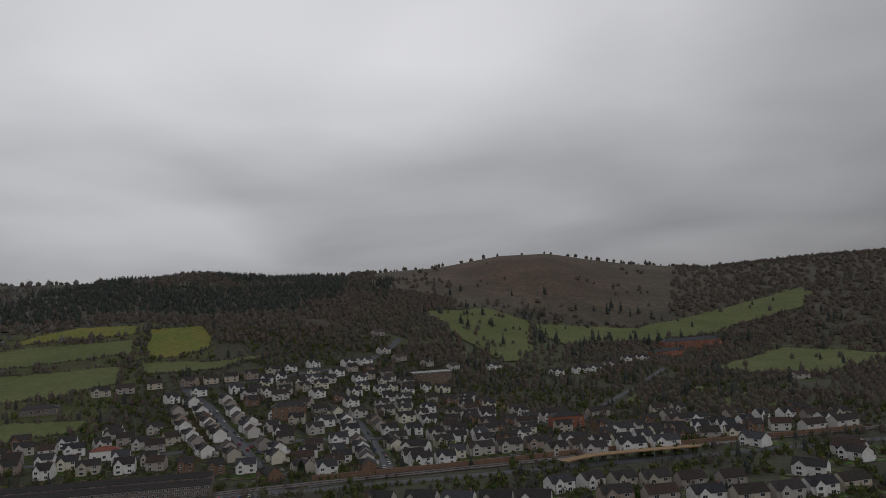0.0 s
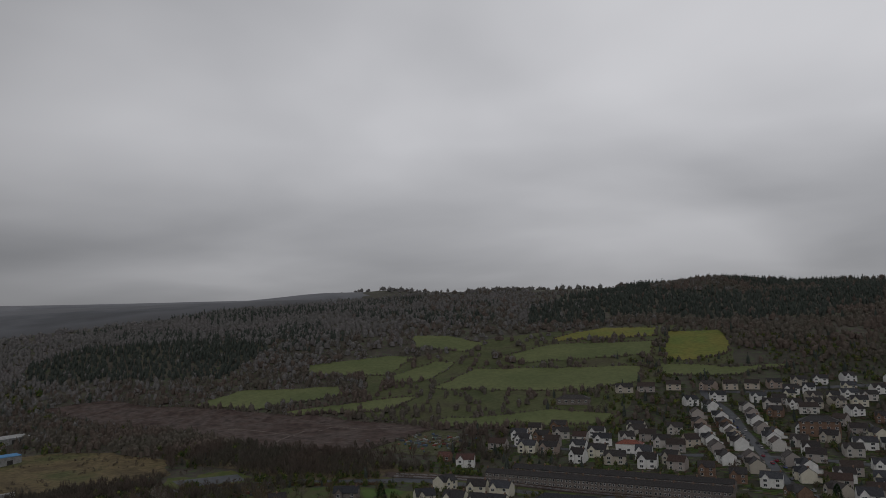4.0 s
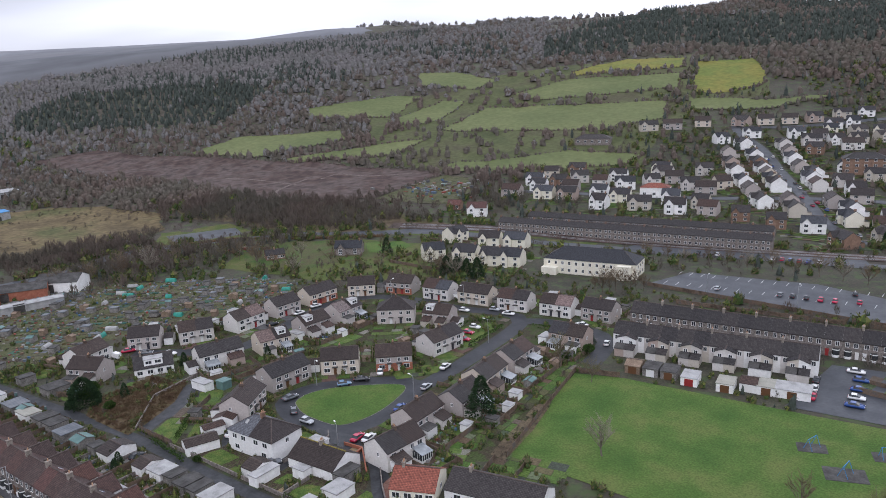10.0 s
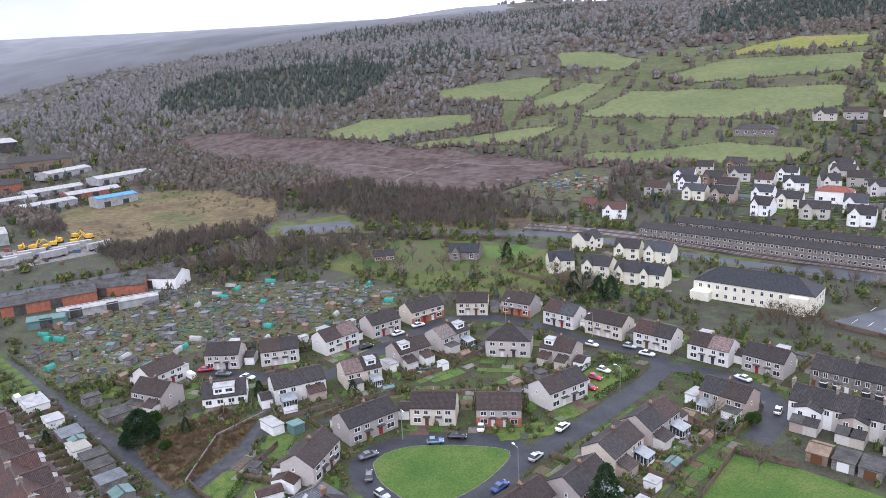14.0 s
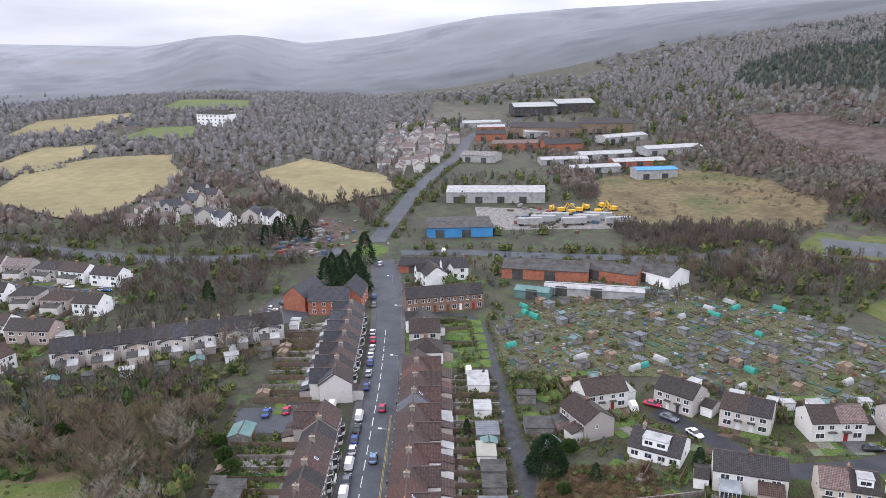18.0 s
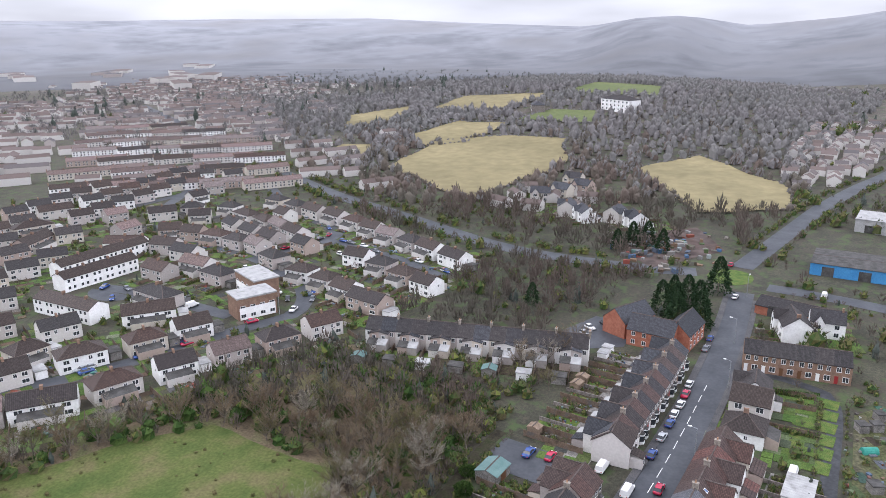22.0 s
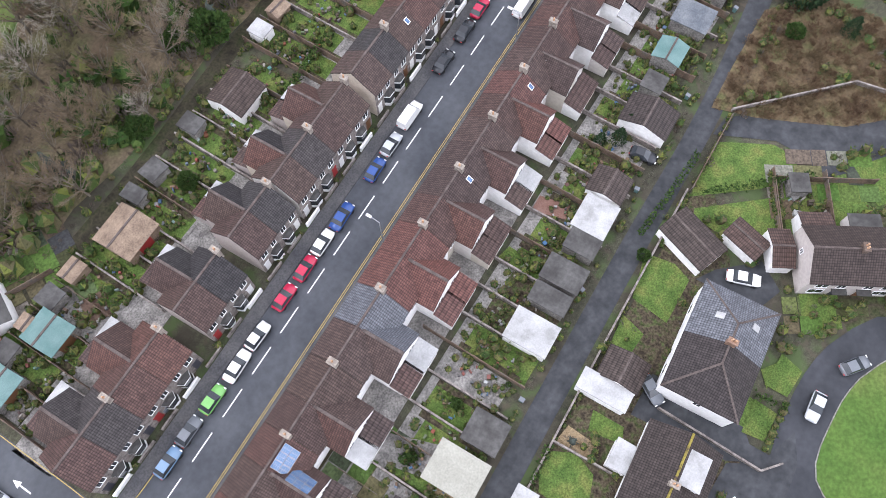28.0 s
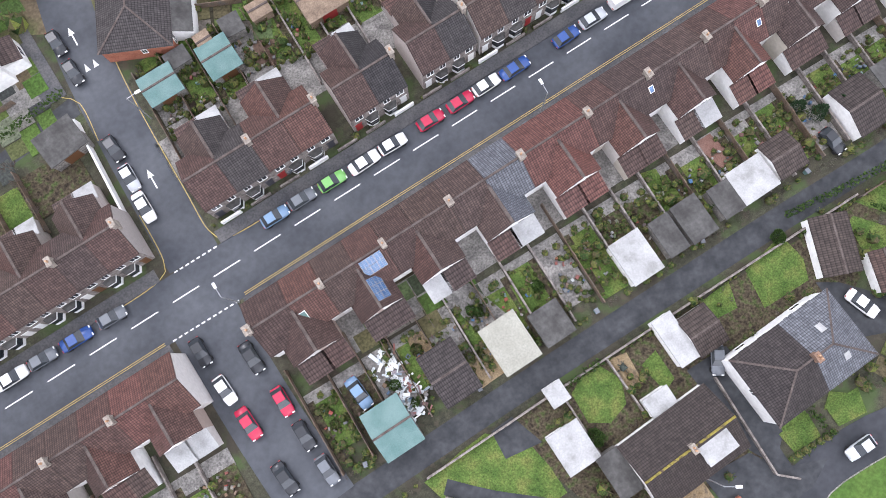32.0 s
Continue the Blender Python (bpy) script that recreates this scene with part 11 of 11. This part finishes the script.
BARE_RINGS = [[(12, 9), (-2.5, 9), (-4.4, 21), (9, 17)], [(-9.9, 10.0), (-16.8, 9.8), (-16.4, 17.2), (-10, 17.2)], [(-24.6, 16.2), (-30.6, 16.2), (-34.8, 32), (-21, 33.5), (-17, 35), (-7, 27.8), (-2.4, 22), (-2, 23), (-8, 26)], [(-64, 9.5), (-74, 11), (-84, 24), (-85, 38), (-80, 40), (-76, 27), (-66, 19)], [(-58, 10), (-65, 11), (-70, 17), (-66, 24), (-56, 20)], [(-10.4, 10.5), (-17, 9.5), (-17, 15.6), (-10, 17)], [(-38, 9), (-45, 7.7), (-45, 15), (-37, 15)], [(-72, 27), (-77, 31), (-73, 36), (-68, 32)], PARK, FIELD, ALLOT, [(-14, 189), (-6, 211), (40, 217), (74, 206), (70, 182), (24, 184)], [(-46, 234), (-44, 246), (48, 262), (54, 248)], [(56, 106), (80, 108), (78, 142), (60, 139)], [(-350, -4), (-335, 70), (-296, 60), (-296, -30), (-350, -20)], [(-262, -78), (-300, -60), (-330, -80), (-290, -112)], [(-56, 44), (-50, 57), (-32, 71), (-22, 62), (-21, 36), (-30, 32), (-44, 33), (-52, 37)], [(-12, 208), (-70, 200), (-64, 180), (-8, 188)], [(12, 9), (-5, 9), (-5, 23), (10, 18)]]
R10 = random.Random(101)
GREEN, BROWN, DARK, NEAR = [], [], [], []


def bare_here(x, y):
    return any(inside(x, y, r) for r in BARE_RINGS)


def sow(x0, x1, y0, y1, step, test, size, share=(0.4, 0.45)):
    """Mixed growth: green shrubs, brown twiggy trees, dark firs."""
    x = x0
    while x < x1:
        y = y0
        while y < y1:
            u, v = x + R10.uniform(-0.5, 0.5) * step, y + R10.uniform(-0.5, 0.5) * step
            if test(u, v) and not bare_here(u, v) and not in_open(u, v):
                k = R10.uniform(*size)
                if inside(u, v, CLEARING) and (int(u * 7) + int(v * 5)) % 6:
                    y += step
                    continue
                if clear(u, v, k * 0.6):
                    p = R10.random()
                    (GREEN if p < share[0] else BROWN if p < sum(share) else DARK).append((u, v, k, R10.uniform(0.7, 1.3)))
            y += step
        x += step


def thick(x, y, s=0.03, cut=0.0, seed=1.7):
    return noise.noise((x * s, y * s, seed)) > cut


sow(-170, 440, 255, 700, 6.5, lambda x, y: thick(x, y, 0.03, -0.22), (1.2, 3.0), (0.42, 0.46))
sow(-140, 60, 9, 180, 2.6, lambda x, y: thick(x, y, 0.14, -0.02), (0.35, 1.2), (0.70, 0.29))
sow(-260, -60, 120, 200, 4.5, lambda x, y: thick(x, y, 0.05, 0.0), (0.8, 2.4), (0.45, 0.5))
sow(-210, 320, 140, 262, 6.5, lambda x, y: thick(x, y, 0.03, -0.12), (1.0, 2.6), (0.45, 0.48))
sow(60, 330, 0, 260, 7.0, lambda x, y: thick(x, y, 0.03, -0.1), (1.2, 3.0), (0.4, 0.5))
sow(-330, -30, -400, -134, 3.6, lambda x, y: thick(x, y, 0.12, 0.06), (0.5, 1.6), (0.62, 0.34))
sow(-560, -190, -60, 220, 7.0, lambda x, y: thick(x, y, 0.02, -0.15), (1.3, 3.4), (0.25, 0.7))
sow(-1000, -520, -80, 260, 12.0, lambda x, y: thick(x, y, 0.012, -0.1), (2.5, 5.0), (0.18, 0.72))
sow(-260, -128, -134, -60, 5.5, lambda x, y: y < yc(x) - 34 and thick(x, y, 0.05, -0.1), (0.9, 2.6), (0.4, 0.55))
sow(-700, -300, -900, -380, 12.0, lambda x, y: thick(x, y, 0.02, 0.0), (1.6, 3.6), (0.08, 0.87))
sow(20, 140, -170, -42, 5.5, lambda x, y: thick(x, y, 0.05, -0.1), (0.8, 2.4), (0.45, 0.5))
sow(-1300, -320, -1100, -420, 18.0, lambda x, y: True, (3.0, 6.0), (0.0, 0.93))
sow(-262, -128, -34, 134, 3.4, lambda x, y: thick(x, y, 0.08, -0.05), (0.6, 1.8), (0.5, 0.46))
sow(-142, 30, 5, 60, 2.6, lambda x, y: thick(x, y, 0.14, 0.05), (0.4, 1.0), (0.7, 0.28))
sow(-150, 38, -160, -60, 4.2, lambda x, y: inside(x, y, WOOD), (0.9, 3.0), (0.45, 0.54))
for k in range(420):
    x, y = R10.uniform(-455, -292), R10.uniform(60, 172)
    if clear(x, y, 2) and thick(x, y, 0.03, 0.0, 4.4):
        BROWN.append((x, y, R10.uniform(0.8, 2.2), R10.uniform(0.6, 1.0)))
for k in range(110):
    y = R10.uniform(46, 78)
    x = 11.0 - (y - 46) * 0.14 + R10.gauss(0, 1.1)
    BROWN.append((x, y, R10.uniform(0.25, 0.6), R10.uniform(0.5, 0.9)))
for k in range(300):
    x = R10.uniform(-112, 9)
    y = -61.2 - 0.05 * max(0, -x - 40) - abs(R10.gauss(0, 3.4)) - 0.9
    p = R10.random()
    if clear(x, y, -0.5):
        (GREEN if p < 0.34 else BROWN if p < 0.94 else DARK).append((x, y, R10.uniform(0.8, 2.3), R10.uniform(0.8, 1.3)))
for x, y, a, d, mid in fence_at:
    if not mid and R10.random() < 0.6:
        for q in np.arange(-d / 2, d / 2, 0.8):
            u, v = x - math.sin(radians(a)) * q, y + math.cos(radians(a)) * q
            GREEN.append((u, v, R10.uniform(0.45, 0.8), R10.uniform(0.9, 1.4)))
sow(-152, -114, -94, -67, 3.0, lambda x, y: not (-126 < x < -110 and y > -66) and thick(x, y, 0.1, -0.3), (0.7, 2.0), (0.4, 0.55))
# hedge banks along the lane and the roads
for line, off, k in ((LANE[:-2], 2.9, 0.7), (LANE[:-2], -2.9, 0.5), ([(-262, -36), (-262, -10), (-255, 30), (-250, 80), (-261, 107), (-252, 133), (-215, 184), (-171, 208), (-145, 222)], 6.5, 2.2), ([(-280, -49), (-315, -46), (-360, -42), (-401, -38), (-460, -28), (-520, -15)], -7, 1.8), ([(-280, -49), (-315, -46), (-360, -42), (-401, -38), (-460, -28), (-520, -15)], 7, 1.6), ([(-266, -62), (-258, -90), (-256, -140), (-276, -208), (-299, -282), (-355, -407)], 8.5, 2.4), ([(-266, -62), (-258, -90), (-256, -140), (-276, -208), (-299, -282), (-355, -407)], -8.5, 2.2), (BACK, 2.2, 0.8), (BACK, -2.4, 1.0), ([(-170, 222), (-120, 238), (-60, 246), (0, 256), (60, 268), (150, 285), (300, 312)], 8, 1.8), ([(-145, 222), (-60, 232), (20, 247), (90, 258), (220, 275)], -7, 1.6)):
    p = smooth_line(line, k * 1.3)
    t = np.gradient(p, axis=0)
    t /= np.hypot(t[:, 0], t[:, 1])[:, None] + 1e-9
    for (u, v), (dx, dy) in zip(p, t):
        u, v = u - dy * (off + R10.uniform(-0.4, 0.4) * k), v + dx * (off + R10.uniform(-0.4, 0.4) * k)
        if R10.random() < 0.75 and clear(u, v, -1.2) and not bare_here(u, v):
            (GREEN if R10.random() < 0.5 else BROWN).append((u, v, k * R10.uniform(0.6, 1.2), R10.uniform(0.7, 1.2)))
for x in np.arange(18, -140, -1.3):
    for v in (5.75, -5.7):
        if R10.random() < 0.42 and not (v < 0 and x < -104):
            GREEN.append((float(x), yc(x) + v + R10.uniform(-0.15, 0.15), R10.uniform(0.25, 0.5), R10.uniform(0.8, 1.3)))
for k in range(900):
    x = R10.uniform(-142, 19)
    y = yc(x) + R10.uniform(20.2, 30.4)
    if all((x - a) ** 2 + (y - b) ** 2 > 2.6 ** 2 for a, b, c in CELL.get((int(x // 20), int(y // 20)), ()) if 1.4 < c < 2.0):
        NEAR.append((x, y, R10.uniform(0.2, 0.75), R10.uniform(0.7, 1.5)))
for k in range(700):
    x = R10.uniform(-110, 17)
    NEAR.append((x, yc(x) - R10.uniform(19.0, 30.4), R10.uniform(0.2, 0.8), R10.uniform(0.7, 1.5)))
forest("garden_plants", NEAR, BUSH_T, M["shrub"], "small mixed plants in the back gardens")
forest("green_scrub", GREEN, BUSH_T, M["shrub"], "mixed green shrubs and hedges between the houses")
# Far scrub takes the same mist-painted wood colour.
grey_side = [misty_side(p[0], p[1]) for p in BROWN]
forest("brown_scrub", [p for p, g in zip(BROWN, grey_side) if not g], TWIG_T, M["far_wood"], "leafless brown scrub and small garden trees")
forest("grey_scrub", [p for p, g in zip(BROWN, grey_side) if g], TWIG_T, M["misty_wood"], "leafless scrub in the far valley, mist paled into its colour")
forest("dark_evergreens", DARK, FIR_T, M["far_fir"], "small dark evergreens between the houses")
